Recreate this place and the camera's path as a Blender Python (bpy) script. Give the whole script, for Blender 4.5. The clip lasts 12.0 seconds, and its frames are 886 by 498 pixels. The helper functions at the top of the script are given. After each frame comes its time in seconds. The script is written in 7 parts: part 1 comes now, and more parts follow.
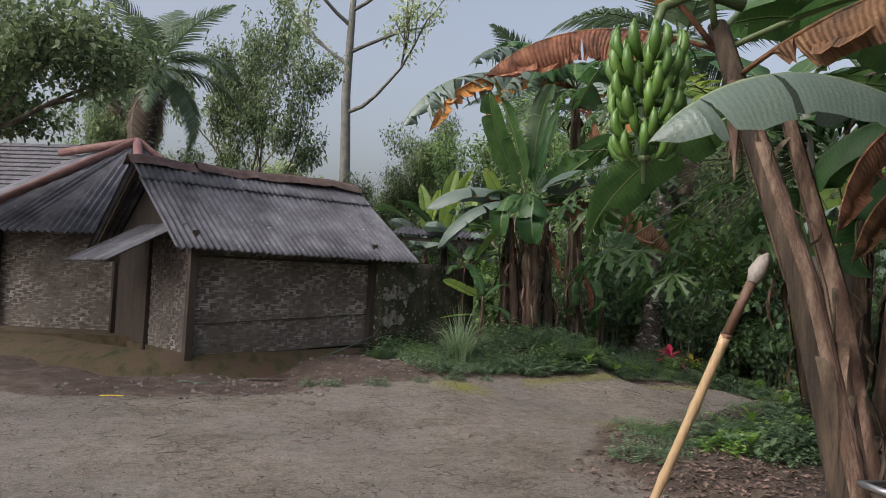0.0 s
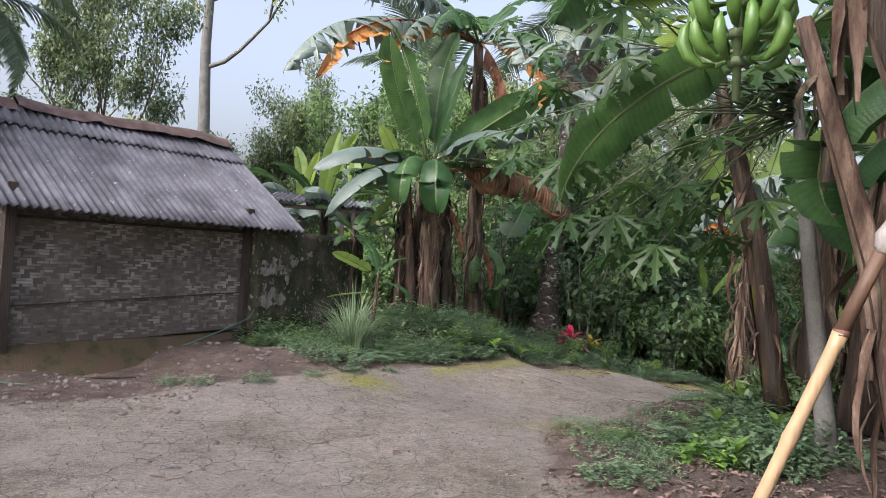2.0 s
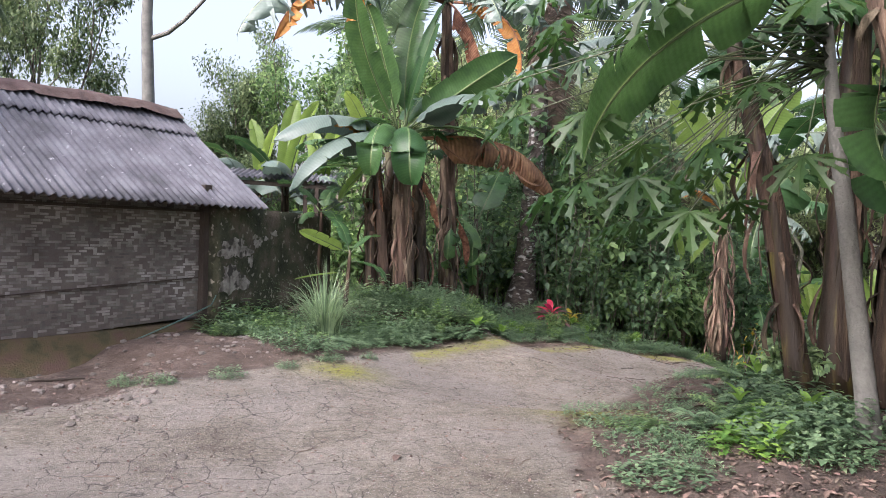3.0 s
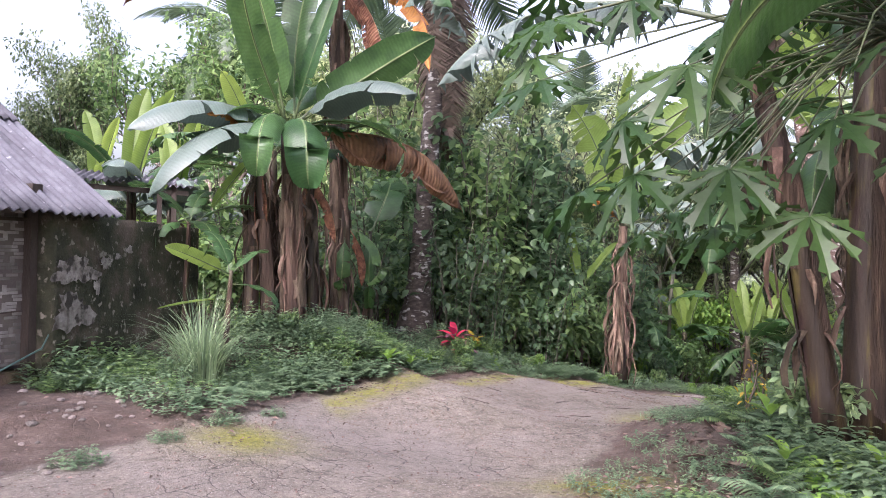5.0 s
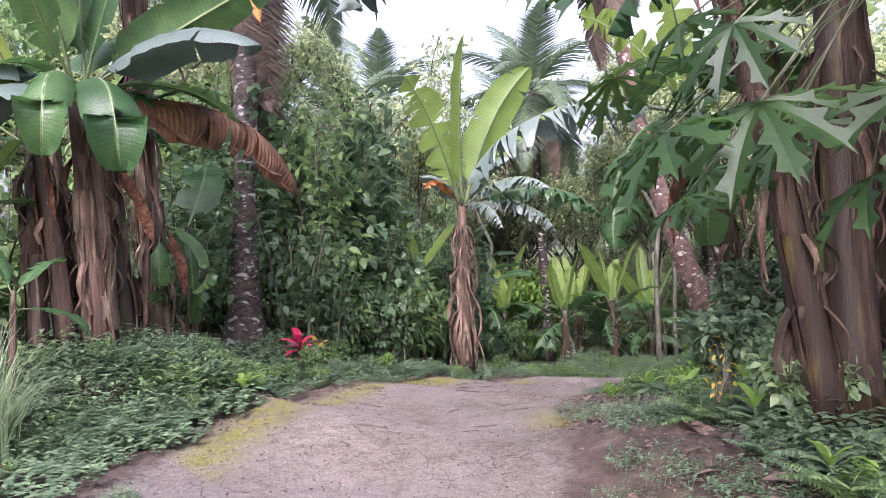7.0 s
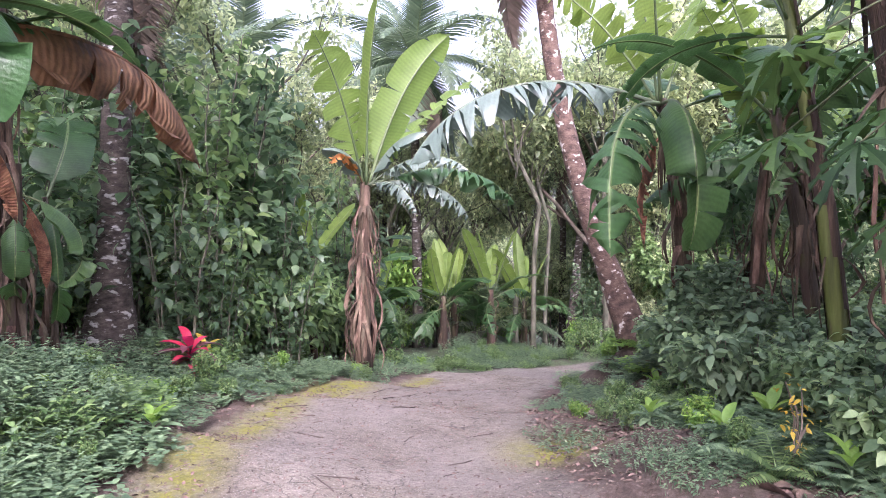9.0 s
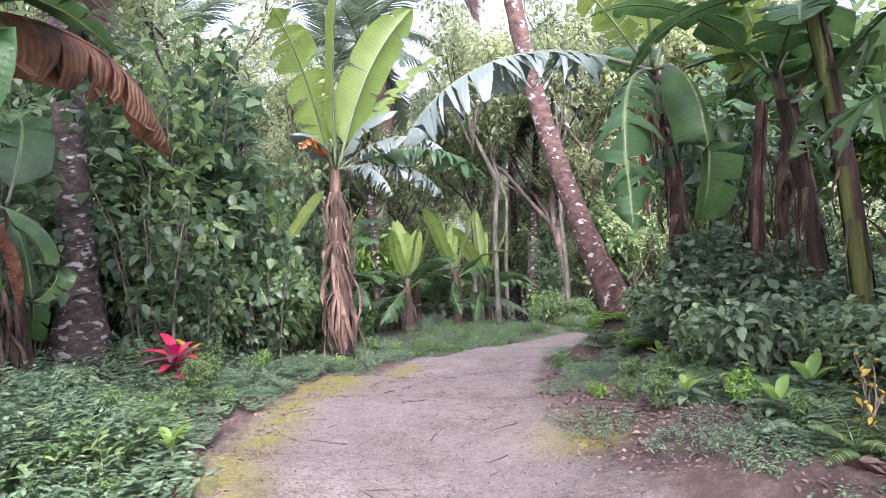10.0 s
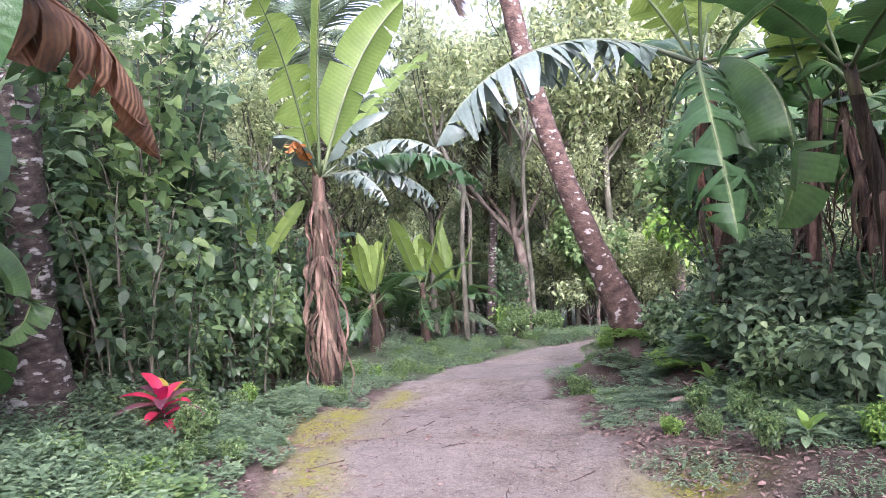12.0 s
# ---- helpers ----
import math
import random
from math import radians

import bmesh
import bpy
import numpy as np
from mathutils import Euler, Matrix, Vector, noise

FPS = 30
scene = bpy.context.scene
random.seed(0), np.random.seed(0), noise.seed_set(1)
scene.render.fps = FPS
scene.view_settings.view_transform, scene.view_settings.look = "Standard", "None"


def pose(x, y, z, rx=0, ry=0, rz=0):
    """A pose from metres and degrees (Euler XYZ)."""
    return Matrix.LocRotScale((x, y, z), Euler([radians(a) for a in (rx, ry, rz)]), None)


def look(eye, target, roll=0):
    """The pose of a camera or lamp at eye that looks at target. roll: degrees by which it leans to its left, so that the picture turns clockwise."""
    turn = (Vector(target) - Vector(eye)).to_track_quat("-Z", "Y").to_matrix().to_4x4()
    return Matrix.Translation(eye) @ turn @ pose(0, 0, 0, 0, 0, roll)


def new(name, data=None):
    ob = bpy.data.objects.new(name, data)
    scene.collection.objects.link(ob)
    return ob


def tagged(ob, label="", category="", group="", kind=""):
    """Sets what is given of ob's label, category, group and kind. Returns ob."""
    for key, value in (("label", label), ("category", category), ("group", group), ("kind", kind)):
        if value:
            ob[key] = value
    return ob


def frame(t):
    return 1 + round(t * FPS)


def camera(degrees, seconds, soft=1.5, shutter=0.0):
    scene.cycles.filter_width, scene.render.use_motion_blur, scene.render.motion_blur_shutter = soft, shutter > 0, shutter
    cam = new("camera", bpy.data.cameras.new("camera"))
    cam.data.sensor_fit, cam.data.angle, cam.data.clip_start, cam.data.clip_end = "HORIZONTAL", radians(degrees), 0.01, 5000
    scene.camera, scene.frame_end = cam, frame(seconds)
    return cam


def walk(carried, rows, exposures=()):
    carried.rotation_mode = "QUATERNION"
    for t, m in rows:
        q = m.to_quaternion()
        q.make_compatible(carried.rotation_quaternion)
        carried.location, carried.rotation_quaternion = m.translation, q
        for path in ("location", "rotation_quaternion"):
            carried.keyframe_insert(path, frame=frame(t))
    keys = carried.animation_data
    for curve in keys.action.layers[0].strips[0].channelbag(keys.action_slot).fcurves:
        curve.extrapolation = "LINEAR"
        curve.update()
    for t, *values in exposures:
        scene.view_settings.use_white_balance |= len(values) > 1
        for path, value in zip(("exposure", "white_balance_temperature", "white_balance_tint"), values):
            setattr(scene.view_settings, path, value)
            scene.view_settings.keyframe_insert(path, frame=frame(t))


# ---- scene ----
cam = camera(62.5, 12.0, soft=0.6)
PATH = [
    (0, (1.148, 0.598, 1.388), (0.944, 2.886, 1.496), 2.3),
    (0.5, (0.986, 1.064, 1.377), (0.911, 3.360, 1.467), 2.8),
    (1, (0.828, 1.395, 1.336), (0.765, 3.691, 1.443), 4.8),
    (1.5, (0.688, 1.749, 1.335), (0.841, 4.043, 1.387), 1.2),
    (2, (0.591, 2.188, 1.336), (0.829, 4.476, 1.389), 2.9),
    (2.5, (0.474, 2.556, 1.331), (0.713, 4.844, 1.387), 4.2),
    (3, (0.386, 2.941, 1.324), (0.767, 5.210, 1.305), 1.2),
    (3.2, (0.368, 3.123, 1.321), (0.798, 5.382, 1.294), 1.7),
    (4.8, (0.029, 4.594, 1.331), (0.856, 6.740, 1.351), 0.2),
    (5, (-0.016, 4.743, 1.341), (0.841, 6.878, 1.374), 0.7),
    (5.5, (-0.174, 5.116, 1.354), (0.879, 7.162, 1.373), -2.4),
    (6, (-0.198, 5.576, 1.352), (1.057, 7.503, 1.291), -2.0),
    (6.5, (-0.176, 6.048, 1.377), (1.135, 7.937, 1.419), 0.6),
    (7, (-0.146, 6.456, 1.357), (1.304, 8.242, 1.344), -3.2),
    (7.5, (-0.078, 6.920, 1.373), (1.482, 8.609, 1.331), -1.1),
    (7.7, (-0.090, 7.077, 1.389), (1.500, 8.739, 1.354), -0.0),
    (9.3, (-0.054, 8.393, 1.593), (1.800, 9.747, 1.469), -1.9),
    (9.5, (-0.074, 8.532, 1.601), (1.805, 9.851, 1.472), -2.8),
    (10, (-0.125, 8.864, 1.631), (1.794, 10.119, 1.441), -3.8),
    (10.5, (-0.001, 9.248, 1.648), (1.934, 10.475, 1.463), -4.9),
    (11, (0.068, 9.581, 1.644), (2.027, 10.772, 1.471), -4.9),
    (11.5, (0.091, 9.862, 1.651), (2.114, 10.939, 1.447), -5.5),
    (12, (0.239, 10.184, 1.669), (2.272, 11.245, 1.496), -4.2),
]
EXPOSURES = [(0.0, 0.0, 6350, 14), (0.4, 0.45, 6150, 16), (1.5, 0.6, 6100, 18), (3.0, 1.1, 6060, 20), (5.0, 1.35, 5980, 30), (7.5, 1.5, 5840, 36), (9.5, 1.72, 5790, 36), (12.0, 1.78, 5740, 36)]
walk(cam, [(t, look(eye, target, roll)) for t, eye, target, roll in PATH], EXPOSURES)

# ---- sky and sun ----
world = bpy.data.worlds.new("sky")
scene.world = world
world.use_nodes = True
_wn = world.node_tree
_sky = _wn.nodes.new("ShaderNodeTexSky")
_sky.sky_type, _sky.sun_disc, _sky.sun_elevation, _sky.sun_rotation = "NISHITA", False, radians(42), radians(231)
_sky.air_density, _sky.dust_density, _sky.ozone_density = 1.3, 8.0, 1.5
_co, _cut, _up, _low = (_wn.nodes.new("ShaderNode" + k) for k in ("TexCoord", "SeparateXYZ", "CombineXYZ", "Math"))
_low.operation = "MAXIMUM"
_low.inputs[1].default_value = 0.06
_wn.links.new(_co.outputs["Generated"], _cut.inputs[0])
_wn.links.new(_cut.outputs[0], _up.inputs[0])
_wn.links.new(_cut.outputs[1], _up.inputs[1])
_wn.links.new(_cut.outputs[2], _low.inputs[0])
_wn.links.new(_low.outputs[0], _up.inputs[2])
_wn.links.new(_up.outputs[0], _sky.inputs[0])
_pale = _wn.nodes.new("ShaderNodeHueSaturation")
_pale.inputs["Saturation"].default_value, _pale.inputs["Value"].default_value = 0.6, 1.4
_wn.links.new(_sky.outputs[0], _pale.inputs["Color"])
_wn.links.new(_pale.outputs[0], _wn.nodes["Background"].inputs[0])
_wn.nodes["Background"].inputs[1].default_value = 0.15
sun = new("sun", bpy.data.lights.new("sun", "SUN"))
sun.data.energy, sun.data.angle, sun.data.color = 1.2, radians(30), (1.0, 0.97, 0.94)
sun.matrix_basis = Matrix.Rotation(radians(129), 4, "Z") @ Matrix.Rotation(radians(-48), 4, "X")

# ---- materials ----
def material(name, colours, scale=6.0, rough=0.7, bump=0.3, detail_scale=60.0, thin=0.0, vary=0.25, metal=0.0, stretch=(1, 1, 1), island=False, spots=None, gloss=0.5, edge=None):
    """A surface from two or three base colours mixed by noise at two scales, with bump. thin: how much light passes through a leaf."""
    m = bpy.data.materials.new(name)
    m.use_nodes = True
    nt = m.node_tree
    nt.nodes.clear()
    N = lambda kind, **k: _node(nt, kind, **k)
    L = nt.links.new
    co = N("ShaderNodeTexCoord")
    mp = N("ShaderNodeMapping")
    mp.inputs["Scale"].default_value = stretch
    L(co.outputs["Object"], mp.inputs["Vector"])
    n1 = N("ShaderNodeTexNoise")
    n1.inputs["Scale"].default_value, n1.inputs["Detail"].default_value, n1.inputs["Roughness"].default_value = scale, 5, 0.6
    n2 = N("ShaderNodeTexNoise")
    n2.inputs["Scale"].default_value, n2.inputs["Detail"].default_value = detail_scale, 5
    L(mp.outputs[0], n1.inputs["Vector"])
    L(mp.outputs[0], n2.inputs["Vector"])
    ramp = N("ShaderNodeValToRGB")
    cs = list(colours)
    els = ramp.color_ramp.elements
    while len(els) < len(cs):
        els.new(0.5)
    for i, c in enumerate(cs):
        els[i].position = 0.32 + 0.36 * i / (len(cs) - 1)
        els[i].color = (*c, 1)
    L(n1.outputs[0], ramp.inputs[0])
    rnd = N("ShaderNodeNewGeometry").outputs["Random Per Island"] if island else N("ShaderNodeObjectInfo").outputs["Random"]
    hsv = N("ShaderNodeHueSaturation")
    mr = N("ShaderNodeMapRange")
    mr.inputs["To Min"].default_value, mr.inputs["To Max"].default_value = 1 - vary, 1 + vary
    L(rnd, mr.inputs["Value"])
    L(mr.outputs[0], hsv.inputs["Value"])
    hu = N("ShaderNodeMapRange")
    hu.inputs["To Min"].default_value, hu.inputs["To Max"].default_value = 0.5 + 0.05 * vary, 0.5 - 0.05 * vary
    L(rnd, hu.inputs["Value"])
    L(hu.outputs[0], hsv.inputs["Hue"])
    mul = N("ShaderNodeMix", data_type="RGBA", blend_type="MULTIPLY")
    mul.inputs["Factor"].default_value = 0.35
    L(ramp.outputs[0], mul.inputs[6])
    L(n2.outputs[0], mul.inputs[7])
    col = mul.outputs[2]
    if spots:
        vo = N("ShaderNodeTexNoise")
        vo.inputs["Scale"].default_value, vo.inputs["Detail"].default_value = spots[1], 6
        L(mp.outputs[0], vo.inputs["Vector"])
        r2 = N("ShaderNodeValToRGB")
        r2.color_ramp.elements[0].position, r2.color_ramp.elements[1].position = spots[2], spots[2] + 0.06
        L(vo.outputs[0], r2.inputs[0])
        mx = N("ShaderNodeMix", data_type="RGBA")
        mx.inputs[7].default_value = (*spots[0], 1)
        L(r2.outputs[0], mx.inputs["Factor"])
        L(col, mx.inputs[6])
        col = mx.outputs[2]
    L(col, hsv.inputs["Color"])
    b = N("ShaderNodeBsdfPrincipled")
    b.inputs["Roughness"].default_value, b.inputs["Metallic"].default_value = rough, metal
    b.inputs["Specular IOR Level"].default_value = gloss
    L(hsv.outputs[0], b.inputs["Base Color"])
    bp = N("ShaderNodeBump")
    bp.inputs["Strength"].default_value, bp.inputs["Distance"].default_value = bump, 0.02
    L(n2.outputs[0], bp.inputs["Height"])
    L(bp.outputs[0], b.inputs["Normal"])
    out = N("ShaderNodeOutputMaterial")
    if thin:
        tr = N("ShaderNodeBsdfTranslucent")
        gain = N("ShaderNodeHueSaturation")
        gain.inputs["Value"].default_value, gain.inputs["Hue"].default_value, gain.inputs["Saturation"].default_value = 1.9, 0.485, 1.05
        L(hsv.outputs[0], gain.inputs["Color"])
        L(gain.outputs[0], tr.inputs["Color"])
        ms = N("ShaderNodeMixShader")
        ms.inputs[0].default_value = thin
        L(b.outputs[0], ms.inputs[1])
        L(tr.outputs[0], ms.inputs[2])
        L(ms.outputs[0], out.inputs[0])
    else:
        L(b.outputs[0], out.inputs[0])
    m["nodes_ready"] = True
    return m


def _node(nt, kind, **k):
    n = nt.nodes.new(kind)
    for key, value in k.items():
        if key == "data_type":
            n.data_type = value
        elif key == "blend_type":
            n.blend_type = value
    return n


def veined(m, lines=150.0, depth=0.35):
    """Adds the fine side veins and the pale midrib of a big leaf, read from its UV map (u across, v along)."""
    nt = m.node_tree
    L = nt.links.new
    uv = _node(nt, "ShaderNodeUVMap")
    sep = _node(nt, "ShaderNodeSeparateXYZ")
    L(uv.outputs[0], sep.inputs[0])
    k = _node(nt, "ShaderNodeMath")
    k.operation = "MULTIPLY_ADD"
    k.inputs[1].default_value = lines
    a = _node(nt, "ShaderNodeMath")
    a.operation = "MULTIPLY"
    a.inputs[1].default_value = -8
    L(sep.outputs[0], a.inputs[0])
    L(sep.outputs[1], k.inputs[0])
    L(a.outputs[0], k.inputs[2])
    s = _node(nt, "ShaderNodeMath")
    s.operation = "SINE"
    L(k.outputs[0], s.inputs[0])
    add = _node(nt, "ShaderNodeMath")
    add.operation = "MULTIPLY_ADD"
    add.inputs[1].default_value = 0.35 * depth
    bump = next(n for n in nt.nodes if n.bl_idname == "ShaderNodeBump")
    L(s.outputs[0], add.inputs[0])
    L(bump.inputs["Height"].links[0].from_socket, add.inputs[2])
    L(add.outputs[0], bump.inputs["Height"])
    hsv = next(n for n in nt.nodes if n.bl_idname == "ShaderNodeHueSaturation" and n.inputs["Value"].is_linked)
    src = hsv.inputs["Color"].links[0].from_socket
    mr = _node(nt, "ShaderNodeMapRange")
    mr.inputs["From Min"].default_value, mr.inputs["From Max"].default_value = 0.02, 0.07
    mr.inputs["To Min"].default_value, mr.inputs["To Max"].default_value = 0.55, 0.0
    L(sep.outputs[0], mr.inputs["Value"])
    mx = _node(nt, "ShaderNodeMix", data_type="RGBA")
    mx.inputs[7].default_value = (0.3, 0.38, 0.16, 1)
    L(mr.outputs[0], mx.inputs["Factor"])
    L(src, mx.inputs[6])
    s2 = _node(nt, "ShaderNodeMapRange")
    s2.inputs["From Min"].default_value, s2.inputs["To Min"].default_value, s2.inputs["To Max"].default_value = -1, 0.92, 1.05
    L(s.outputs[0], s2.inputs["Value"])
    mm = _node(nt, "ShaderNodeMix", data_type="RGBA", blend_type="MULTIPLY")
    mm.inputs["Factor"].default_value = 1
    L(mx.outputs[2], mm.inputs[6])
    L(s2.outputs[0], mm.inputs[7])
    L(mm.outputs[2], hsv.inputs["Color"])
    return m


BANANA = veined(material("banana_leaf", [(0.032, 0.078, 0.03), (0.055, 0.13, 0.04), (0.08, 0.17, 0.06)], 3, 0.42, 0.25, 50, thin=0.3, vary=0.3))
BANANA_GREY = veined(material("banana_leaf_waxy", [(0.104, 0.154, 0.129), (0.149, 0.199, 0.166)], 3, 0.38, 0.25, 50, thin=0.15, vary=0.15))
# backlit banana leaf: light coming through is put into a lighter, yellower green
BANANA_LIT = veined(material("banana_leaf_lit", [(0.1737, 0.2686, 0.0641), (0.2382, 0.3524, 0.088)], 3, 0.45, 0.2, 50, thin=0.45, vary=0.15))
DRY_LEAF = veined(material("dry_leaf", [(0.09, 0.05, 0.034), (0.26, 0.12, 0.066), (0.38, 0.2, 0.11)], 7, 0.8, 0.6, 40, thin=0.2, vary=0.3), depth=1.2)
ORANGE_LEAF = veined(material("withered_leaf", [(0.45, 0.17, 0.04), (0.55, 0.28, 0.07), (0.2, 0.1, 0.05)], 5, 0.7, 0.4, 40, thin=0.3, vary=0.15))
STEM_GREEN = material("banana_stem_green", [(0.03, 0.021, 0.014), (0.09, 0.08, 0.03), (0.17, 0.16, 0.06)], 5, 0.6, 0.5, 60, vary=0.25, stretch=(1.5, 1.5, 0.14), spots=((0.05, 0.03, 0.022), 4, 0.47))
STEM_DRY = material("banana_stem_dry", [(0.02, 0.013, 0.009), (0.068, 0.044, 0.028), (0.18, 0.125, 0.085)], 6, 0.85, 1.0, 60, vary=0.3, stretch=(1.5, 1.5, 0.13), spots=((0.028, 0.018, 0.014), 4, 0.55))
HUSK = material("dry_sheath", [(0.035, 0.021, 0.014), (0.12, 0.078, 0.052), (0.28, 0.205, 0.15)], 9, 0.9, 0.7, 60, vary=0.55, stretch=(1, 1, 0.3), island=True)
PETIOLE = material("petiole", [(0.0884, 0.136, 0.0527), (0.1301, 0.1777, 0.0765)], 8, 0.5, 0.1, vary=0.2)
RIB_GREY = material("pale_midrib", [(0.1, 0.13, 0.085), (0.16, 0.2, 0.13)], 8, 0.5, 0.1, vary=0.2)
PAPAYA_STALK = material("papaya_stalk", [(0.05, 0.07, 0.03), (0.085, 0.1, 0.05)], 8, 0.5, 0.1, vary=0.2)
STEM_FRESH = material("banana_stem_fresh", [(0.06, 0.075, 0.02), (0.13, 0.16, 0.035), (0.2, 0.24, 0.07)], 4, 0.5, 0.3, 60, vary=0.1, stretch=(1.6, 1.6, 0.12), spots=((0.09, 0.05, 0.035), 4, 0.56))
STEM_YELLOW = material("banana_stem_yellow", [(0.012, 0.008, 0.006), (0.04, 0.027, 0.014), (0.19, 0.17, 0.035)], 4, 0.55, 0.4, 60, vary=0.2, stretch=(1.6, 1.6, 0.12), spots=((0.035, 0.02, 0.015), 5, 0.5))
LEAF_DARK = material("leaf_dark", [(0.06, 0.115, 0.058), (0.135, 0.225, 0.115)], 3, 0.4, 0.1, vary=0.5, thin=0.5, island=True)
LEAF_MID = material("leaf_mid", [(0.1, 0.175, 0.07), (0.2, 0.32, 0.13)], 3, 0.45, 0.1, vary=0.5, thin=0.5, island=True)
LEAF_BRIGHT = material("leaf_bright", [(0.13, 0.26, 0.05), (0.22, 0.38, 0.09)], 3, 0.5, 0.1, vary=0.4, thin=0.4, island=True)
LEAF_HERB = material("leaf_herb", [(0.088, 0.155, 0.082), (0.165, 0.255, 0.138)], 4, 0.6, 0.1, vary=0.45, thin=0.25, island=True)
LEAF_BANK = material("leaf_bank", [(0.15, 0.25, 0.12), (0.28, 0.4, 0.2)], 4, 0.5, 0.1, vary=0.5, thin=0.3, island=True)
LEAF_PAPAYA = material("papaya_leaf", [(0.026, 0.066, 0.016), (0.05, 0.112, 0.03)], 3, 0.45, 0.15, vary=0.3, thin=0.4)
# haze of the far woods is put into this paler, greyer leaf green
LEAF_HAZY = material("leaf_hazy", [(0.24, 0.31, 0.17), (0.4, 0.47, 0.27)], 1, 0.6, 0.1, vary=0.5, thin=0.5, island=True)
LEAF_HILL = material("leaf_hill", [(0.1, 0.15, 0.075), (0.2, 0.27, 0.13)], 1, 0.6, 0.1, vary=0.5, thin=0.3, island=True)
LEAF_YELLOW = material("leaf_yellow", [(0.468, 0.357, 0.0425), (0.552, 0.425, 0.085)], 4, 0.5, 0.1, vary=0.2, thin=0.3)
LEAF_RED = material("leaf_red", [(0.426, 0.0235, 0.0463), (0.582, 0.0577, 0.0881)], 4, 0.4, 0.1, vary=0.2, thin=0.3)
LEAF_PLUM = material("leaf_plum", [(0.108, 0.036, 0.054), (0.18, 0.09, 0.09)], 4, 0.4, 0.1, vary=0.2, thin=0.1)
GRASS = material("grass_blade", [(0.1813, 0.2728, 0.1464), (0.2962, 0.4022, 0.2374)], 4, 0.5, 0.1, vary=0.4, thin=0.3, island=True)
BARK = material("bark", [(0.077, 0.063, 0.049), (0.168, 0.14, 0.112), (0.28, 0.238, 0.196)], 6, 0.9, 0.9, 40, vary=0.15, stretch=(1, 1, 0.5))
PALM_BARK = material("palm_bark", [(0.02, 0.015, 0.013), (0.062, 0.048, 0.04), (0.12, 0.1, 0.085)], 9, 0.9, 1.0, 30, vary=0.1, stretch=(1, 1, 2.2), spots=((0.34, 0.34, 0.32), 6, 0.57))
LICHEN_BARK = material("lichen_bark", [(0.03, 0.018, 0.014), (0.085, 0.052, 0.038), (0.13, 0.09, 0.07)], 8, 0.9, 1.0, 30, vary=0.1, stretch=(1, 1, 1.4), spots=((0.36, 0.34, 0.31), 9, 0.6))
PALE_BARK = material("pale_bark", [(0.12, 0.12, 0.108), (0.198, 0.192, 0.174)], 4, 0.85, 0.5, 40, vary=0.1)
SLIM_BARK = material("slim_bark", [(0.045, 0.05, 0.03), (0.1, 0.1, 0.07), (0.19, 0.18, 0.14)], 6, 0.9, 0.6, 40, vary=0.2, stretch=(1, 1, 0.4))
PALM_LEAF = material("palm_leaf", [(0.07, 0.11, 0.06), (0.12, 0.18, 0.1)], 3, 0.45, 0.1, vary=0.3, thin=0.25, island=True)
PALM_DRY = material("palm_leaf_dry", [(0.1, 0.075, 0.055), (0.17, 0.13, 0.1)], 3, 0.8, 0.1, vary=0.3, thin=0.1, island=True)
FRUIT = material("green_banana", [(0.07, 0.155, 0.025), (0.115, 0.23, 0.045)], 6, 0.4, 0.1, 30, vary=0.15)
BAMBOO = material("bamboo", [(0.332, 0.221, 0.111), (0.46, 0.327, 0.18), (0.396, 0.271, 0.153)], 5, 0.45, 0.25, 50, vary=0.05, stretch=(1, 1, 0.2), spots=((0.12, 0.06, 0.03), 6, 0.63))
BAMBOO_DARK = material("bamboo_dark", [(0.1, 0.05, 0.03), (0.2, 0.11, 0.07)], 5, 0.6, 0.3, 50, stretch=(1, 1, 0.2))
WEAVE = material("woven_bamboo", [(0.1, 0.088, 0.076), (0.22, 0.2, 0.18), (0.43, 0.41, 0.38)], 2.2, 0.85, 0.6, 90, vary=0.3, island=True)
WEAVE_DARK = material("woven_bamboo_dark", [(0.095, 0.078, 0.068), (0.2, 0.172, 0.152)], 2.0, 0.9, 0.6, 90, vary=0.2)
WOOD = material("weathered_wood", [(0.039, 0.0292, 0.0228), (0.0845, 0.065, 0.052)], 6, 0.85, 0.6, 70, vary=0.2, stretch=(1, 1, 0.2))
ROOF = material("corrugated_roof", [(0.065, 0.065, 0.075), (0.12, 0.12, 0.14), (0.19, 0.19, 0.215)], 2.5, 0.9, 0.4, 70, vary=0.12, spots=((0.26, 0.26, 0.28), 16, 0.66))
RUST = material("rusty_ridge", [(0.066, 0.0371, 0.0319), (0.119, 0.0694, 0.0589), (0.17, 0.118, 0.102)], 5, 0.8, 0.5, 60, vary=0.2)
RED_CAP = material("red_ridge", [(0.137, 0.0584, 0.0528), (0.224, 0.118, 0.106)], 5, 0.75, 0.4, 60, vary=0.15)
TILE = material("roof_tile", [(0.1, 0.1, 0.11), (0.17, 0.17, 0.19)], 5, 0.8, 0.4, 60, vary=0.2)
MOSSY = material("mossy_wall", [(0.02, 0.026, 0.012), (0.06, 0.062, 0.034), (0.15, 0.115, 0.09)], 2.6, 0.95, 1.0, 45, vary=0.05, spots=((0.24, 0.22, 0.18), 13, 0.6))
PLASTER = material("old_plaster", [(0.1, 0.085, 0.072), (0.3, 0.27, 0.24), (0.5, 0.46, 0.42)], 9, 0.9, 0.9, 60, vary=0.1, spots=((0.05, 0.042, 0.035), 8, 0.52))
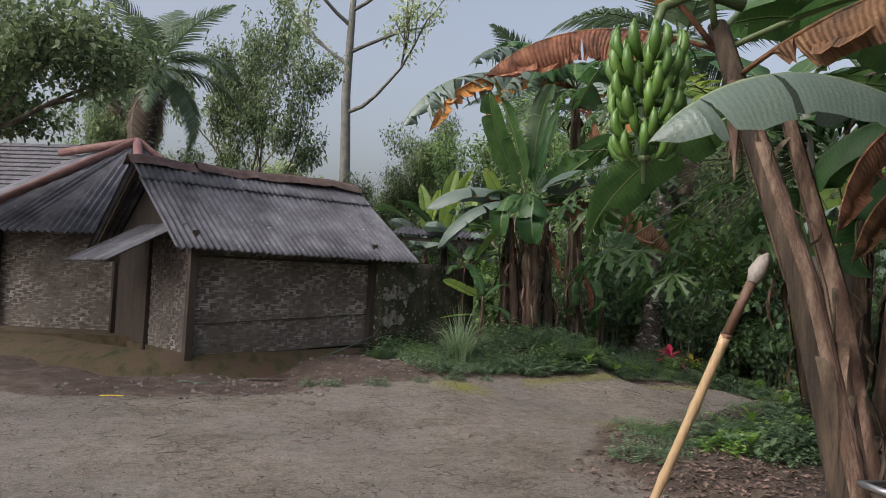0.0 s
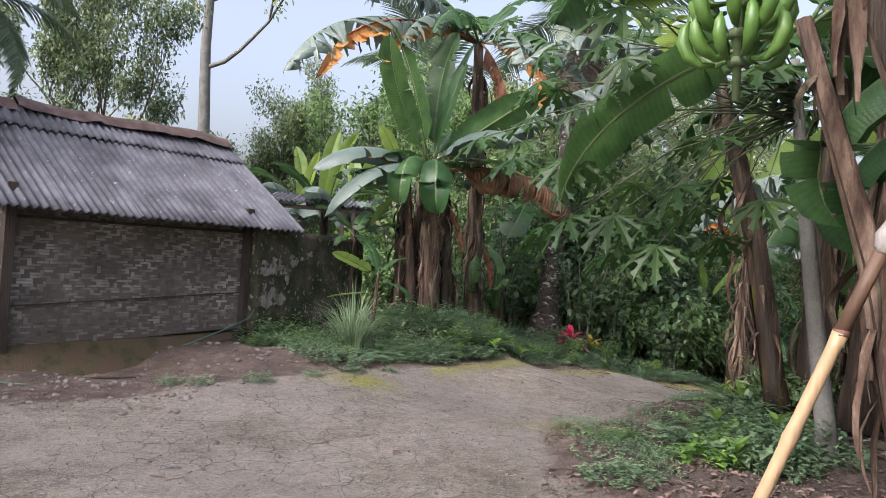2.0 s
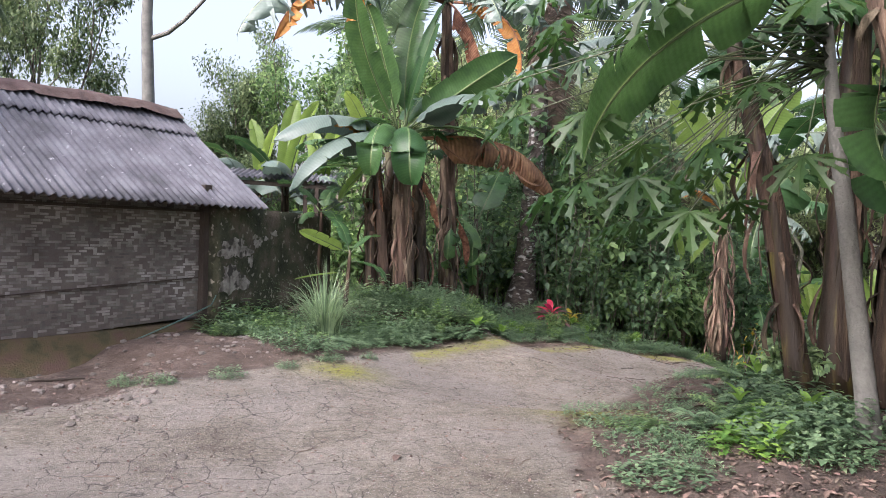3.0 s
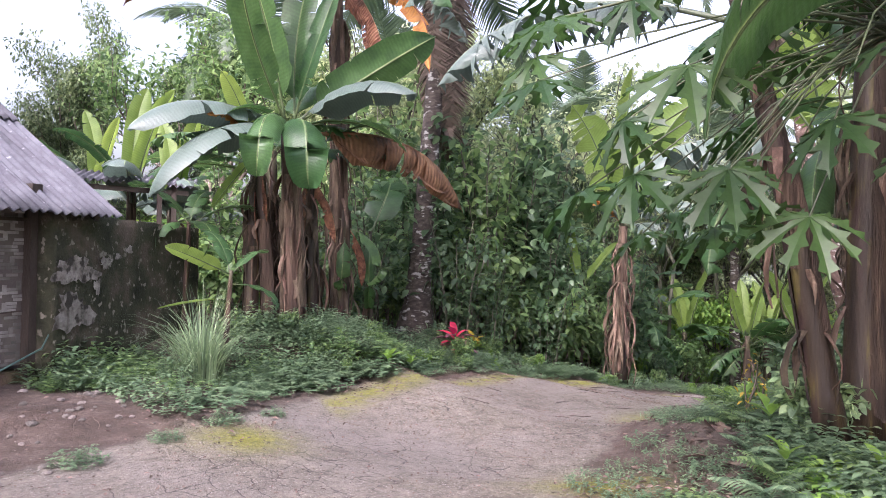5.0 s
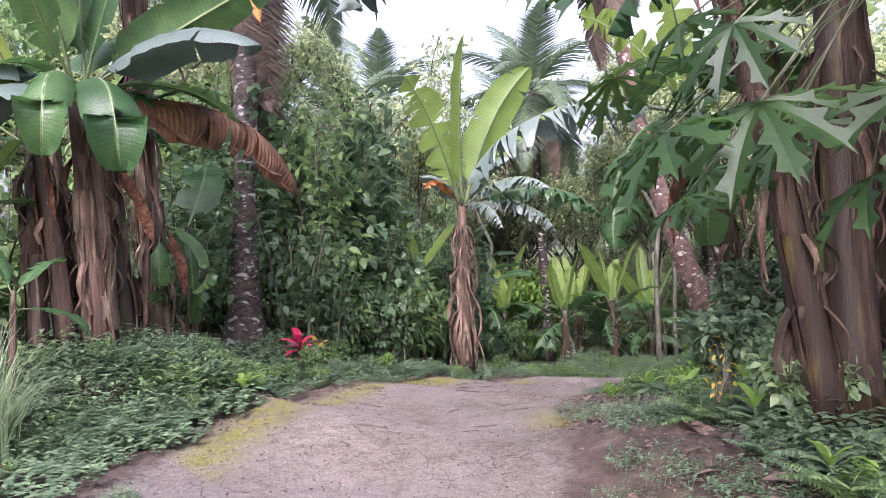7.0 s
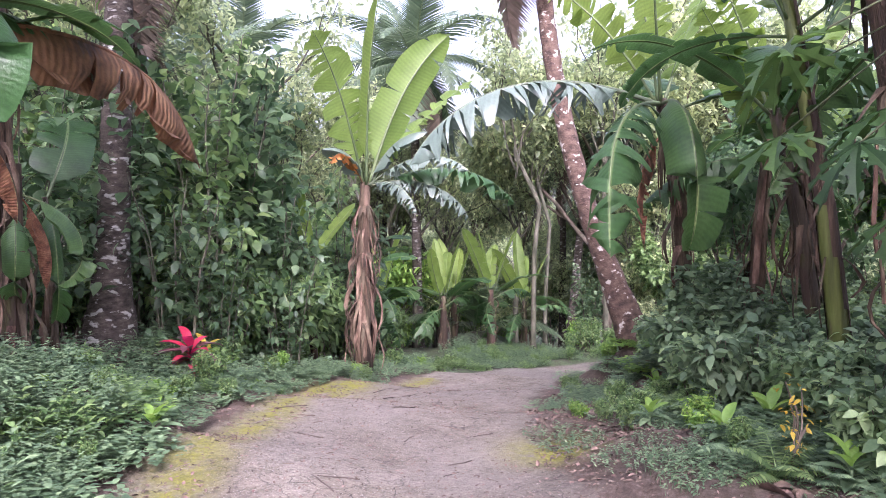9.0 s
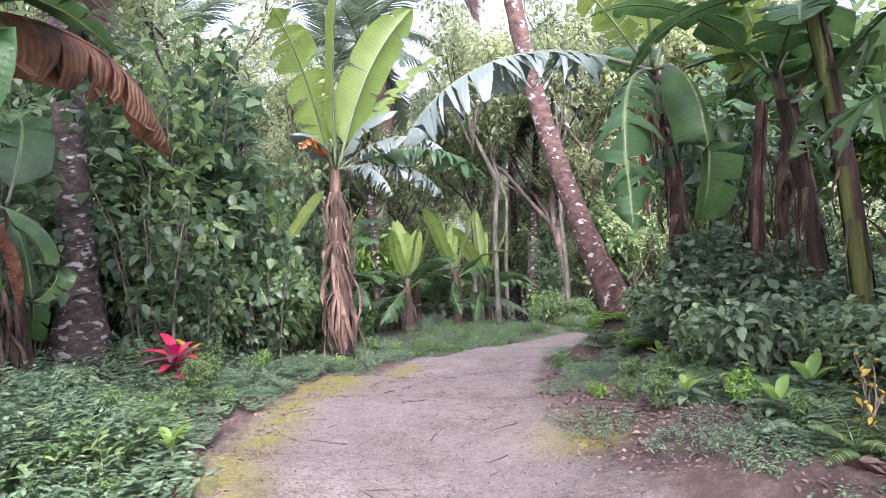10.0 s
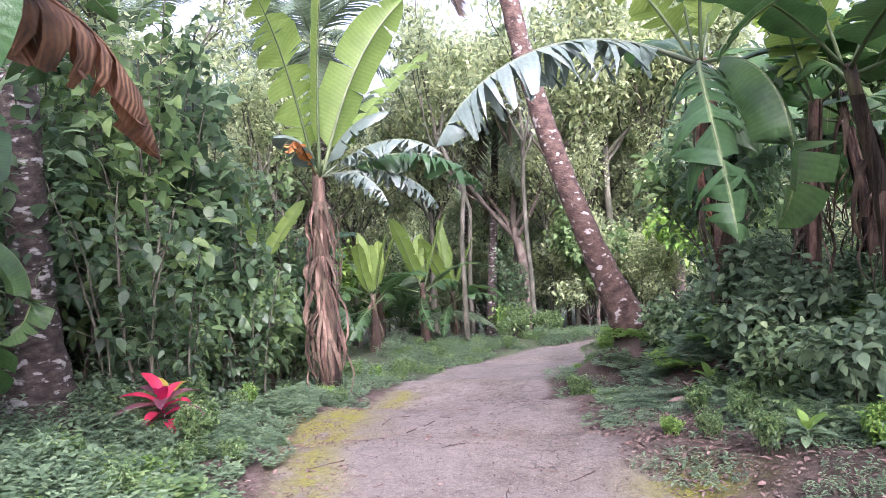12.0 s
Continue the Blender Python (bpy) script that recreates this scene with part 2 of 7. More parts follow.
MOSS = material("moss_bank", [(0.0401, 0.043, 0.0176), (0.1003, 0.0782, 0.0398), (0.1098, 0.0659, 0.0528)], 4, 1.0, 1.0, 60, vary=0.1)
STONE = material("stone", [(0.14, 0.12, 0.105), (0.26, 0.23, 0.21)], 8, 0.9, 0.6, 60, vary=0.4)
GRIT = material("grit", [(0.05, 0.04, 0.034), (0.26, 0.23, 0.2)], 8, 0.9, 0.4, 60, vary=0.7, island=True)
LITTER = material("leaf_litter", [(0.07, 0.046, 0.035), (0.155, 0.108, 0.085), (0.26, 0.2, 0.16)], 8, 0.9, 0.4, 60, vary=0.5, island=True)
HOSE = material("green_hose", [(0.0624, 0.131, 0.113), (0.0904, 0.17, 0.148)], 8, 0.5, 0.1)
YELLOW = material("yellow_plastic", [(0.75, 0.55, 0.03), (0.85, 0.65, 0.05)], 8, 0.5, 0.1)
BLACK = material("black_plastic", [(0.015, 0.015, 0.018), (0.03, 0.03, 0.035)], 8, 0.4, 0.1)
REDPAINT = material("red_paint", [(0.4, 0.02, 0.02), (0.5, 0.03, 0.03)], 8, 0.25, 0.05)
METAL = material("steel", [(0.4, 0.4, 0.42), (0.5, 0.5, 0.52)], 8, 0.3, 0.1, metal=0.9)
CLOTH = material("grey_cloth", [(0.3, 0.27, 0.25), (0.42, 0.38, 0.35)], 8, 0.9, 0.4)


# ---- mesh tools ----
class Build:
    """Collects points, faces, material slots and UVs, and makes one mesh of them."""

    def __init__(self):
        self.v, self.f, self.m, self.uv = [], [], [], []

    def poly(self, pts, mat=0, uv=None):
        k = len(self.v)
        self.v.extend(pts)
        self.f.append(tuple(range(k, k + len(pts))))
        self.m.append(mat)
        self.uv.extend(uv or [(0.5, 0.5)] * len(pts))

    def face(self, idx, mat=0, uv=None):
        self.f.append(tuple(idx))
        self.m.append(mat)
        self.uv.extend(uv or [(0.5, 0.5)] * len(idx))

    def tube(self, path, radii, sides=8, mat=0, cap=True, ridge=0.0, seed=0):
        rng = random.Random(seed)
        offs = [1 + ridge * rng.uniform(-1, 1) for _ in range(sides)]
        path = [Vector(p) for p in path]
        k0 = len(self.v)
        side = None
        for i, p in enumerate(path):
            d = (path[min(i + 1, len(path) - 1)] - path[max(i - 1, 0)]).normalized()
            if side is None:
                side = d.orthogonal().normalized()
            side = (side - d * side.dot(d)).normalized()
            up = d.cross(side)
            r = radii[i] if hasattr(radii, "__len__") else radii
            for j in range(sides):
                a = 2 * math.pi * j / sides
                rr = r * offs[j] * (1 + ridge * 0.5 * rng.uniform(-1, 1))
                self.v.append(tuple(p + side * (math.cos(a) * rr) + up * (math.sin(a) * rr)))
        for i in range(len(path) - 1):
            for j in range(sides):
                a, b = k0 + i * sides + j, k0 + i * sides + (j + 1) % sides
                self.face((a, b, b + sides, a + sides), mat)
        if cap:
            self.face([k0 + j for j in range(sides)][::-1], mat)
            self.face([k0 + (len(path) - 1) * sides + j for j in range(sides)], mat)

    def box(self, centre, x, y, z, mat=0):
        """A box from its centre and three half-axis vectors."""
        c, x, y, z = Vector(centre), Vector(x), Vector(y), Vector(z)
        k = len(self.v)
        for a in (-1, 1):
            for b in (-1, 1):
                for d in (-1, 1):
                    self.v.append(tuple(c + x * a + y * b + z * d))
        for q in ((0, 1, 3, 2), (4, 6, 7, 5), (0, 4, 5, 1), (2, 3, 7, 6), (0, 2, 6, 4), (1, 5, 7, 3)):
            self.face([k + i for i in q], mat)

    def leaf(self, base, direction, normal, length, width, mat=0, fold=0.15, droop=0.2):
        """A small oval pointed leaf, folded along its rib."""
        d, n = Vector(direction), Vector(normal)
        s = d.cross(n)
        b = Vector(base)
        mid = b + d * (length * 0.5)
        tip = b + d * length - n * (length * droop)
        up = n * (width * fold)
        k = len(self.v)
        self.v += [tuple(b), tuple(mid), tuple(tip)]
        for sgn in (1, -1):
            for t, w, f, q in ((0.14, 0.3, 0.6, 0.0), (0.4, 0.5, 1.0, 0.05), (0.68, 0.36, 0.7, 0.4)):
                self.v.append(tuple(b + d * (length * t) + s * (sgn * width * w) + up * f - n * (length * droop * q)))
        self.face((k, k + 3, k + 4, k + 1), mat)
        self.face((k + 1, k + 4, k + 5, k + 2), mat)
        self.face((k, k + 1, k + 7, k + 6), mat)
        self.face((k + 1, k + 2, k + 8, k + 7), mat)

    def mesh(self, name, mats, smooth=True):
        me = bpy.data.meshes.new(name)
        me.from_pydata(self.v, [], self.f)
        for m in mats:
            me.materials.append(m)
        me.polygons.foreach_set("material_index", self.m)
        me.polygons.foreach_set("use_smooth", [smooth] * len(self.f))
        layer = me.uv_layers.new(name="UVMap")
        layer.data.foreach_set("uv", [c for p in self.uv for c in p])
        me.update()
        return me


def put(name, build, mats, parent=None, label="", category="", group="", kind="", at=None, smooth=True):
    me = build if isinstance(build, bpy.types.Mesh) else build.mesh(name, mats if isinstance(mats, (list, tuple)) else [mats], smooth)
    ob = new(name, me)
    if parent is not None:
        ob.parent = parent
    if at is not None:
        ob.matrix_basis = at
    return tagged(ob, label, category, group, kind)


def thing(name, at, label, category, group=""):
    ob = new(name)
    ob.empty_display_size = 0.2
    ob.matrix_basis = at if isinstance(at, Matrix) else Matrix.Translation(at)
    return tagged(ob, label, category, group)


def near(rng, r):
    return rng.uniform(-r, r)


# ---- plants ----
def big_leaf(L, W, rise=50, droop=90, tears=5, seed=0, fold=20, steps=22, sag=0.0, side_bend=0.0, petiole=0.16, limp=None):
    """The blade of a banana leaf. It starts at the origin, goes along +Y and rises by 'rise' degrees, then bends down by 'droop' in all."""
    rng = random.Random(seed)
    b = Build()
    p, pts = Vector((0, 0, 0)), []
    n = steps
    for i in range(n + 1):
        t = i / n
        e = radians(rise - droop * t ** 1.6)
        yaw = radians(side_bend * t * t)
        d = Vector((math.sin(yaw) * math.cos(e), math.cos(yaw) * math.cos(e), math.sin(e)))
        pts.append((p.copy(), d))
        p = p + d * (L / n)
    first = int(n * petiole)
    def half(t):
        t = max(0.0, min(1.0, (t - petiole) / (1 - petiole)))
        return W / 2 * max(0.03, min(1, (t / 0.14) ** 0.6 if t < 0.14 else 1) * (1 - max(0, (t - 0.62) / 0.38) ** 2.2) ** 0.7)
    for sgn in (-1, 1):
        cuts = sorted(rng.sample(range(first + 2, n - 1), min(tears, n - first - 4))) + [n]
        start = first
        for cut in cuts:
            dihedral = fold - sag - abs(rng.gauss(0, 1)) * (4 + 2.2 * tears if limp is None else limp) if tears else fold - sag
            swing = near(rng, 0.03) * tears
            rows = []
            for i in range(start, cut + 1):
                c, d = pts[i]
                side = d.cross(Vector((0, 0, 1))).normalized() * sgn
                up = side.cross(d) * sgn
                w = half(i / n) if i < n else 0.004
                if i in (start, cut) and tears and start > first and i != n:
                    w *= rng.uniform(0.9, 1)
                row = []
                q = c.copy()
                for j in range(4):
                    row.append((tuple(q), (j / 3, i / n * L / 1.0)))
                    a = radians(dihedral - j * (14 + sag * 0.5))
                    gap = (1 if i == start else -1 if i == cut else 0) * (0.02 * j * rng.uniform(0.2, 1.3) if tears else 0)
                    q = q + (side * math.cos(a) + up * math.sin(a)) * (w / 3) + d * (swing * w / 3 + gap * L * 0.25) + Vector((0, 0, 0.012 * rng.uniform(-1, 1))) * W
                rows.append(row)
            base = len(b.v)
            for row in rows:
                b.v.extend(x[0] for x in row)
            for r in range(len(rows) - 1):
                for j in range(3):
                    k = base + r * 4 + j
                    ids = (k, k + 1, k + 5, k + 4) if sgn > 0 else (k, k + 4, k + 5, k + 1)
                    uvs = [rows[(x - base) // 4][(x - base) % 4][1] for x in ids]
                    b.face(ids, 0, uvs)
            start = cut
    rib = Build()
    rib.tube([q[0] - Vector((0, 0, 0.008)) for q in pts[::2]], [0.019 * (1 - 0.85 * i / (len(pts[::2]) - 1)) * (L / 2) ** 0.5 for i in range(len(pts[::2]))], 6, 0)
    return b, rib


LEAVES = {}


def leaf_meshes(kind, variant):
    """Blade and rib meshes of a few kinds of banana leaf, shared by all the plants."""
    key = (kind, variant)
    if key not in LEAVES:
        mat, spec = {
            "green": (BANANA, dict(L=2.0, W=0.58, rise=0, droop=70, tears=7, fold=20, steps=30, limp=9)),
            "up": (BANANA, dict(L=2.0, W=0.54, rise=0, droop=18, tears=3, fold=34, steps=30, limp=8)),
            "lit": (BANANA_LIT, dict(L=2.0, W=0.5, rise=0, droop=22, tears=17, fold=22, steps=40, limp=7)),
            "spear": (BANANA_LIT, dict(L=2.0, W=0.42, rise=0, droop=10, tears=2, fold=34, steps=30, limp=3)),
            "grey": (BANANA_GREY, dict(L=2.0, W=0.76, rise=0, droop=75, tears=3, fold=4, sag=12)),
            "torn": (BANANA_GREY, dict(L=2.0, W=0.6, rise=0, droop=80, tears=26, fold=0, sag=20, steps=44, limp=16)),
            "torn_green": (BANANA, dict(L=2.0, W=0.6, rise=0, droop=75, tears=22, fold=4, sag=18, steps=44, limp=14)),
            "dry": (DRY_LEAF, dict(L=2.0, W=0.55, rise=0, droop=70, tears=6, fold=-35, sag=22)),
            "orange": (ORANGE_LEAF, dict(L=2.0, W=0.34, rise=0, droop=90, tears=11, fold=-45, sag=30)),
            "hang": (BANANA, dict(L=2.0, W=0.62, rise=0, droop=150, tears=2, fold=-5, sag=10)),
        }[kind]
        blade, rib = big_leaf(seed=variant * 7 + len(kind), side_bend=(-25, 0, 25)[variant % 3], **spec)
        LEAVES[key] = (blade.mesh(kind + "_blade", [mat]), rib.mesh(kind + "_rib", [RIB_GREY if mat is BANANA_GREY else PETIOLE if mat in (BANANA, BANANA_LIT) else DRY_LEAF]))
    return LEAVES[key]


BENDS = {"green": 70, "up": 18, "spear": 10, "lit": 22, "grey": 75, "torn": 80, "torn_green": 75, "dry": 70, "orange": 90, "hang": 150}


def aimed(origin, tip, kind):
    """The azimuth, first rise and length of a leaf whose tip is to come to a place."""
    v = Vector(tip) - Vector(origin)
    fall = [radians(BENDS[kind] * (i / 40) ** 1.6) for i in range(41)]
    fx, fz = sum(math.cos(a) for a in fall) / 41, -sum(math.sin(a) for a in fall) / 41
    rise = math.degrees(math.atan2(v.z, math.hypot(v.x, v.y)) - math.atan2(fz, fx))
    return math.degrees(math.atan2(v.x, v.y)), rise, v.length / math.hypot(fx, fz)


def add_leaf(plant, origin, azimuth, rise, length, width=1.0, kind="green", variant=0, twist=0, label=""):
    """A leaf of the plant. azimuth: degrees from +Y towards +X in the world; rise: of its first stretch."""
    blade, rib = leaf_meshes(kind, variant)
    m = Matrix.Translation(origin) @ Matrix.Rotation(radians(-azimuth), 4, "Z") @ Matrix.Rotation(radians(rise), 4, "X") @ Matrix.Rotation(radians(twist), 4, "Y") @ Matrix.Diagonal((length / 2 * width, length / 2, length / 2, 1))
    ob = put("leaf", blade, None, plant, label, at=m)
    put("midrib", rib, None, ob)
    return ob


def stem(plant, points, r0, r1, mat, seed=0, husks=12, husk_from=0.25, loose=1.0):
    """A banana plant's false stem of wrapped sheaths, with dry strips that hang from it."""
    rng = random.Random(seed)
    pts = [Vector(p) for p in points]
    fine = []
    for i in range(len(pts) - 1):
        for k in range(4):
            fine.append(pts[i].lerp(pts[i + 1], k / 4))
    fine.append(pts[-1])
    n = len(fine)
    b = Build()
    b.tube(fine, [(r0 + (r1 - r0) * i / (n - 1)) * (1.25 if i == 0 else 1) for i in range(n)], 12, 0, ridge=0.07, seed=seed)
    put("false_stem", b, mat, plant)
    # overlapping sheaths, each a curved strip proud of the stem
    sh = Build()
    for k in range(7):
        a0 = rng.uniform(0, 6.28)
        i0, i1 = rng.randint(0, n // 2), rng.randint(n // 2 + 1, n - 1)
        span = rng.uniform(0.7, 1.3)
        rows = []
        for i in range(i0, i1 + 1):
            t = i / (n - 1)
            r = (r0 + (r1 - r0) * t) * 1.06 + 0.008
            rows.append([fine[i] + Vector((math.cos(a0 + span * (j - 2) / 4 + 0.15 * math.sin(t * 5)) * r, math.sin(a0 + span * (j - 2) / 4) * r, 0)) for j in range(5)])
        base = len(sh.v)
        for row in rows:
            sh.v.extend(tuple(p) for p in row)
        for r in range(len(rows) - 1):
            for j in range(4):
                q = base + r * 5 + j
                sh.face((q, q + 1, q + 6, q + 5))
    put("leaf_sheath", sh, STEM_DRY if mat is not STEM_DRY else HUSK, plant)
    if husks:
        h = Build()
        for k in range(husks):
            t = rng.uniform(husk_from, 1)
            i = min(n - 1, int(t * (n - 1)))
            a = rng.uniform(0, 6.28)
            r = r0 + (r1 - r0) * t
            out = Vector((math.cos(a), math.sin(a), 0))
            side = Vector((-out.y, out.x, 0))
            w = rng.uniform(0.012, 0.05)
            length, flare = rng.uniform(0.2, 0.8) * loose, rng.uniform(0.02, 0.17)
            p = fine[i] + out * r
            rows, tw = [], rng.uniform(-0.5, 0.5)
            for j in range(6):
                s = j / 5
                q = p + out * (flare * loose * math.sin(s * 2.6) + rng.uniform(-0.008, 0.012)) - Vector((0, 0, length * s)) + side * (tw * 0.12 * s)
                ww = w * (1 - 0.7 * s) * rng.uniform(0.7, 1.2)
                sd = (side * math.cos(tw * j) + out * math.sin(tw * j)) * ww
                rows.append((q - sd, q + out * 0.012, q + sd))
            base = len(h.v)
            for row in rows:
                h.v.extend(tuple(x) for x in row)
            for j in range(5):
                for s in range(2):
                    q = base + j * 3 + s
                    h.face((q, q + 1, q + 4, q + 3))
        put("dry_sheath", h, HUSK, plant, kind="stuff")
    return fine[-1]


def banana(x, y, height, r=0.11, lean=(0, 0), leaves=(), mat=None, label="", husks=12, z=None, group="banana plants", seed=0, loose=1.0, curve=0.0):
    """A banana plant. leaves: rows of (azimuth, rise, length, kind, width, twist, drop), drop being metres below the top."""
    z = ground(x, y) - 0.05 if z is None else z
    p = thing("banana_plant", (x, y, z), label, "banana plant", group)
    rng = random.Random(seed + int(100 * x))
    mid = Vector((lean[0] * 0.4 + curve, lean[1] * 0.4, height * 0.5))
    top = stem(p, [(0, 0, 0), mid, (lean[0], lean[1], height)], r, r * 0.62, mat or STEM_GREEN, seed, husks, loose=loose)
    for k, row in enumerate(leaves):
        if hasattr(row[0], "__len__"):
            tip, kind = Vector(row[0]) - Vector((x, y, z)), row[1]
            row = (*aimed((lean[0], lean[1], height), tip, kind), kind, *row[2:])
        az, rise, length, kind = row[:4]
        width, twist, drop = (list(row[4:]) + [1.0, 0, 0][len(row) - 4:])
        t = 1 - drop / height
        origin = Vector((lean[0] * t, lean[1] * t, height * t - 0.04)) + Vector((math.sin(radians(az)), math.cos(radians(az)), 0)) * (r * 0.4)
        add_leaf(p, origin, az, rise, length, width, kind, (k + seed) % 3, twist)
    return p


def crown(n, length, rng, kinds, low=-10, high=75):
    """Rows of leaves for banana(): the young ones upright, the old ones hanging."""
    rows = []
    for k in range(n):
        t = k / max(1, n - 1)
        rise = high + (low - high) * t + near(rng, 8)
        rows.append((k * 137.5 + near(rng, 15), rise, length * rng.uniform(0.8, 1.1), kinds[min(len(kinds) - 1, int(t * len(kinds)))], 1.0, near(rng, 20), 0.05 + 0.25 * t))
    return rows


def frond(L, leaflets=34, width=0.035, reach=0.55, rise=0, droop=75, hang=0.5, seed=0, mat=0):
    """A feather palm's frond: a rib and two rows of narrow leaflets."""
    rng = random.Random(seed)
    b = Build()
    p, pts = Vector((0, 0, 0)), []
    n = 16
    for i in range(n + 1):
        e = radians(rise - droop * (i / n) ** 1.5)
        d = Vector((0, math.cos(e), math.sin(e)))
        pts.append((p.copy(), d))
        p = p + d * (L / n)
    b.tube([q[0] for q in pts[::2]], [0.03 * (1 - 0.8 * i / 8) for i in range(9)], 5, 1)
    for k in range(leaflets):
        t = 0.14 + 0.86 * k / leaflets
        i = min(n - 1, int(t * n))
        c = pts[i][0].lerp(pts[i + 1][0], t * n - i)
        d = pts[i][1]
        ln = L * reach * 0.55 * math.sin(math.pi * min(1, 0.25 + 0.72 * t)) * rng.uniform(0.85, 1.1)
        for sgn in (-1, 1):
            side = Vector((sgn, 0, 0))
            v = (side * 0.8 + d * 0.55 + Vector((0, 0, 0.15 - hang * 0.6 + near(rng, 0.12)))).normalized()
            v2 = (v + Vector((0, 0, -hang * 1.2))).normalized()
            w = d * width
            m1, tip = c + v * (ln * 0.5), c + v * (ln * 0.5) + v2 * (ln * 0.5)
            k0 = len(b.v)
            b.v += [tuple(c - w * 0.5), tuple(c + w * 0.5), tuple(m1 + w * 0.5), tuple(m1 - w * 0.5), tuple(tip)]
            b.face((k0, k0 + 1, k0 + 2, k0 + 3))
            b.face((k0 + 3, k0 + 2, k0 + 4))
    return b


FRONDS = {}


def frond_mesh(kind, variant):
    if (kind, variant) not in FRONDS:
        droop, hang, mats = {"green": (80, 0.45, [PALM_LEAF, PETIOLE]), "dry": (60, 0.9, [PALM_DRY, PALM_DRY]), "young": (45, 0.25, [PALM_LEAF, PETIOLE])}[kind]
        FRONDS[kind, variant] = frond(4, 54, 0.065, 0.52, 0, droop + 12 * variant, hang, seed=variant).mesh(kind + "_frond", mats)
    return FRONDS[kind, variant]


def palm(base, top, r0, r1, n, length, label, bark=None, dry=2, seed=0, rings=True, flare=1.8, bend=(0, 0, 0), low=-50, group="coconut palms"):
    rng = random.Random(seed)
    base, top = Vector(base), Vector(top)
    p = thing("coconut_palm", base, label, "palm tree", group)
    v = top - base
    steps = 40 if rings else 14
    b = Build()
    path, radii = [], []
    for i in range(steps + 1):
        t = i / steps
        path.append(v * t + Vector(bend) * (4 * t * (1 - t)))
        radii.append((r0 + (r1 - r0) * t) * (1 + (flare - 1) * math.exp(-t * 14)) * (1 + (0.05 if i % 2 else -0.02) * rings))
    b.tube(path, radii, 12, 0, ridge=0.04, seed=seed)
    put("trunk", b, bark or PALM_BARK, p)
    for k in range(n):
        kind = "dry" if k >= n - dry else "young" if k < 3 else "green"
        rise = 70 - 120 * k / n if kind != "dry" else low
        m = Matrix.Translation(v) @ Matrix.Rotation(radians(k * 137.5 + near(rng, 10)), 4, "Z") @ Matrix.Rotation(radians(rise), 4, "X") @ Matrix.Scale(length / 4 * rng.uniform(0.9, 1.1), 4)
        put("frond", frond_mesh(kind, k % 2), None, p, "dry brown hanging frond" if kind == "dry" else "", at=m)
    return p


def branching(b, start, direction, length, radius, depth, rng, tips, spread=0.7, up=0.25, sides=6, mat=0):
    """A limb that forks on; its end points are added to tips."""
    p, d = Vector(start), Vector(direction).normalized()
    path, radii = [p.copy()], [radius]
    for i in range(4):
        d = (d + Vector((near(rng, 0.22), near(rng, 0.22), near(rng, 0.12) + up * 0.25))).normalized()
        p = p + d * (length / 4)
        path.append(p.copy())
        radii.append(radius * (1 - 0.11 * (i + 1)))
        if depth <= 1:
            tips.append((p.copy(), d.copy()))
    b.tube(path, radii, sides if radius > 0.02 else 4, mat, cap=False)
    if depth > 0:
        for k in range(rng.choice((2, 3))):
            nd = (d + Vector((near(rng, spread), near(rng, spread), near(rng, spread) * 0.6 + up))).normalized()
            branching(b, path[rng.choice((2, 3, 4, 4))], nd, length * rng.uniform(0.55, 0.75), radius * 0.55, depth - 1, rng, tips, spread, up, sides, mat)


def leafage(tips, rng, per_tip, size, cloud, aspect=0.45, droop=0.25):
    b = Build()
    for p, d in tips:
        for _ in range(per_tip):
            q = p + Vector((near(rng, cloud), near(rng, cloud), near(rng, cloud * 0.7)))
            v = Vector((near(rng, 1), near(rng, 1), near(rng, 0.7) - droop)).normalized()
            n = (Vector((near(rng, 0.7), near(rng, 0.7), 1))).normalized()
            n = (n - v * n.dot(v)).normalized()
            s = size * rng.uniform(0.6, 1.25)
            b.leaf(q, v, n, s, s * aspect)
    return b


def tree_meshes(seed, height, r, trunk_part=0.4, depth=3, per_tip=14, size=0.16, cloud=0.5, spread=0.8, up=0.25, bark=None, leaf=None, bend=0.3):
    rng = random.Random(seed)
    b, tips = Build(), []
    top = height * trunk_part
    path = [Vector((near(rng, bend) * t * t, near(rng, bend) * t * t, top * t)) for t in (0, 0.1, 0.3, 0.5, 0.75, 1)]
    b.tube(path, [r * 1.35, r * 1.05, r * 0.95, r * 0.9, r * 0.85, r * 0.75], 9, 0, ridge=0.05, seed=seed)
    for k in range(4):
        a = k * 1.57 + near(rng, 0.5)
        d = Vector((math.cos(a) * spread, math.sin(a) * spread, 0.6 + up))
        branching(b, path[-1] - Vector((0, 0, top * 0.12 * k / 3)), d, (height - top) * 0.48, r * 0.5, depth - 1, rng, tips, spread, up)
    branching(b, path[-1], (0, 0, 1), (height - top) * 0.55, r * 0.6, depth - 1, rng, tips, spread, up)
    return b.mesh("tree_trunk", [bark or BARK]), leafage(tips, rng, per_tip, size, cloud).mesh("tree_crown", [leaf or LEAF_MID])


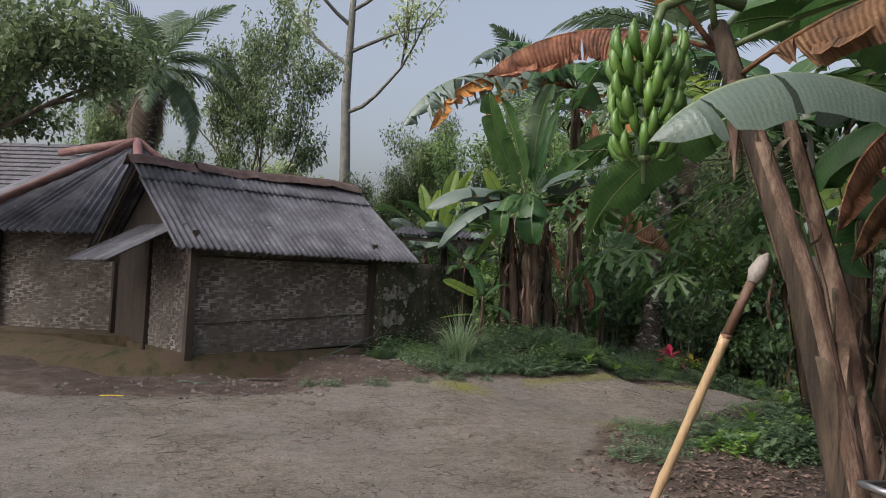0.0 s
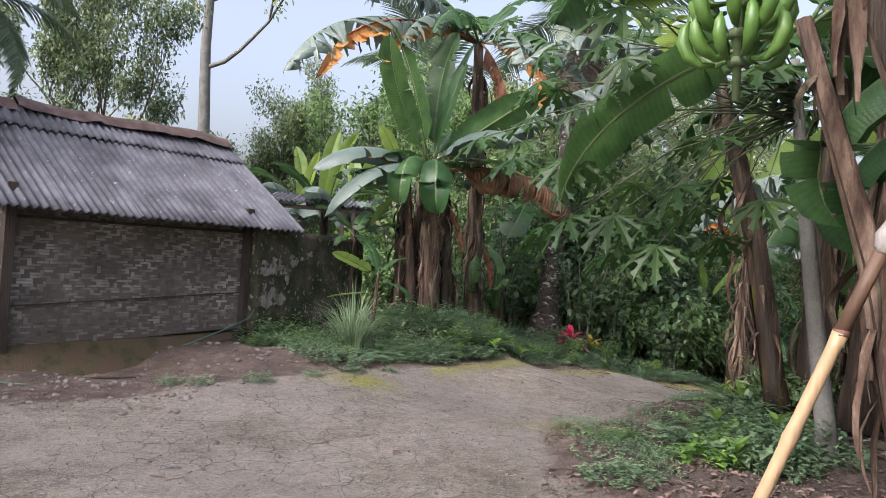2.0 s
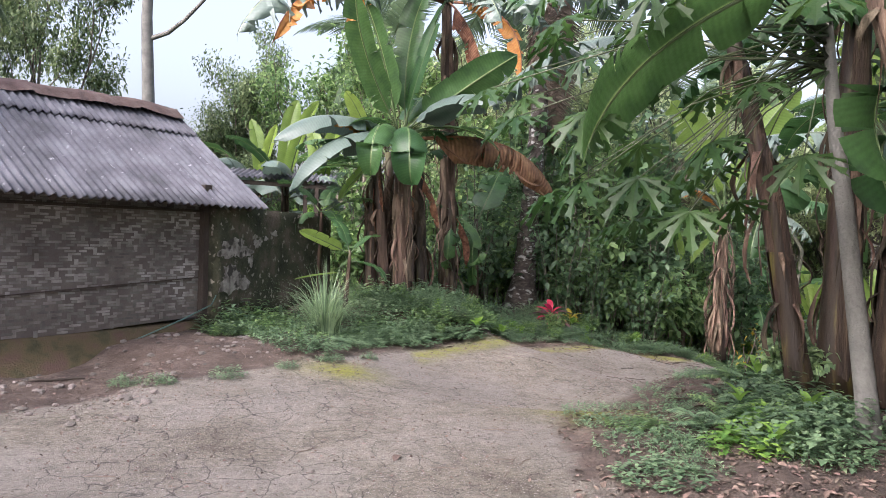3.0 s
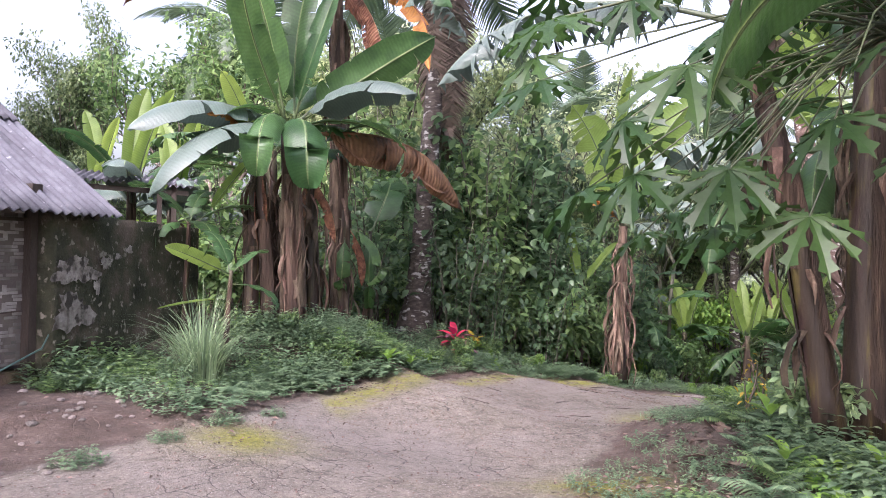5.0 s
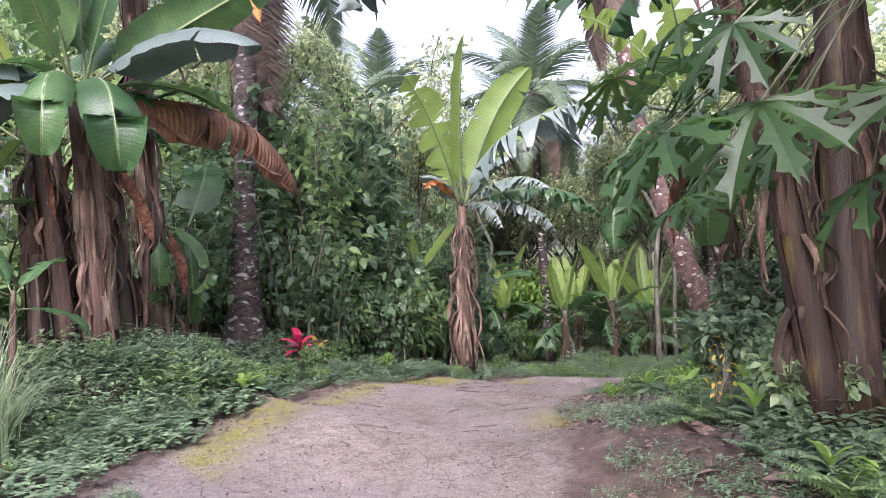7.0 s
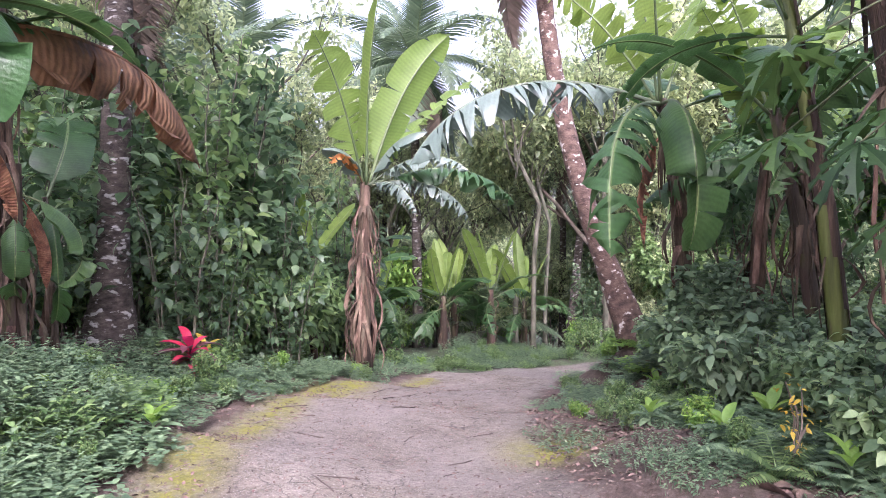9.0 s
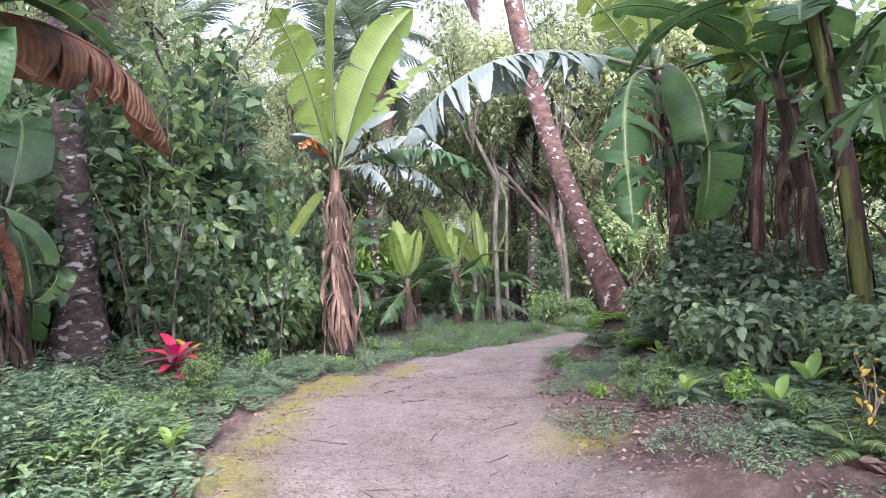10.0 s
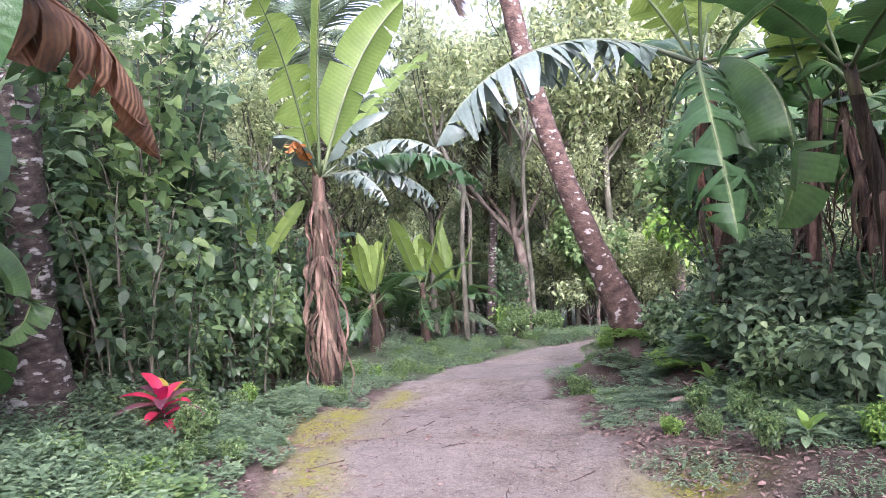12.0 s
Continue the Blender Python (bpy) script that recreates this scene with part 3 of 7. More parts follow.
def thicket_meshes(seed, height, stems=6, radius=0.5, per_tip=5, size=0.2, cloud=0.22, leaf=None, low=0.22, aspect=0.42, r=0.022):
    """Several thin straight stems from one root, with short side twigs and hanging leaves along them."""
    rng = random.Random(seed)
    b, tips = Build(), []
    for k in range(stems):
        a, q = k * 6.283 / stems + near(rng, 0.5), radius * rng.uniform(0.3, 1)
        x, y, h = math.cos(a) * q * 0.5, math.sin(a) * q * 0.5, height * rng.uniform(0.65, 1)
        lx, ly = math.cos(a) * q * 0.9 + near(rng, 0.15), math.sin(a) * q * 0.9 + near(rng, 0.15)
        path = [Vector((x + lx * t * t + near(rng, 0.03), y + ly * t * t + near(rng, 0.03), -0.1 + h * t)) for t in (0, 0.2, 0.4, 0.6, 0.8, 1)]
        b.tube(path, [r * rng.uniform(0.8, 1.5) * (1 - 0.13 * i) for i in range(6)], 6, 0, cap=False)
        n = int(h / 0.22)
        for i in range(n):
            t = low + (1 - low) * (i + rng.random()) / n
            j = min(4, int(t * 5))
            p = path[j].lerp(path[j + 1], t * 5 - j)
            az, reach = rng.uniform(0, 6.28), rng.uniform(0.2, 0.6) * (1.15 - 0.5 * t)
            e = p + Vector((math.cos(az) * reach, math.sin(az) * reach, reach * rng.uniform(0.1, 0.6)))
            b.tube([p, p.lerp(e, 0.5) + Vector((0, 0, 0.04)), e], [r * 0.3, r * 0.22, r * 0.12], 4, 0, cap=False)
            tips += [(e, e - p), (p.lerp(e, 0.5), e - p)]
    return b.mesh("tree_stems", [SLIM_BARK]), leafage(tips, rng, per_tip, size, cloud, aspect, 0.3).mesh("tree_crown", [leaf or LEAF_MID])


def tree(at, meshes, label, name="tree", group="forest trees"):
    p = thing(name, at, label, "tree", group)
    put("trunk", meshes[0], None, p)
    put("crown", meshes[1], None, p, kind="stuff")
    return p


def shrub_meshes(seed, height, stems=6, per_tip=7, size=0.14, cloud=0.14, leaf=None, depth=2, spread=0.5, aspect=0.45):
    rng = random.Random(seed)
    b, tips = Build(), []
    for k in range(stems):
        a = k * 6.28 / stems + near(rng, 0.4)
        branching(b, (math.cos(a) * 0.06, math.sin(a) * 0.06, -0.05), (math.cos(a) * 0.4, math.sin(a) * 0.4, 1), height * 0.5, 0.016 * height ** 0.5, depth, rng, tips, spread, 0.35, 5)
    return b.mesh("shrub_stems", [BARK]), leafage(tips, rng, per_tip, size, cloud, aspect).mesh("shrub_leaves", [leaf or LEAF_MID])


def shrub(at, meshes, label, group="understorey shrubs", name="shrub"):
    p = thing(name, at, label, "shrub", group)
    put("stem", meshes[0], None, p)
    put("foliage", meshes[1], None, p, kind="stuff")
    return p


def herb_mesh(seed, size=1.0, plants=60, height=0.22, leaf=0.035, mat=None, aspect=0.5):
    """A square metre of small herbs: stalks with pairs of little leaves."""
    rng = random.Random(seed)
    b = Build()
    for _ in range(plants):
        a, rr = rng.uniform(0, 6.28), size / 2 * math.sqrt(rng.random())
        x, y = math.cos(a) * rr, math.sin(a) * rr
        h = height * rng.uniform(0.4, 1.2) * (1 - 0.5 * (2 * rr / size) ** 2)
        lx, ly = near(rng, 0.5) * h, near(rng, 0.5) * h
        k = len(b.v)
        b.v += [(x - 0.002, y, -0.03), (x + 0.002, y, -0.03), (x + lx, y + ly, h)]
        b.face((k, k + 1, k + 2), 0)
        m = max(3, int(h / 0.035))
        for i in range(m):
            t = (i + 1) / m
            c = Vector((x + lx * t, y + ly * t, h * t))
            aa = rng.uniform(0, 6.28)
            for q in (0, 3.14):
                v = Vector((math.cos(aa + q), math.sin(aa + q), near(rng, 0.4) + 0.1)).normalized()
                n = (Vector((0, 0, 1)) - v * v.z).normalized()
                s = leaf * rng.uniform(0.6, 1.4)
                b.leaf(c, v, n, s, s * aspect, 0)
    return b.mesh("herbs", [mat or LEAF_HERB])


def blades_mesh(seed, n=120, height=0.8, radius=0.08, width=0.012, mat=None, flop=1.0):
    rng = random.Random(seed)
    b = Build()
    for _ in range(n):
        a = rng.uniform(0, 6.28)
        out = Vector((math.cos(a), math.sin(a), 0))
        side = Vector((-out.y, out.x, 0))
        h, lean = height * rng.uniform(0.5, 1.1), flop * rng.uniform(0.1, 0.7)
        p = out * (radius * rng.random())
        rows = []
        for j in range(6):
            t = j / 5
            c = p + out * (h * lean * t * t) + Vector((0, 0, h * (t - lean * 0.6 * t ** 3)))
            rows.append((c - side * (width / 2 * (1 - t) + 0.0004), c + side * (width / 2 * (1 - t) + 0.0004)))
        k = len(b.v)
        for r in rows:
            b.v.extend(tuple(q) for q in r)
        for j in range(5):
            b.face((k + 2 * j, k + 2 * j + 1, k + 2 * j + 3, k + 2 * j + 2))
    return b.mesh("blades", [mat or GRASS])


def fern_mesh(seed, n=9, length=0.5, mat=None):
    rng = random.Random(seed)
    b = Build()
    for k in range(n):
        a = k * 6.28 / n + near(rng, 0.3)
        rot = Matrix.Rotation(a, 3, "Z")
        e0 = rng.uniform(35, 70)
        p = Vector((0, 0, 0))
        L = length * rng.uniform(0.7, 1.1)
        for i in range(18):
            t = i / 18
            e = radians(e0 - 75 * t)
            d = Vector((0, math.cos(e), math.sin(e)))
            q = p + d * (L / 18)
            for sgn in (-1, 1):
                ln = L * 0.26 * math.sin(math.pi * min(1, 0.18 + t * 0.82))
                v = (Vector((sgn, 0, -0.15)) + d * 0.35).normalized()
                nrm = (Vector((0, 0, 1)) - v * v.z).normalized()
                b.leaf(rot @ p, rot @ v, rot @ nrm, ln, L / 18 * 0.95)
            k0 = len(b.v)
            b.v += [tuple(rot @ (p + Vector((-0.003, 0, 0)))), tuple(rot @ (p + Vector((0.003, 0, 0)))), tuple(rot @ (q + Vector((0.003, 0, 0)))), tuple(rot @ (q + Vector((-0.003, 0, 0))))]
            b.face((k0, k0 + 1, k0 + 2, k0 + 3))
            p = q
    return b.mesh("fern_fronds", [mat or LEAF_HERB])


def rosette_mesh(n, length, width, mats, seed=0, rise=(20, 75), droop=50, stem_h=0.0):
    """Broad pointed leaves round one point."""
    rng = random.Random(seed)
    b = Build()
    for k in range(n):
        a = k * 2.4 + near(rng, 0.2)
        rot = Matrix.Rotation(a, 3, "Z")
        t0 = k / max(1, n - 1)
        e0 = rise[1] + (rise[0] - rise[1]) * t0
        L = length * rng.uniform(0.8, 1.1)
        mat = min(len(mats) - 1, int(t0 * len(mats)))
        p, rows = Vector((0, 0.01, stem_h * (1 - 0.6 * t0))), []
        for i in range(9):
            t = i / 8
            e = radians(e0 - droop * t)
            d = Vector((0, math.cos(e), math.sin(e)))
            up = Vector((0, -math.sin(e), math.cos(e)))
            w = width / 2 * math.sin(math.pi * min(1, 0.06 + t * 0.94)) ** 0.8 * L / length
            rows.append([rot @ (p + Vector((-w, 0, 0)) + up * (w * 0.35)), rot @ p, rot @ (p + Vector((w, 0, 0)) + up * (w * 0.35))])
            p = p + d * (L / 8)
        k0 = len(b.v)
        for r in rows:
            b.v.extend(tuple(q) for q in r)
        for i in range(8):
            for j in range(2):
                q = k0 + i * 3 + j
                b.face((q, q + 1, q + 4, q + 3), mat, [(abs(x - 1) , i / 8 * L) for x in (j, j + 1, j + 1, j)])
    if stem_h:
        b.tube([(0, 0, -0.05), (0, 0, stem_h)], [0.014, 0.01], 6, len(mats) - 1)
    return b.mesh("rosette", mats)


def papaya_leaf_mesh(seed=0, size=0.5):
    """A papaya leaf: a flat blade of seven deep lobes, each lobed again, about its stalk's end."""
    rng = random.Random(seed)
    b = Build()
    for k in range(9):
        a = radians(-140 + 35 * k)
        L = size * (1 - 0.08 * abs(k - 4)) * rng.uniform(0.9, 1.1)
        d = Vector((math.sin(a), math.cos(a), -0.12 - 0.08 * rng.random()))
        s = Vector((math.cos(a), -math.sin(a), 0))
        prof = [(0, 0.02), (0.25, 0.1), (0.38, 0.085), (0.48, 0.13), (0.64, 0.26), (0.6, 0.11), (0.74, 0.1), (0.9, 0.19), (0.86, 0.06), (1.02, 0.0)]
        left = [d * (L * t) + s * (w * L * 0.78) + Vector((0, 0, w * 0.1 - 0.35 * L * t * t)) for t, w in prof]
        right = [d * (L * t) - s * (w * L * 0.78) + Vector((0, 0, w * 0.1 - 0.35 * L * t * t)) for t, w in prof]
        mid = [d * (L * t) + Vector((0, 0, -0.35 * L * t * t)) for t, w in prof]
        for i in range(len(prof) - 1):
            b.poly([tuple(mid[i]), tuple(left[i]), tuple(left[i + 1]), tuple(mid[i + 1])])
            b.poly([tuple(mid[i + 1]), tuple(right[i + 1]), tuple(right[i]), tuple(mid[i])])
    return b.mesh("papaya_blade", [LEAF_PAPAYA], smooth=False)


# ---- the ground ----
KNOTS = [(-0.4, 7.4, 0.03), (0.4, 7.2, -0.02), (-1.8, 9.6, 0.0), (-0.4, 9.5, 0.12), (1.8, 12.2, 0.02), (1.9, 8.2, 0.0), (2.7, 9.5, -0.17), (3.9, 13.5, -0.22),
         (4.85, 11.2, -0.32), (5.9, 15.0, -0.58), (8.4, 15.4, -1.05), (7.0, 12.4, -0.55), (9.0, 13.5, -1.08), (12.2, 16.8, -1.74), (12.2, 14.3, -1.55), (15.1, 15.8, -2.1),
         (15.0, 20.0, -2.1), (21.6, 21.6, -3.3), (4.3, 9.0, 0.05), (9.9, 12.3, -0.3), (8.3, 10.6, 0.3), (-0.7, 11.1, 0.24), (-3.0, 9.5, 0.06), (1.6, 13.4, 0.42),
         (4.1, 16.3, 0.05), (-5.2, 10.0, 0.1), (-0.3, 14.3, 0.42), (12.0, 8.0, 0.1), (7.4, 11.5, -0.55), (8.9, 12.8, -1.05), (9.35, 12.45, -0.8), (11.0, 13.25, -1.3), (6.3, 10.7, -0.3), (5.2, 9.7, -0.05), (0.0, 0.0, 0.0), (32.0, 24.0, -5.4)]


def fall(x, y):
    """The valley side: it falls away beyond the bend, and levels out far off."""
    s = 0.8 * x + 0.55 * y - 15
    return -0.17 * (math.log1p(math.exp(min(40, s / 2.5))) * 2.5 if s < 70 else 70 + 6 * math.log1p((s - 70) / 6))


def ground(x, y):
    """The height of the ground."""
    top, low = 0.0, 1e-9
    for a, b, z in KNOTS:
        w = 1.0 / (0.15 + (x - a) ** 2 + (y - b) ** 2) ** 2
        top, low = top + w * (z - fall(a, b)), low + w
    return fall(x, y) + top / low * min(1, 60 / (1 + math.hypot(x, y)))


ROAD_LEFT = [(-3.5, 7.9), (-2.6, 8.3), (-1.0, 9.3), (0.4, 10.4), (1.9, 12.0), (2.9, 13.0), (3.9, 13.6), (5.8, 14.95), (8.4, 15.6), (12.3, 16.9), (15.1, 17.1), (17.4, 16.8), (19.5, 14.0)]
ROAD_RIGHT = [(2.9, 4.5), (2.2, 6.0), (1.9, 7.0), (2.3, 8.5), (3.6, 9.9), (4.9, 11.0), (6.1, 11.8), (7.3, 12.5), (9.0, 13.4), (12.0, 14.2), (14.2, 14.2), (16.0, 13.6), (17.0, 12.0)]


def beside(x, y, line):
    """The distance to a line of points, and on which side of it the point lies (+1: to its left)."""
    best, sign = 1e9, 1
    for (ax, ay), (bx, by) in zip(line, line[1:]):
        dx, dy = bx - ax, by - ay
        t = max(0, min(1, ((x - ax) * dx + (y - ay) * dy) / (dx * dx + dy * dy)))
        d = math.hypot(x - ax - t * dx, y - ay - t * dy)
        if d < best - 1e-9:
            best, sign = d, 1 if dx * (y - ay) - dy * (x - ax) > 0 else -1
    return best, sign


def road_inset(x, y):
    """How far inside the bare track a point lies; negative outside."""
    if y < 4.5 and x < 2.9:
        return min(2.9 - x, 1.0) if y < 4 else 0.5
    dl, sl = beside(x, y, ROAD_LEFT)
    dr, sr = beside(x, y, ROAD_RIGHT)
    if x < -3.5 and y < 7.9:
        return 7.9 - y
    inside = sl < 0 and sr > 0
    return min(dl, dr) if inside else -min(dl if sl > 0 else 1e9, dr if sr < 0 else 1e9)


def surface(x, y):
    """The ground with its small unevenness."""
    z = ground(x, y)
    r = road_inset(x, y) if -10 < x < 20 and -2 < y < 22 else -3
    rough = 0.012 if r > 0 else 0.05
    z += rough * noise.noise(Vector((x * 1.3, y * 1.3, 0))) + 0.5 * rough * noise.noise(Vector((x * 4, y * 4, 3)))
    if r < 0:
        z += 0.05 * min(1, -r / 0.4) * ((0.4 if x > 5 and y < 14 else 1) if x > 1 else 0.3) + 0.06 * min(1, max(0, -r - 0.3) / 2) * (1 if x > 2 and y < x * 0.9 + 3 else 0)
    return z


def steps_between(lo, hi, fine_lo, fine_hi, fine):
    out, x, s = [], fine_lo, fine
    while x <= fine_hi + 1e-6:
        out.append(x)
        x += fine
    x, s = out[-1], fine
    while x < hi:
        s *= 1.25
        x += s
        out.append(x)
    x, s = fine_lo, fine
    while x > lo:
        s *= 1.25
        x -= s
        out.insert(0, x)
    return out


XS = steps_between(-900, 900, -7, 14.5, 0.1)
YS = steps_between(-900, 900, 3, 18, 0.1)
HEIGHTS = np.array([[surface(x, y) for x in XS] for y in YS])
gv = [(x, y, HEIGHTS[j][i]) for j, y in enumerate(YS) for i, x in enumerate(XS)]
gf = [(j * len(XS) + i, j * len(XS) + i + 1, (j + 1) * len(XS) + i + 1, (j + 1) * len(XS) + i) for j in range(len(YS) - 1) for i in range(len(XS) - 1)]


def height(x, y):
    """The height of the ground mesh."""
    i = int(np.searchsorted(XS, x)) - 1
    j = int(np.searchsorted(YS, y)) - 1
    i, j = max(0, min(len(XS) - 2, i)), max(0, min(len(YS) - 2, j))
    u, v = (x - XS[i]) / (XS[i + 1] - XS[i]), (y - YS[j]) / (YS[j + 1] - YS[j])
    h = HEIGHTS
    return float((h[j][i] * (1 - u) + h[j][i + 1] * u) * (1 - v) + (h[j + 1][i] * (1 - u) + h[j + 1][i + 1] * u) * v)


def ground_material():
    m = bpy.data.materials.new("earth_and_track")
    m.use_nodes = True
    nt = m.node_tree
    L = nt.links.new
    b = nt.nodes["Principled BSDF"]
    co = _node(nt, "ShaderNodeTexCoord").outputs["Object"]

    def noise_at(scale, detail=6, rough=0.6):
        n = _node(nt, "ShaderNodeTexNoise")
        n.inputs["Scale"].default_value, n.inputs["Detail"].default_value, n.inputs["Roughness"].default_value = scale, detail, rough
        L(co, n.inputs["Vector"])
        return n.outputs[0]

    def ramp(src, stops):
        r = _node(nt, "ShaderNodeValToRGB")
        while len(r.color_ramp.elements) < len(stops):
            r.color_ramp.elements.new(0.5)
        for e, (p, c) in zip(r.color_ramp.elements, stops):
            e.position, e.color = p, (*c, 1) if len(c) == 3 else c
        L(src, r.inputs[0])
        return r.outputs[0]

    def mix(f, a, c, mode="MIX"):
        n = _node(nt, "ShaderNodeMix", data_type="RGBA", blend_type=mode)
        if isinstance(f, float):
            n.inputs["Factor"].default_value = f
        else:
            L(f, n.inputs["Factor"])
        for s, i in ((a, 6), (c, 7)):
            if isinstance(s, tuple):
                n.inputs[i].default_value = (*s, 1)
            else:
                L(s, n.inputs[i])
        return n.outputs[2]

    def attr(name):
        a = _node(nt, "ShaderNodeAttribute")
        a.attribute_name = name
        return a.outputs["Fac"]

    track = ramp(noise_at(1.1, 8, 0.65), [(0.32, (0.143, 0.125, 0.1)), (0.5, (0.228, 0.207, 0.172)), (0.68, (0.32, 0.297, 0.255))])
    track = mix(0.9, track, ramp(noise_at(30, 8, 0.9), [(0.38, (0.2, 0.18, 0.17)), (0.5, (0.85, 0.83, 0.8)), (0.64, (1.15, 1.13, 1.1))]), "MULTIPLY")
    track = mix(0.6, track, ramp(noise_at(7, 8, 0.75), [(0.38, (0.5, 0.46, 0.42)), (0.5, (0.95, 0.95, 0.95)), (0.62, (1.25, 1.24, 1.22))]), "MULTIPLY")
    track = mix(ramp(noise_at(75, 3, 0.6), [(0.6, (0, 0, 0)), (0.68, (0.7, 0.7, 0.7))]), track, (0.5, 0.46, 0.44))
    track = mix(ramp(noise_at(48, 4, 0.7), [(0.63, (0, 0, 0)), (0.7, (0.7, 0.7, 0.7))]), track, (0.07, 0.05, 0.045))
    track = mix(ramp(noise_at(0.55, 5, 0.6), [(0.4, (0, 0, 0)), (0.62, (0.5, 0.5, 0.5))]), track, (0.16, 0.145, 0.14))
    # fine cracks of the worn surface, bent by noise and only in patches
    warp = _node(nt, "ShaderNodeMix", data_type="RGBA", blend_type="ADD")
    warp.inputs["Factor"].default_value = 0.25
    L(co, warp.inputs[6])
    nn = _node(nt, "ShaderNodeTexNoise")
    nn.inputs["Scale"].default_value = 3
    nn.inputs["Detail"].default_value = 5
    L(co, nn.inputs["Vector"])
    L(nn.outputs[1], warp.inputs[7])
    vo = _node(nt, "ShaderNodeTexVoronoi")
    vo.feature = "DISTANCE_TO_EDGE"
    vo.inputs["Scale"].default_value = 4.4
    L(warp.outputs[2], vo.inputs["Vector"])
    crack = ramp(vo.outputs["Distance"], [(0.0, (0, 0, 0)), (0.022, (1, 1, 1))])
    patch = ramp(noise_at(0.9, 3), [(0.38, (0, 0, 0)), (0.52, (1, 1, 1))])
    crackf = mix(patch, (1.0, 1.0, 1.0), crack)
    track = mix(0.75, track, crackf, "MULTIPLY")
    soil = ramp(noise_at(3.5, 8, 0.7), [(0.3, (0.05, 0.034, 0.027)), (0.5, (0.108, 0.078, 0.062)), (0.7, (0.22, 0.17, 0.142))])
    soil = mix(0.6, soil, ramp(noise_at(45, 4, 0.8), [(0.35, (0.35, 0.3, 0.28)), (0.65, (1, 1, 1))]), "MULTIPLY")
    wild = mix(ramp(noise_at(2.2, 7, 0.7), [(0.4, (0, 0, 0)), (0.55, (1, 1, 1))]), (0.035, 0.035, 0.022), ramp(noise_at(9, 6, 0.8), [(0.35, (0.025, 0.04, 0.018)), (0.65, (0.08, 0.12, 0.045))]))
    soil = mix(attr("wild"), soil, wild)
    moss = ramp(noise_at(26, 7, 0.8), [(0.35, (0.09, 0.1, 0.012)), (0.65, (0.27, 0.27, 0.03))])
    inset = attr("inset")
    edge = _node(nt, "ShaderNodeMath")
    edge.operation = "MULTIPLY_ADD"
    edge.inputs[1].default_value = 0.5
    L(noise_at(5, 6, 0.7), edge.inputs[0])
    L(inset, edge.inputs[2])
    col = mix(ramp(edge.outputs[0], [(0.2, (0, 0, 0)), (0.36, (1, 1, 1))]), soil, track)
    md = _node(nt, "ShaderNodeMath")
    md.operation = "MULTIPLY"
    L(attr("moss"), md.inputs[0])
    L(ramp(noise_at(4.5, 6, 0.7), [(0.33, (0, 0, 0)), (0.52, (1, 1, 1))]), md.inputs[1])
    col = mix(md.outputs[0], col, moss)
    L(col, b.inputs["Base Color"])
    b.inputs["Roughness"].default_value = 0.92
    bump = _node(nt, "ShaderNodeBump")
    bump.inputs["Strength"].default_value, bump.inputs["Distance"].default_value = 1.0, 0.03
    hsum = mix(0.5, noise_at(38, 6, 0.8), crackf, "MULTIPLY")
    L(hsum, bump.inputs["Height"])
    L(bump.outputs[0], b.inputs["Normal"])
    return m


MOSS_SPOTS = [(2.6, 8.6, 0.5), (5.4, 14.3, 0.5), (6.2, 14.7, 0.5), (4.9, 10.95, 0.45), (0.6, 9.9, 0.4)]
me = bpy.data.meshes.new("ground")
me.from_pydata(gv, [], gf)
me.materials.append(ground_material())
a1, a2 = me.attributes.new("inset", "FLOAT", "POINT"), me.attributes.new("moss", "FLOAT", "POINT")
a3 = me.attributes.new("wild", "FLOAT", "POINT")
ins, mos, wil = [], [], []
for x, y, z in gv:
    close = -10 < x < 20 and -2 < y < 22
    ins.append(max(-0.6, min(0.6, road_inset(x, y))) if close else -0.6)
    belt = max(0.0, 1 - abs(ins[-1] - 0.3) / 0.34) * (0.95 if beside(x, y, ROAD_LEFT[3:9])[0] < 0.62 and 1.4 < x < 9 else 0.0) if close else 0.0
    mos.append(min(1.0, belt + sum(math.exp(-((x - a) ** 2 + (y - b) ** 2) / (r * r) * 1.5) for a, b, r in MOSS_SPOTS)) if close else 0.0)
    wil.append(max(0.0, min(1.0, (math.hypot(x - 2, y - 9) - 9.5) / 3)) if not (x < -1 and y < 16) else 0.0)
a3.data.foreach_set("value", wil)
a1.data.foreach_set("value", ins)
a2.data.foreach_set("value", mos)
me.polygons.foreach_set("use_smooth", [True] * len(gf))
tagged(new("ground", me), "trodden grey-brown earth track with moss, leaf litter and dark forest soil", "ground", kind="structure")


# ---- the woven hut ----
U, BACK = Vector((0.68, 0.733, 0)), Vector((-0.733, 0.68, 0))
CORNER = Vector((-2.96, 9.82, 0))
LENGTH, DEPTH = 2.9, 2.9


def at_hut(s, b, z):
    return CORNER + U * s + BACK * b + Vector((0, 0, z))


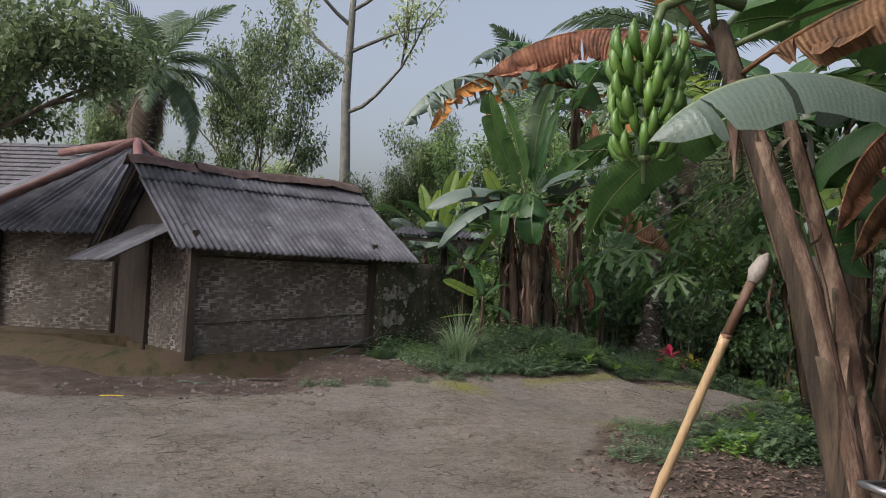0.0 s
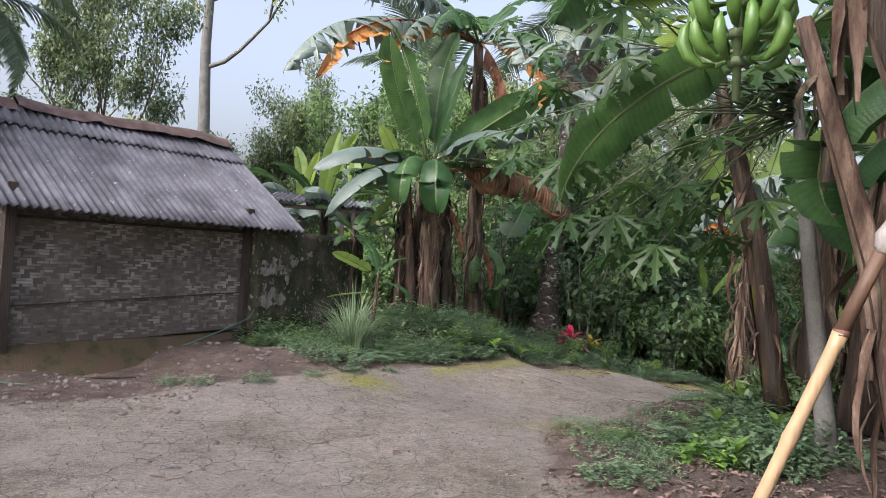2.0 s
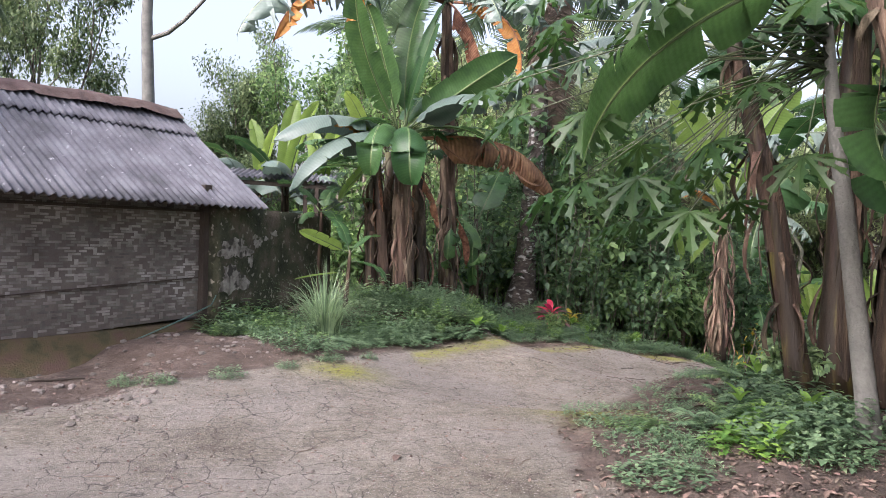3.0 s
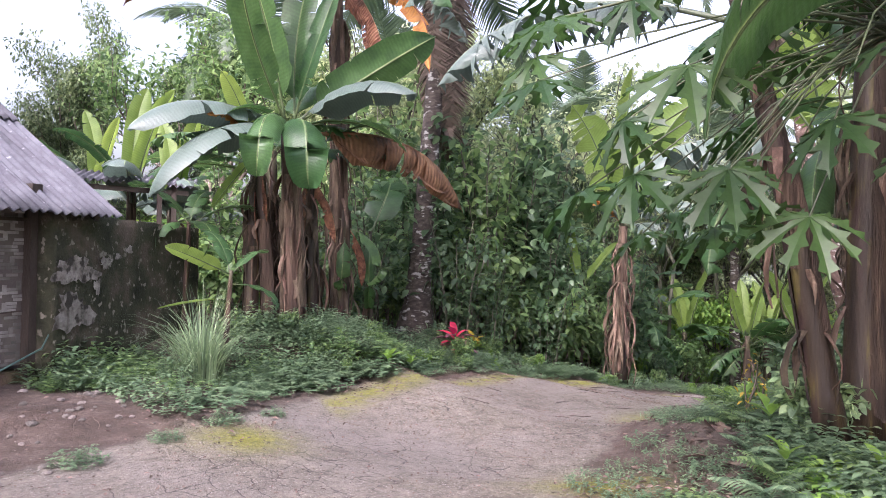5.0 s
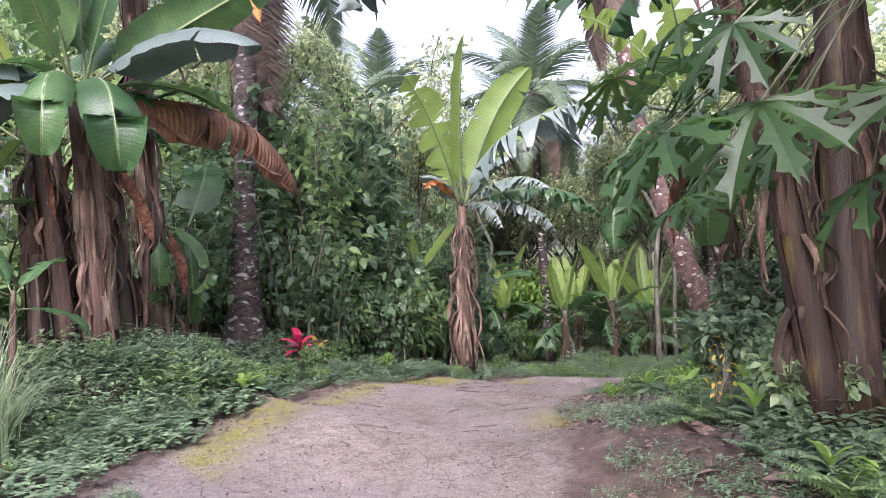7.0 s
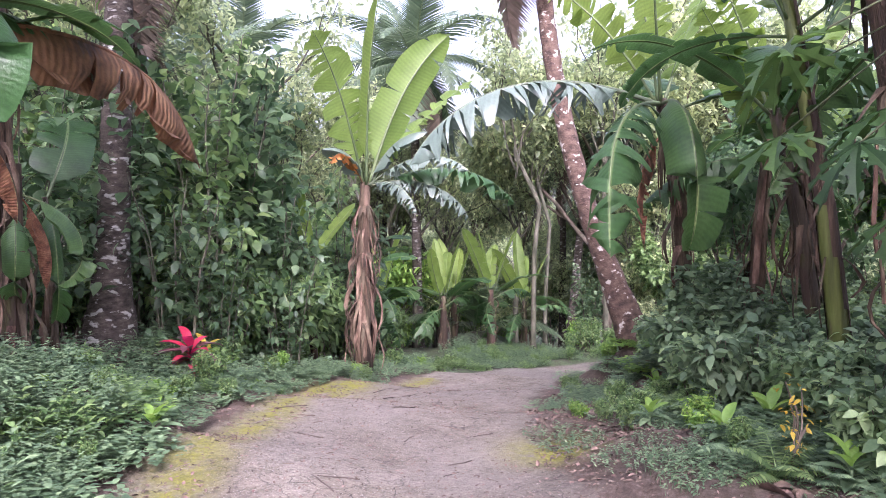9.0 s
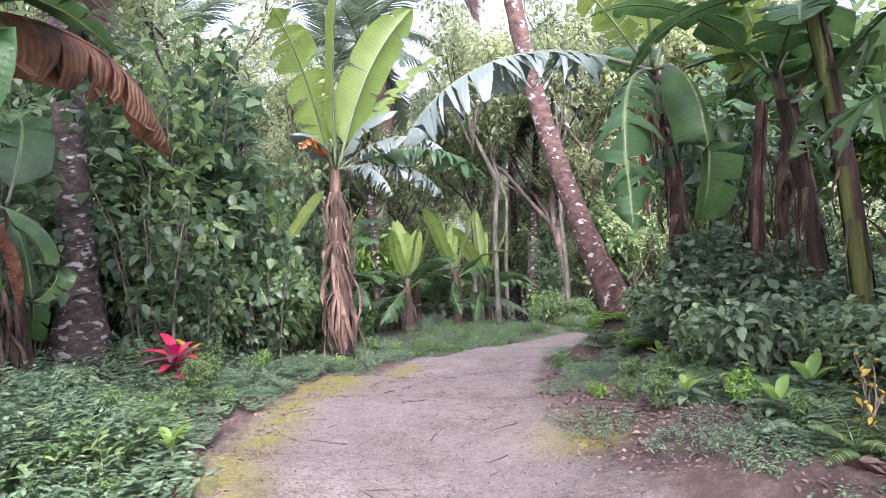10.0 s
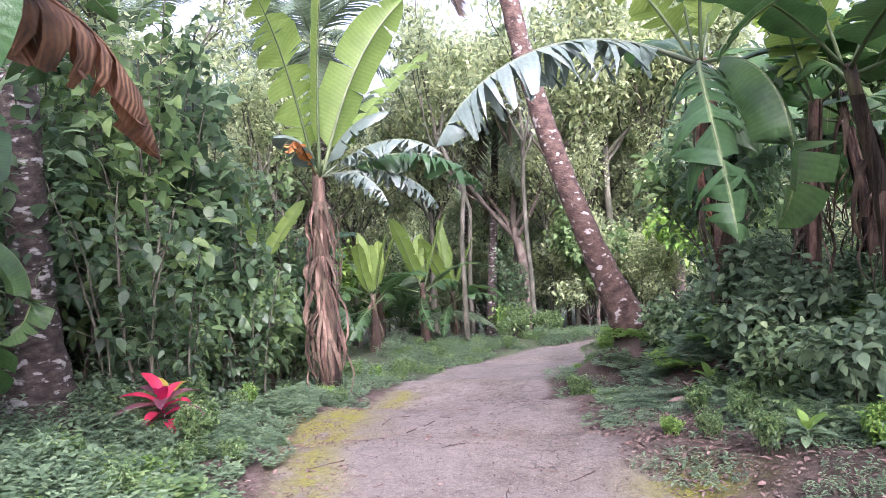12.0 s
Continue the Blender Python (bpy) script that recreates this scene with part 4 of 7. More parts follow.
def woven_wall(parent, name, a, b, z0a, z0b, z1, seed, label):
    """A wall of split bamboo woven over and under: a dark mat with its upper strands proud."""
    rng = random.Random(seed)
    a, b = Vector(a), Vector(b)
    along = (b - a).normalized()
    out = Vector((along.y, -along.x, 0))
    length = (b - a).length
    wall = Build()
    t = 0.03
    k = len(wall.v)
    for q in (0, 1):
        o = -out * (t * q)
        wall.v += [tuple(a + o + Vector((0, 0, z0a))), tuple(b + o + Vector((0, 0, z0b))), tuple(b + o + Vector((0, 0, z1))), tuple(a + o + Vector((0, 0, z1)))]
    for f in ((0, 1, 2, 3), (7, 6, 5, 4), (0, 4, 5, 1), (3, 2, 6, 7), (0, 3, 7, 4), (1, 5, 6, 2)):
        wall.face([k + i for i in f])
    w = put(name, wall, WEAVE_DARK, parent, label, smooth=False)
    s = Build()
    cw, ch = 0.066, 0.03
    nx, nz = int(length / cw), int((z1 - min(z0a, z0b)) / ch)
    for i in range(nx):
        for j in range(nz):
            z = min(z0a, z0b) + (j + 0.5) * ch
            if z < z0a + (z0b - z0a) * i / nx + 0.02 or rng.random() < 0.04:
                continue
            if (i + j) % 4 < 2 and (i // 2 + j // 3) % 2 == 0 or (i - j) % 4 == 0:
                c = a + along * ((i + 0.5) * cw) + Vector((0, 0, z)) + out * 0.002
                if (i + j * 3) % 5 == 0:
                    s.box(c, along * (cw * 0.3), Vector((0, 0, ch * 1.25)), out * (0.003 + 0.002 * rng.random()))
                else:
                    s.box(c, along * (cw * rng.uniform(0.6, 0.95)), Vector((0, 0, ch * 0.4)), out * (0.003 + 0.002 * rng.random()))
    put("weave_layer", s, WEAVE, w, "greyed split bamboo strands", kind="stuff", smooth=False)
    return w


def beam(parent, name, p, q, w, h, mat=WOOD, label=""):
    b = Build()
    p, q = Vector(p), Vector(q)
    d = (q - p)
    s = d.cross(Vector((0, 0, 1)))
    s = s.normalized() if s.length > 1e-4 else Vector((1, 0, 0))
    up = s.cross(d).normalized()
    b.box((p + q) / 2, d / 2, s * (w / 2), up * (h / 2))
    return put(name, b, mat, parent, label, smooth=False)


def corrugated(parent, name, p, along, down, width, length, mat, wave=0.021, pitch=0.095, seed=0, jag=0.02, label=""):
    """A corrugated sheet with thickness. p: its upper corner; along: level; down: down the slope."""
    rng = random.Random(seed)
    along, down = Vector(along).normalized(), Vector(down).normalized()
    up = along.cross(down).normalized()
    if up.z < 0:
        up = -up
    n = int(width / pitch * 6)
    b = Build()
    rows = 5
    tot = 0
    for layer in (0, 1):
        for r in range(rows + 1):
            for i in range(n + 1):
                x = width * i / n
                y = length * r / rows + (jag * (noise.noise(Vector((x * 6 + seed, 1.5, r))) if r == rows else 0))
                hgt = wave * math.sin(2 * math.pi * x / pitch) + 0.012 * noise.noise(Vector((x * 1.5, y * 1.5, seed))) - layer * 0.006
                b.v.append(tuple(Vector(p) + along * x + down * y + up * hgt))
    m = (n + 1) * (rows + 1)
    for r in range(rows):
        for i in range(n):
            k = r * (n + 1) + i
            b.face((k, k + n + 1, k + n + 2, k + 1))
            b.face((m + k, m + k + 1, m + k + n + 2, m + k + n + 1))
    for i in range(n):
        k = rows * (n + 1) + i
        b.face((k, m + k, m + k + 1, k + 1))
    return put(name, b, mat, parent, label)


hut = thing("bamboo_hut", at_hut(0, 0, 0.2), "low greyed bamboo hut with a dark corrugated roof", "hut")
hut_inv = hut.matrix_basis.inverted()


def settle(parent, ob_list):
    """Puts parts that were built in world places under their thing."""
    for ob in ob_list:
        ob.matrix_basis = parent.matrix_basis.inverted() @ ob.matrix_basis


before = set(hut.children)
woven_wall(hut, "front_wall", at_hut(0, 0, 0), at_hut(LENGTH, 0, 0), 0.28, 0.4, 1.86, 1, "woven bamboo wall panel, greyed, with a dark hole")
woven_wall(hut, "side_wall", at_hut(0, 1.45, 0), at_hut(0, 0, 0), 0.34, 0.28, 1.86, 2, "woven bamboo wall panel stained brown")
woven_wall(hut, "back_wall", at_hut(LENGTH, DEPTH, 0), at_hut(0, DEPTH, 0), 0.4, 0.4, 1.86, 3, "woven bamboo wall panel")
woven_wall(hut, "end_wall", at_hut(LENGTH, 0, 0), at_hut(LENGTH, DEPTH, 0), 0.4, 0.4, 1.86, 4, "woven bamboo wall panel")
pl = Build()
pl.box(at_hut(0.02, 2.2, 1.1), U * 0.02, BACK * 0.74, Vector((0, 0, 0.76)))
put("door", pl, WOOD, hut, "plain brown mat door", smooth=False)
for s, b in ((0, 0), (LENGTH, 0), (0, 1.47), (0, DEPTH), (LENGTH, DEPTH)):
    beam(hut, "post", at_hut(s - 0.02, b - 0.04, 0.22), at_hut(s - 0.02 + 0.02, b - 0.04, 1.95), 0.1, 0.1)
beam(hut, "rail", at_hut(0.05, -0.025, 1.62), at_hut(LENGTH - 0.05, -0.025, 1.64), 0.03, 0.03)
beam(hut, "rail", at_hut(0.05, -0.02, 0.72), at_hut(LENGTH - 0.05, -0.02, 0.86), 0.012, 0.012)
beam(hut, "wall_plate", at_hut(-0.2, -0.02, 1.8), at_hut(LENGTH + 0.15, -0.02, 1.8), 0.07, 0.07)
gable = Build()
gable.poly([tuple(at_hut(-0.01, 0, 1.86)), tuple(at_hut(-0.01, DEPTH, 1.86)), tuple(at_hut(-0.01, DEPTH / 2, 2.85))])
gable.poly([tuple(at_hut(LENGTH, 0, 1.86)), tuple(at_hut(LENGTH, DEPTH, 1.86)), tuple(at_hut(LENGTH, DEPTH / 2, 2.85))])
put("gable", gable, WOOD, hut, smooth=False)
for k in range(4):
    x = -0.25 + k * 1.2
    beam(hut, "rafter", at_hut(x, -0.3, 1.68), at_hut(x, 1.45, 2.9), 0.05, 0.06)
    beam(hut, "rafter", at_hut(x, 3.2, 1.68), at_hut(x, 1.45, 2.9), 0.05, 0.06)
slope = (at_hut(0, -0.35, 1.7) - at_hut(0, 1.45, 2.95)).normalized()
full = (at_hut(0, -0.35, 1.7) - at_hut(0, 1.45, 2.95)).length
for k in range(5):
    x = -0.36 + k * 0.79
    corrugated(hut, "roof_sheet", at_hut(x, 1.45, 2.98) + slope * (full * 0.2) - Vector((0, 0, 0.028)), U, slope, 0.8, full * 0.8, ROOF, seed=k)
    corrugated(hut, "roof_sheet", at_hut(x, 1.45, 2.985), U, slope, 0.8, full * 0.24, ROOF, seed=k + 9)
slope2 = (at_hut(0, 3.25, 1.7) - at_hut(0, 1.45, 2.95)).normalized()
for k in range(5):
    corrugated(hut, "roof_sheet", at_hut(-0.36 + k * 0.79, 1.45, 2.97), U, slope2, 0.8, full, ROOF, seed=k + 20)
for k in range(4):
    r = Build()
    rng = random.Random(k)
    rows = []
    for i in range(9):
        x = -0.42 + k * 1.0 + i * 0.125
        c = at_hut(x, 1.45, 3.03 + 0.02 * math.sin(k * 2 + i * 0.6) + 0.012 * k % 2)
        rows.append([c + slope * (0.2 + near(rng, 0.025)) + Vector((0, 0, near(rng, 0.01))), c + slope * 0.08 + Vector((0, 0, 0.02)), c + Vector((0, 0, 0.03)), c + slope2 * 0.08, c + slope2 * 0.2])
    for row in rows:
        r.v.extend(tuple(p) for p in row)
    for i in range(8):
        for j in range(4):
            q = i * 5 + j
            r.face((q, q + 1, q + 6, q + 5))
    put("ridge_cap", r, RUST, hut, "rusty bent ridge sheet")
canopy_down = (at_hut(-1.05, 0.9, 1.5) - at_hut(-0.05, 0.9, 2.05)).normalized()
for k in range(2):
    corrugated(hut, "canopy_sheet", at_hut(-0.05, 0.1 + 0.85 * k, 2.06), BACK, canopy_down, 0.84, 1.15, ROOF, seed=40 + k)
beam(hut, "canopy_beam", at_hut(-0.9, 0.1, 1.52), at_hut(-0.9, 1.8, 1.52), 0.05, 0.05)
settle(hut, [o for o in hut.children])


# ---- mud plinth, second hut, tiled roof ----
def mound(name, pts_low, pts_high, top_z, low_z, mat, label, category):
    """An earth platform: a sloping, uneven side between a lower and an upper line, and its top."""
    b = Build()
    n = len(pts_low)
    rows = 5
    for i in range(n):
        for j in range(rows + 1):
            t = j / rows
            lx, ly = pts_low[i]
            hx, hy = pts_high[i]
            s = t * t * (3 - 2 * t)
            z = low_z + (top_z - low_z) * s + 0.03 * noise.noise(Vector((lx * 2, ly * 2, t * 4)))
            b.v.append((lx + (hx - lx) * t, ly + (hy - ly) * t, z))
    for i in range(n - 1):
        for j in range(rows):
            k = i * (rows + 1) + j
            b.face((k, k + rows + 1, k + rows + 2, k + 1))
    return put(name, b, mat, None, label, category)


def xy(v):
    return (v.x, v.y)


line_low = [(-9.5, 9.9), (-8, 10.1), (-6.6, 10.0), (-5.4, 9.6), (-4.5, 9.2)] + [xy(at_hut(s, -0.42, 0)) for s in (-0.4, 0, 0.7, 1.4, 2.1, 2.9)] + [xy(at_hut(3.3, -0.25, 0))]
line_high = [(-9.5, 11.3), (-8, 11.4), (-6.6, 11.4), (-5.4, 11.0), (-4.6, 10.4)] + [xy(at_hut(s, 0.05, 0)) for s in (-0.2, 0, 0.7, 1.4, 2.1, 2.9)] + [xy(at_hut(3.3, 0.05, 0))]
mound("earth_bank", line_low, line_high, 0.36, -0.05, MOSS, "mossy brown earth bank along the foot of the huts", "earth bank")

plinth = Build()
plinth.box((-6.6, 12.9, 0.15), (3.2, 0, 0), (0, 1.65, 0), (0, 0, 0.24))
plinth.box(at_hut(LENGTH / 2, DEPTH / 2, 0.12), U * (LENGTH / 2 + 0.03), BACK * (DEPTH / 2), Vector((0, 0, 0.22)))
put("hut_platform", plinth, MOSS, None, "raised mud platform under the huts", "platform", smooth=False)

hut_b = thing("bamboo_hut", (-7.2, 12.3, 0.3), "brown bamboo hut with hipped corrugated roof and red ridges", "hut")
woven_wall(hut_b, "front_wall", (-9.6, 12.2, 0), (-5.2, 12.2, 0), 0.3, 0.3, 2.1, 5, "brown woven bamboo wall")
woven_wall(hut_b, "side_wall", (-5.2, 12.2, 0), (-5.0, 15.0, 0), 0.3, 0.3, 2.1, 6, "brown woven bamboo wall")
lw = Build()
lw.box((-8.3, 12.12, 0.6), (0.9, 0, 0), (0, 0.03, 0), (0, 0, 0.32))
put("wall_panel", lw, PLASTER, hut_b, "pale boarded lower wall", smooth=False)
for x in (-9.6, -7.55, -7.35, -5.2):
    beam(hut_b, "post", (x, 12.12, 0.2), (x, 12.12, 2.1), 0.07, 0.07)
apex = Vector((-6.05, 14.0, 3.85))
c1, c2, c3, c4 = Vector((-8.0, 11.6, 1.95)), Vector((-4.7, 11.9, 1.98)), Vector((-3.9, 15.6, 1.95)), Vector((-10.8, 16.0, 1.95))
for name, quad in (("roof_slope", (c1, c2, apex, apex)), ("roof_slope", (c2, c3, apex, apex))):
    a, b_, top, _ = quad
    rb = Build()
    along = (b_ - a)
    n = int(along.length / 0.076 * 4)
    nrm = along.cross(top - a).normalized()
    rows = 10
    idx = {}
    for i in range(n + 1):
        for j in range(rows + 1):
            p = (a + along * (i / n)).lerp(top, j / rows)
            x = (p - a).dot(along.normalized())
            rb.v.append(tuple(p + nrm * (0.03 * math.sin(2 * math.pi * x / 0.12))))
    for i in range(n):
        for j in range(rows):
            k = i * (rows + 1) + j
            rb.face((k, k + rows + 1, k + rows + 2, k + 1))
    put(name, rb, ROOF, hut_b)
side = Build()
left_low = [Vector((-8.0, 11.6, 1.95)), Vector((-11.5, 14.5, 1.95)), Vector((-9.6, 16.5, 3.0)), apex]
corr = left_low[1] - left_low[0]
n = 160
for i in range(n + 1):
    for j in range(9):
        low = left_low[0] + corr * (i / n)
        hi = apex + Vector((-2.0, 1.5, 0.0)) * (i / n)
        side.v.append(tuple(low.lerp(hi, j / 8) + Vector((0, 0, 0.018 * math.sin(i * 0.9)))))
for i in range(n):
    for j in range(8):
        k = i * 9 + j
        side.face((k, k + 9, k + 10, k + 1))
put("roof_slope", side, ROOF, hut_b)
for p, q in ((c1, apex), (c2, apex), (c3, apex), (apex, apex + Vector((-2.5, 1.5, 0)))):
    rb = Build()
    rb.tube([p + Vector((0, 0, 0.03)), p.lerp(q, 0.5) + Vector((0, 0, 0.035)), q + Vector((0, 0, 0.03))], 0.09, 8, 0)
    put("ridge_cap", rb, RED_CAP, hut_b, "faded red ridge cap")
settle(hut_b, list(hut_b.children))

tiled = thing("tiled_house", (-13.5, 19, 0), "house with a grey tiled roof half hidden behind the huts", "house")
tb = Build()
tb.box((-13.5, 19, 1.3), (4.2, 0, 0), (0, 2.5, 0), (0, 0, 1.5))
put("wall", tb, PLASTER, tiled, smooth=False)
tr = Build()
for r in range(16):
    for c in range(44):
        x = -18.2 + c * 0.215
        y, z = 16.1 + r * 0.19, 2.6 + r * 0.135
        tr.box((x + (r % 2) * 0.05, y, z), (0.1, 0, 0), (0, 0.11, 0.055), (0, -0.012, 0.02))
put("tiled_roof", tr, TILE, tiled, kind="stuff", smooth=False)
settle(tiled, list(tiled.children))

# ---- the mossy wall, its shed roof and the hose ----
def garden_wall():
    b = Build()
    p0, p1 = Vector((-0.86, 11.86, 0)), Vector((0.47, 14.2, 0))
    d = (p1 - p0)
    nrm = Vector((d.y, -d.x, 0)).normalized()
    nx, nz = 34, 14
    for side_ in (1, -1):
        for i in range(nx + 1):
            for j in range(nz + 1):
                t, h = i / nx, j / nz
                z = 0.2 + (1.72 - 0.04 * t - 0.2) * h
                w = 0.075 + 0.012 * noise.noise(Vector((t * 9, h * 6, side_)))
                b.v.append(tuple(p0 + d * t + nrm * (w * side_) + Vector((0, 0, z + (0.015 * noise.noise(Vector((t * 12, 0, 0))) if j == nz else 0)))))
    m = (nx + 1) * (nz + 1)
    for i in range(nx):
        for j in range(nz):
            k = i * (nz + 1) + j
            b.face((k, k + nz + 1, k + nz + 2, k + 1))
            b.face((m + k, m + k + 1, m + k + nz + 2, m + k + nz + 1))
        k = i * (nz + 1) + nz
        b.face((k, k + nz + 1, m + k + nz + 1, m + k))
    for i in (0, nx):
        for j in range(nz):
            k = i * (nz + 1) + j
            b.face((k, k + 1, m + k + 1, m + k))
    w = put("garden_wall", b, MOSSY, None, "low rendered wall black with damp and green moss", "wall", kind="structure")
    patch = Build()
    rng = random.Random(4)
    for cx, cz, rx, rz in ((0.3, 1.2, 0.3, 0.12), (0.27, 0.82, 0.26, 0.17), (0.75, 1.27, 0.09, 0.06), (0.62, 1.05, 0.05, 0.07), (0.95, 1.33, 0.05, 0.03), (1.15, 1.4, 0.06, 0.04)):
        cen = p0 + d.normalized() * cx + nrm * 0.096 + Vector((0, 0, cz))
        ring = []
        for q in range(40):
            a = q * 6.283 / 40
            f = 1 + near(rng, 0.22) + 0.2 * math.sin(3 * a + cx * 9)
            ring.append(tuple(cen + d.normalized() * (math.cos(a) * rx * f) + Vector((0, 0, math.sin(a) * rz * f))))
        patch.poly(ring)
    put("plaster_patch", patch, PLASTER, w, "pale patch of flaking old render", smooth=False)


garden_wall()
shed = thing("lean_to_shed", (-0.6, 16.6, 0.4), "low shed with a narrow corrugated roof behind the wall", "shed")
corrugated(shed, "roof_sheet", (-1.35, 16.0, 2.42), (1.9, 0.1, -0.06), (0.1, 1.2, 0.25), 1.95, 1.1, ROOF, seed=61)
for x, y in ((0.3, 16.2), (0.1, 16.2), (-1.2, 16.3), (0.3, 17.0)):
    beam(shed, "post", (x, y, 0.3), (x, y, 2.4), 0.07, 0.07)
beam(shed, "beam", (-1.3, 16.12, 2.33), (0.5, 16.2, 2.27), 0.05, 0.07)
settle(shed, list(shed.children))

hb = Build()
q0 = at_hut(3.05, -0.12, 0)
hb.tube([(q0.x, q0.y, 0.95), (q0.x + 0.02, q0.y - 0.03, 0.75), (q0.x - 0.05, q0.y - 0.25, 0.55), (q0.x - 0.3, q0.y - 0.6, 0.42), (q0.x - 0.75, q0.y - 0.9, 0.22)], 0.008, 6, 0)
put("hose", hb, HOSE, None, "thin pale green water hose hanging from the wall", "hose")


# ---- banana clump by the wall ----
def banana_at(x, y, z, top, **k):
    return banana(x, y, top - z, z=z, **k)


BAN = "tall banana plant with husk-wrapped stem beside the mossy wall"
banana_at(1.6, 13.55, 0.45, 2.95, r=0.15, lean=(-0.1, -0.05), mat=STEM_DRY, label="banana plant with dark shaggy stem and broad waxy leaves", husks=55, loose=0.8, seed=3, leaves=[
    ((0.39, 12.3, 4.35), "up", 0.7, 60), ((0.9, 12.9, 4.9), "up", 0.7, -30), ((1.7, 13.4, 5.1), "up", 0.8, 80), ((1.95, 12.6, 4.6), "up", 0.75, 80), ((3.0, 12.5, 3.8), "up", 1.0, -50),
    ((0.05, 12.85, 1.96), "grey", 1.1, 10), ((-0.25, 13.1, 2.6), "grey", 1.0, 5), ((0.3, 13.4, 2.35), "torn", 1.0, -10), ((1.55, 12.75, 2.1), "hang", 1.2, 0), ((1.1, 12.8, 2.2), "hang", 1.0, 0),
    ((2.6, 12.2, 3.1), "grey", 0.9, 0), ((2.9, 13.6, 2.7), "green", 1.1, 0), ((4.3, 14.3, 2.12), "dry", 1.2, 0, 0.1), ((3.0, 14.2, 2.5), "torn_green", 1.0, 0), ((0.8, 13.0, 2.9), "green", 1.0, 0), ((2.2, 14.5, 3.6), "green", 1.0, 0)])
banana_at(1.32, 13.6, 0.45, 2.6, r=0.085, lean=(-0.15, 0.05), mat=STEM_YELLOW, label=BAN, husks=8, seed=5, leaves=[
    ((0.75, 13.2, 3.5), "spear", 1.1, 70), ((0.3, 13.5, 2.7), "torn_green", 1.0, 0), ((0.65, 13.4, 1.9), "spear", 0.9, 60), (-40, 30, 1.2, "green", 1.0, 0, 0.2), (160, -60, 0.7, "dry", 0.8, 0, 0.2), ((0.55, 13.1, 2.9), "orange", 0.7, 0)])
banana_at(1.12, 13.75, 0.45, 2.5, r=0.1, lean=(0.05, 0.1), mat=STEM_YELLOW, label=BAN, husks=12, seed=7, leaves=[(-60, 40, 1.5, "torn_green", 1.0, 0, 0), (-95, 15, 1.3, "green", 0.9, 0, 0.1), (-170, -50, 0.8, "dry", 0.8, 0, 0.3)])
banana_at(1.88, 13.8, 0.42, 2.7, r=0.1, lean=(-0.08, 0.1), mat=STEM_YELLOW, label=BAN, husks=26, seed=8, leaves=[(100, 40, 1.3, "green", 1.0, 0, 0), (150, -40, 1.0, "dry", 0.9, 0, 0.3), (-160, -50, 1.0, "dry", 0.9, 0, 0.2), (40, 30, 1.4, "torn_green", 1.0, 0, 0.1)])
banana_at(1.45, 14.1, 0.45, 2.7, r=0.1, lean=(-0.05, 0.1), label=BAN, husks=30, seed=18, leaves=[(-40, 50, 1.4, "green", 1.0, 0, 0), (30, 40, 1.4, "green", 1.0, 0, 0)])
banana_at(2.45, 14.75, 0.3, 5.3, r=0.13, lean=(-0.1, 0.0), mat=STEM_DRY, label="very tall banana plant with tattered leaves hanging over the clump", husks=40, seed=9, leaves=[
    ((-0.85, 13.6, 4.1), "torn", 1.1), ((-0.2, 13.4, 4.0), "orange", 1.3), ((0.9, 13.3, 4.3), "orange", 1.4), ((0.3, 13.2, 5.2), "torn", 1.1), ((1.0, 13.0, 4.6), "torn", 1.0), ((1.6, 12.6, 4.7), "torn_green", 1.0),
    ((2.6, 12.8, 4.3), "torn", 1.0), ((3.4, 13.2, 4.5), "torn_green", 1.1), ((3.3, 13.6, 3.7), "orange", 1.0), ((4.3, 14.6, 4.6), "torn", 1.0), (60, 60, 2.2, "green", 1.0, 0, 0), (0, 50, 2.2, "green", 1.0, 0, 0), ((2.6, 13.8, 3.6), "dry", 1.0), (-60, 60, 2.3, "torn_green", 1, 0, 0)])
banana_at(2.45, 14.6, 0.25, 2.0, r=0.09, lean=(0.05, 0), label="young banana plant with drooping dark leaves beside the clump", husks=20, seed=10, leaves=[
    (120, -20, 1.1, "hang", 0.9, 0, 0.2), (200, -40, 1.0, "hang", 0.8, 0, 0.3), (-60, 30, 0.9, "torn_green", 1.0, 0, 0.1), (80, -50, 0.9, "dry", 0.9, 0, 0.2)])
banana_at(3.04, 15.2, 0.1, 1.75, r=0.035, lean=(0.0, 0.1), label="slender young banana plant with drooping leaves", husks=8, seed=12, leaves=[((4.0, 15.7, 2.5), "green", 1.35, 40), ((2.95, 15.0, 0.7), "hang", 0.5)])
banana_at(0.35, 13.6, 0.45, 1.75, r=0.03, lean=(0.05, 0), label="small banana sucker with drooping green leaves", husks=0, seed=14, leaves=[(-60, 55, 1.0, "green", 1.2, 0, 0), (90, 35, 0.9, "green", 1.2, 0, 0), (160, 10, 0.7, "green", 1.2, 0, 0), (20, 60, 0.8, "green", 1.0, 0, 0), (-120, 10, 0.7, "hang", 1.0, 0, 0)])
banana_at(0.72, 12.6, 0.45, 1.2, r=0.03, lean=(0.05, 0), label="small banana sucker with young leaves coloured brightly lit at the wall", husks=0, seed=13, leaves=[(-110, 25, 0.75, "spear", 1.3, 40, 0), (-90, -5, 0.7, "spear", 0.8, 0, 0.25), (60, 50, 0.6, "green", 1.2, 0, 0), (-30, 70, 0.7, "green", 1.0, 0, 0), (110, 0, 0.6, "green", 1.2, 0, 0.1)])
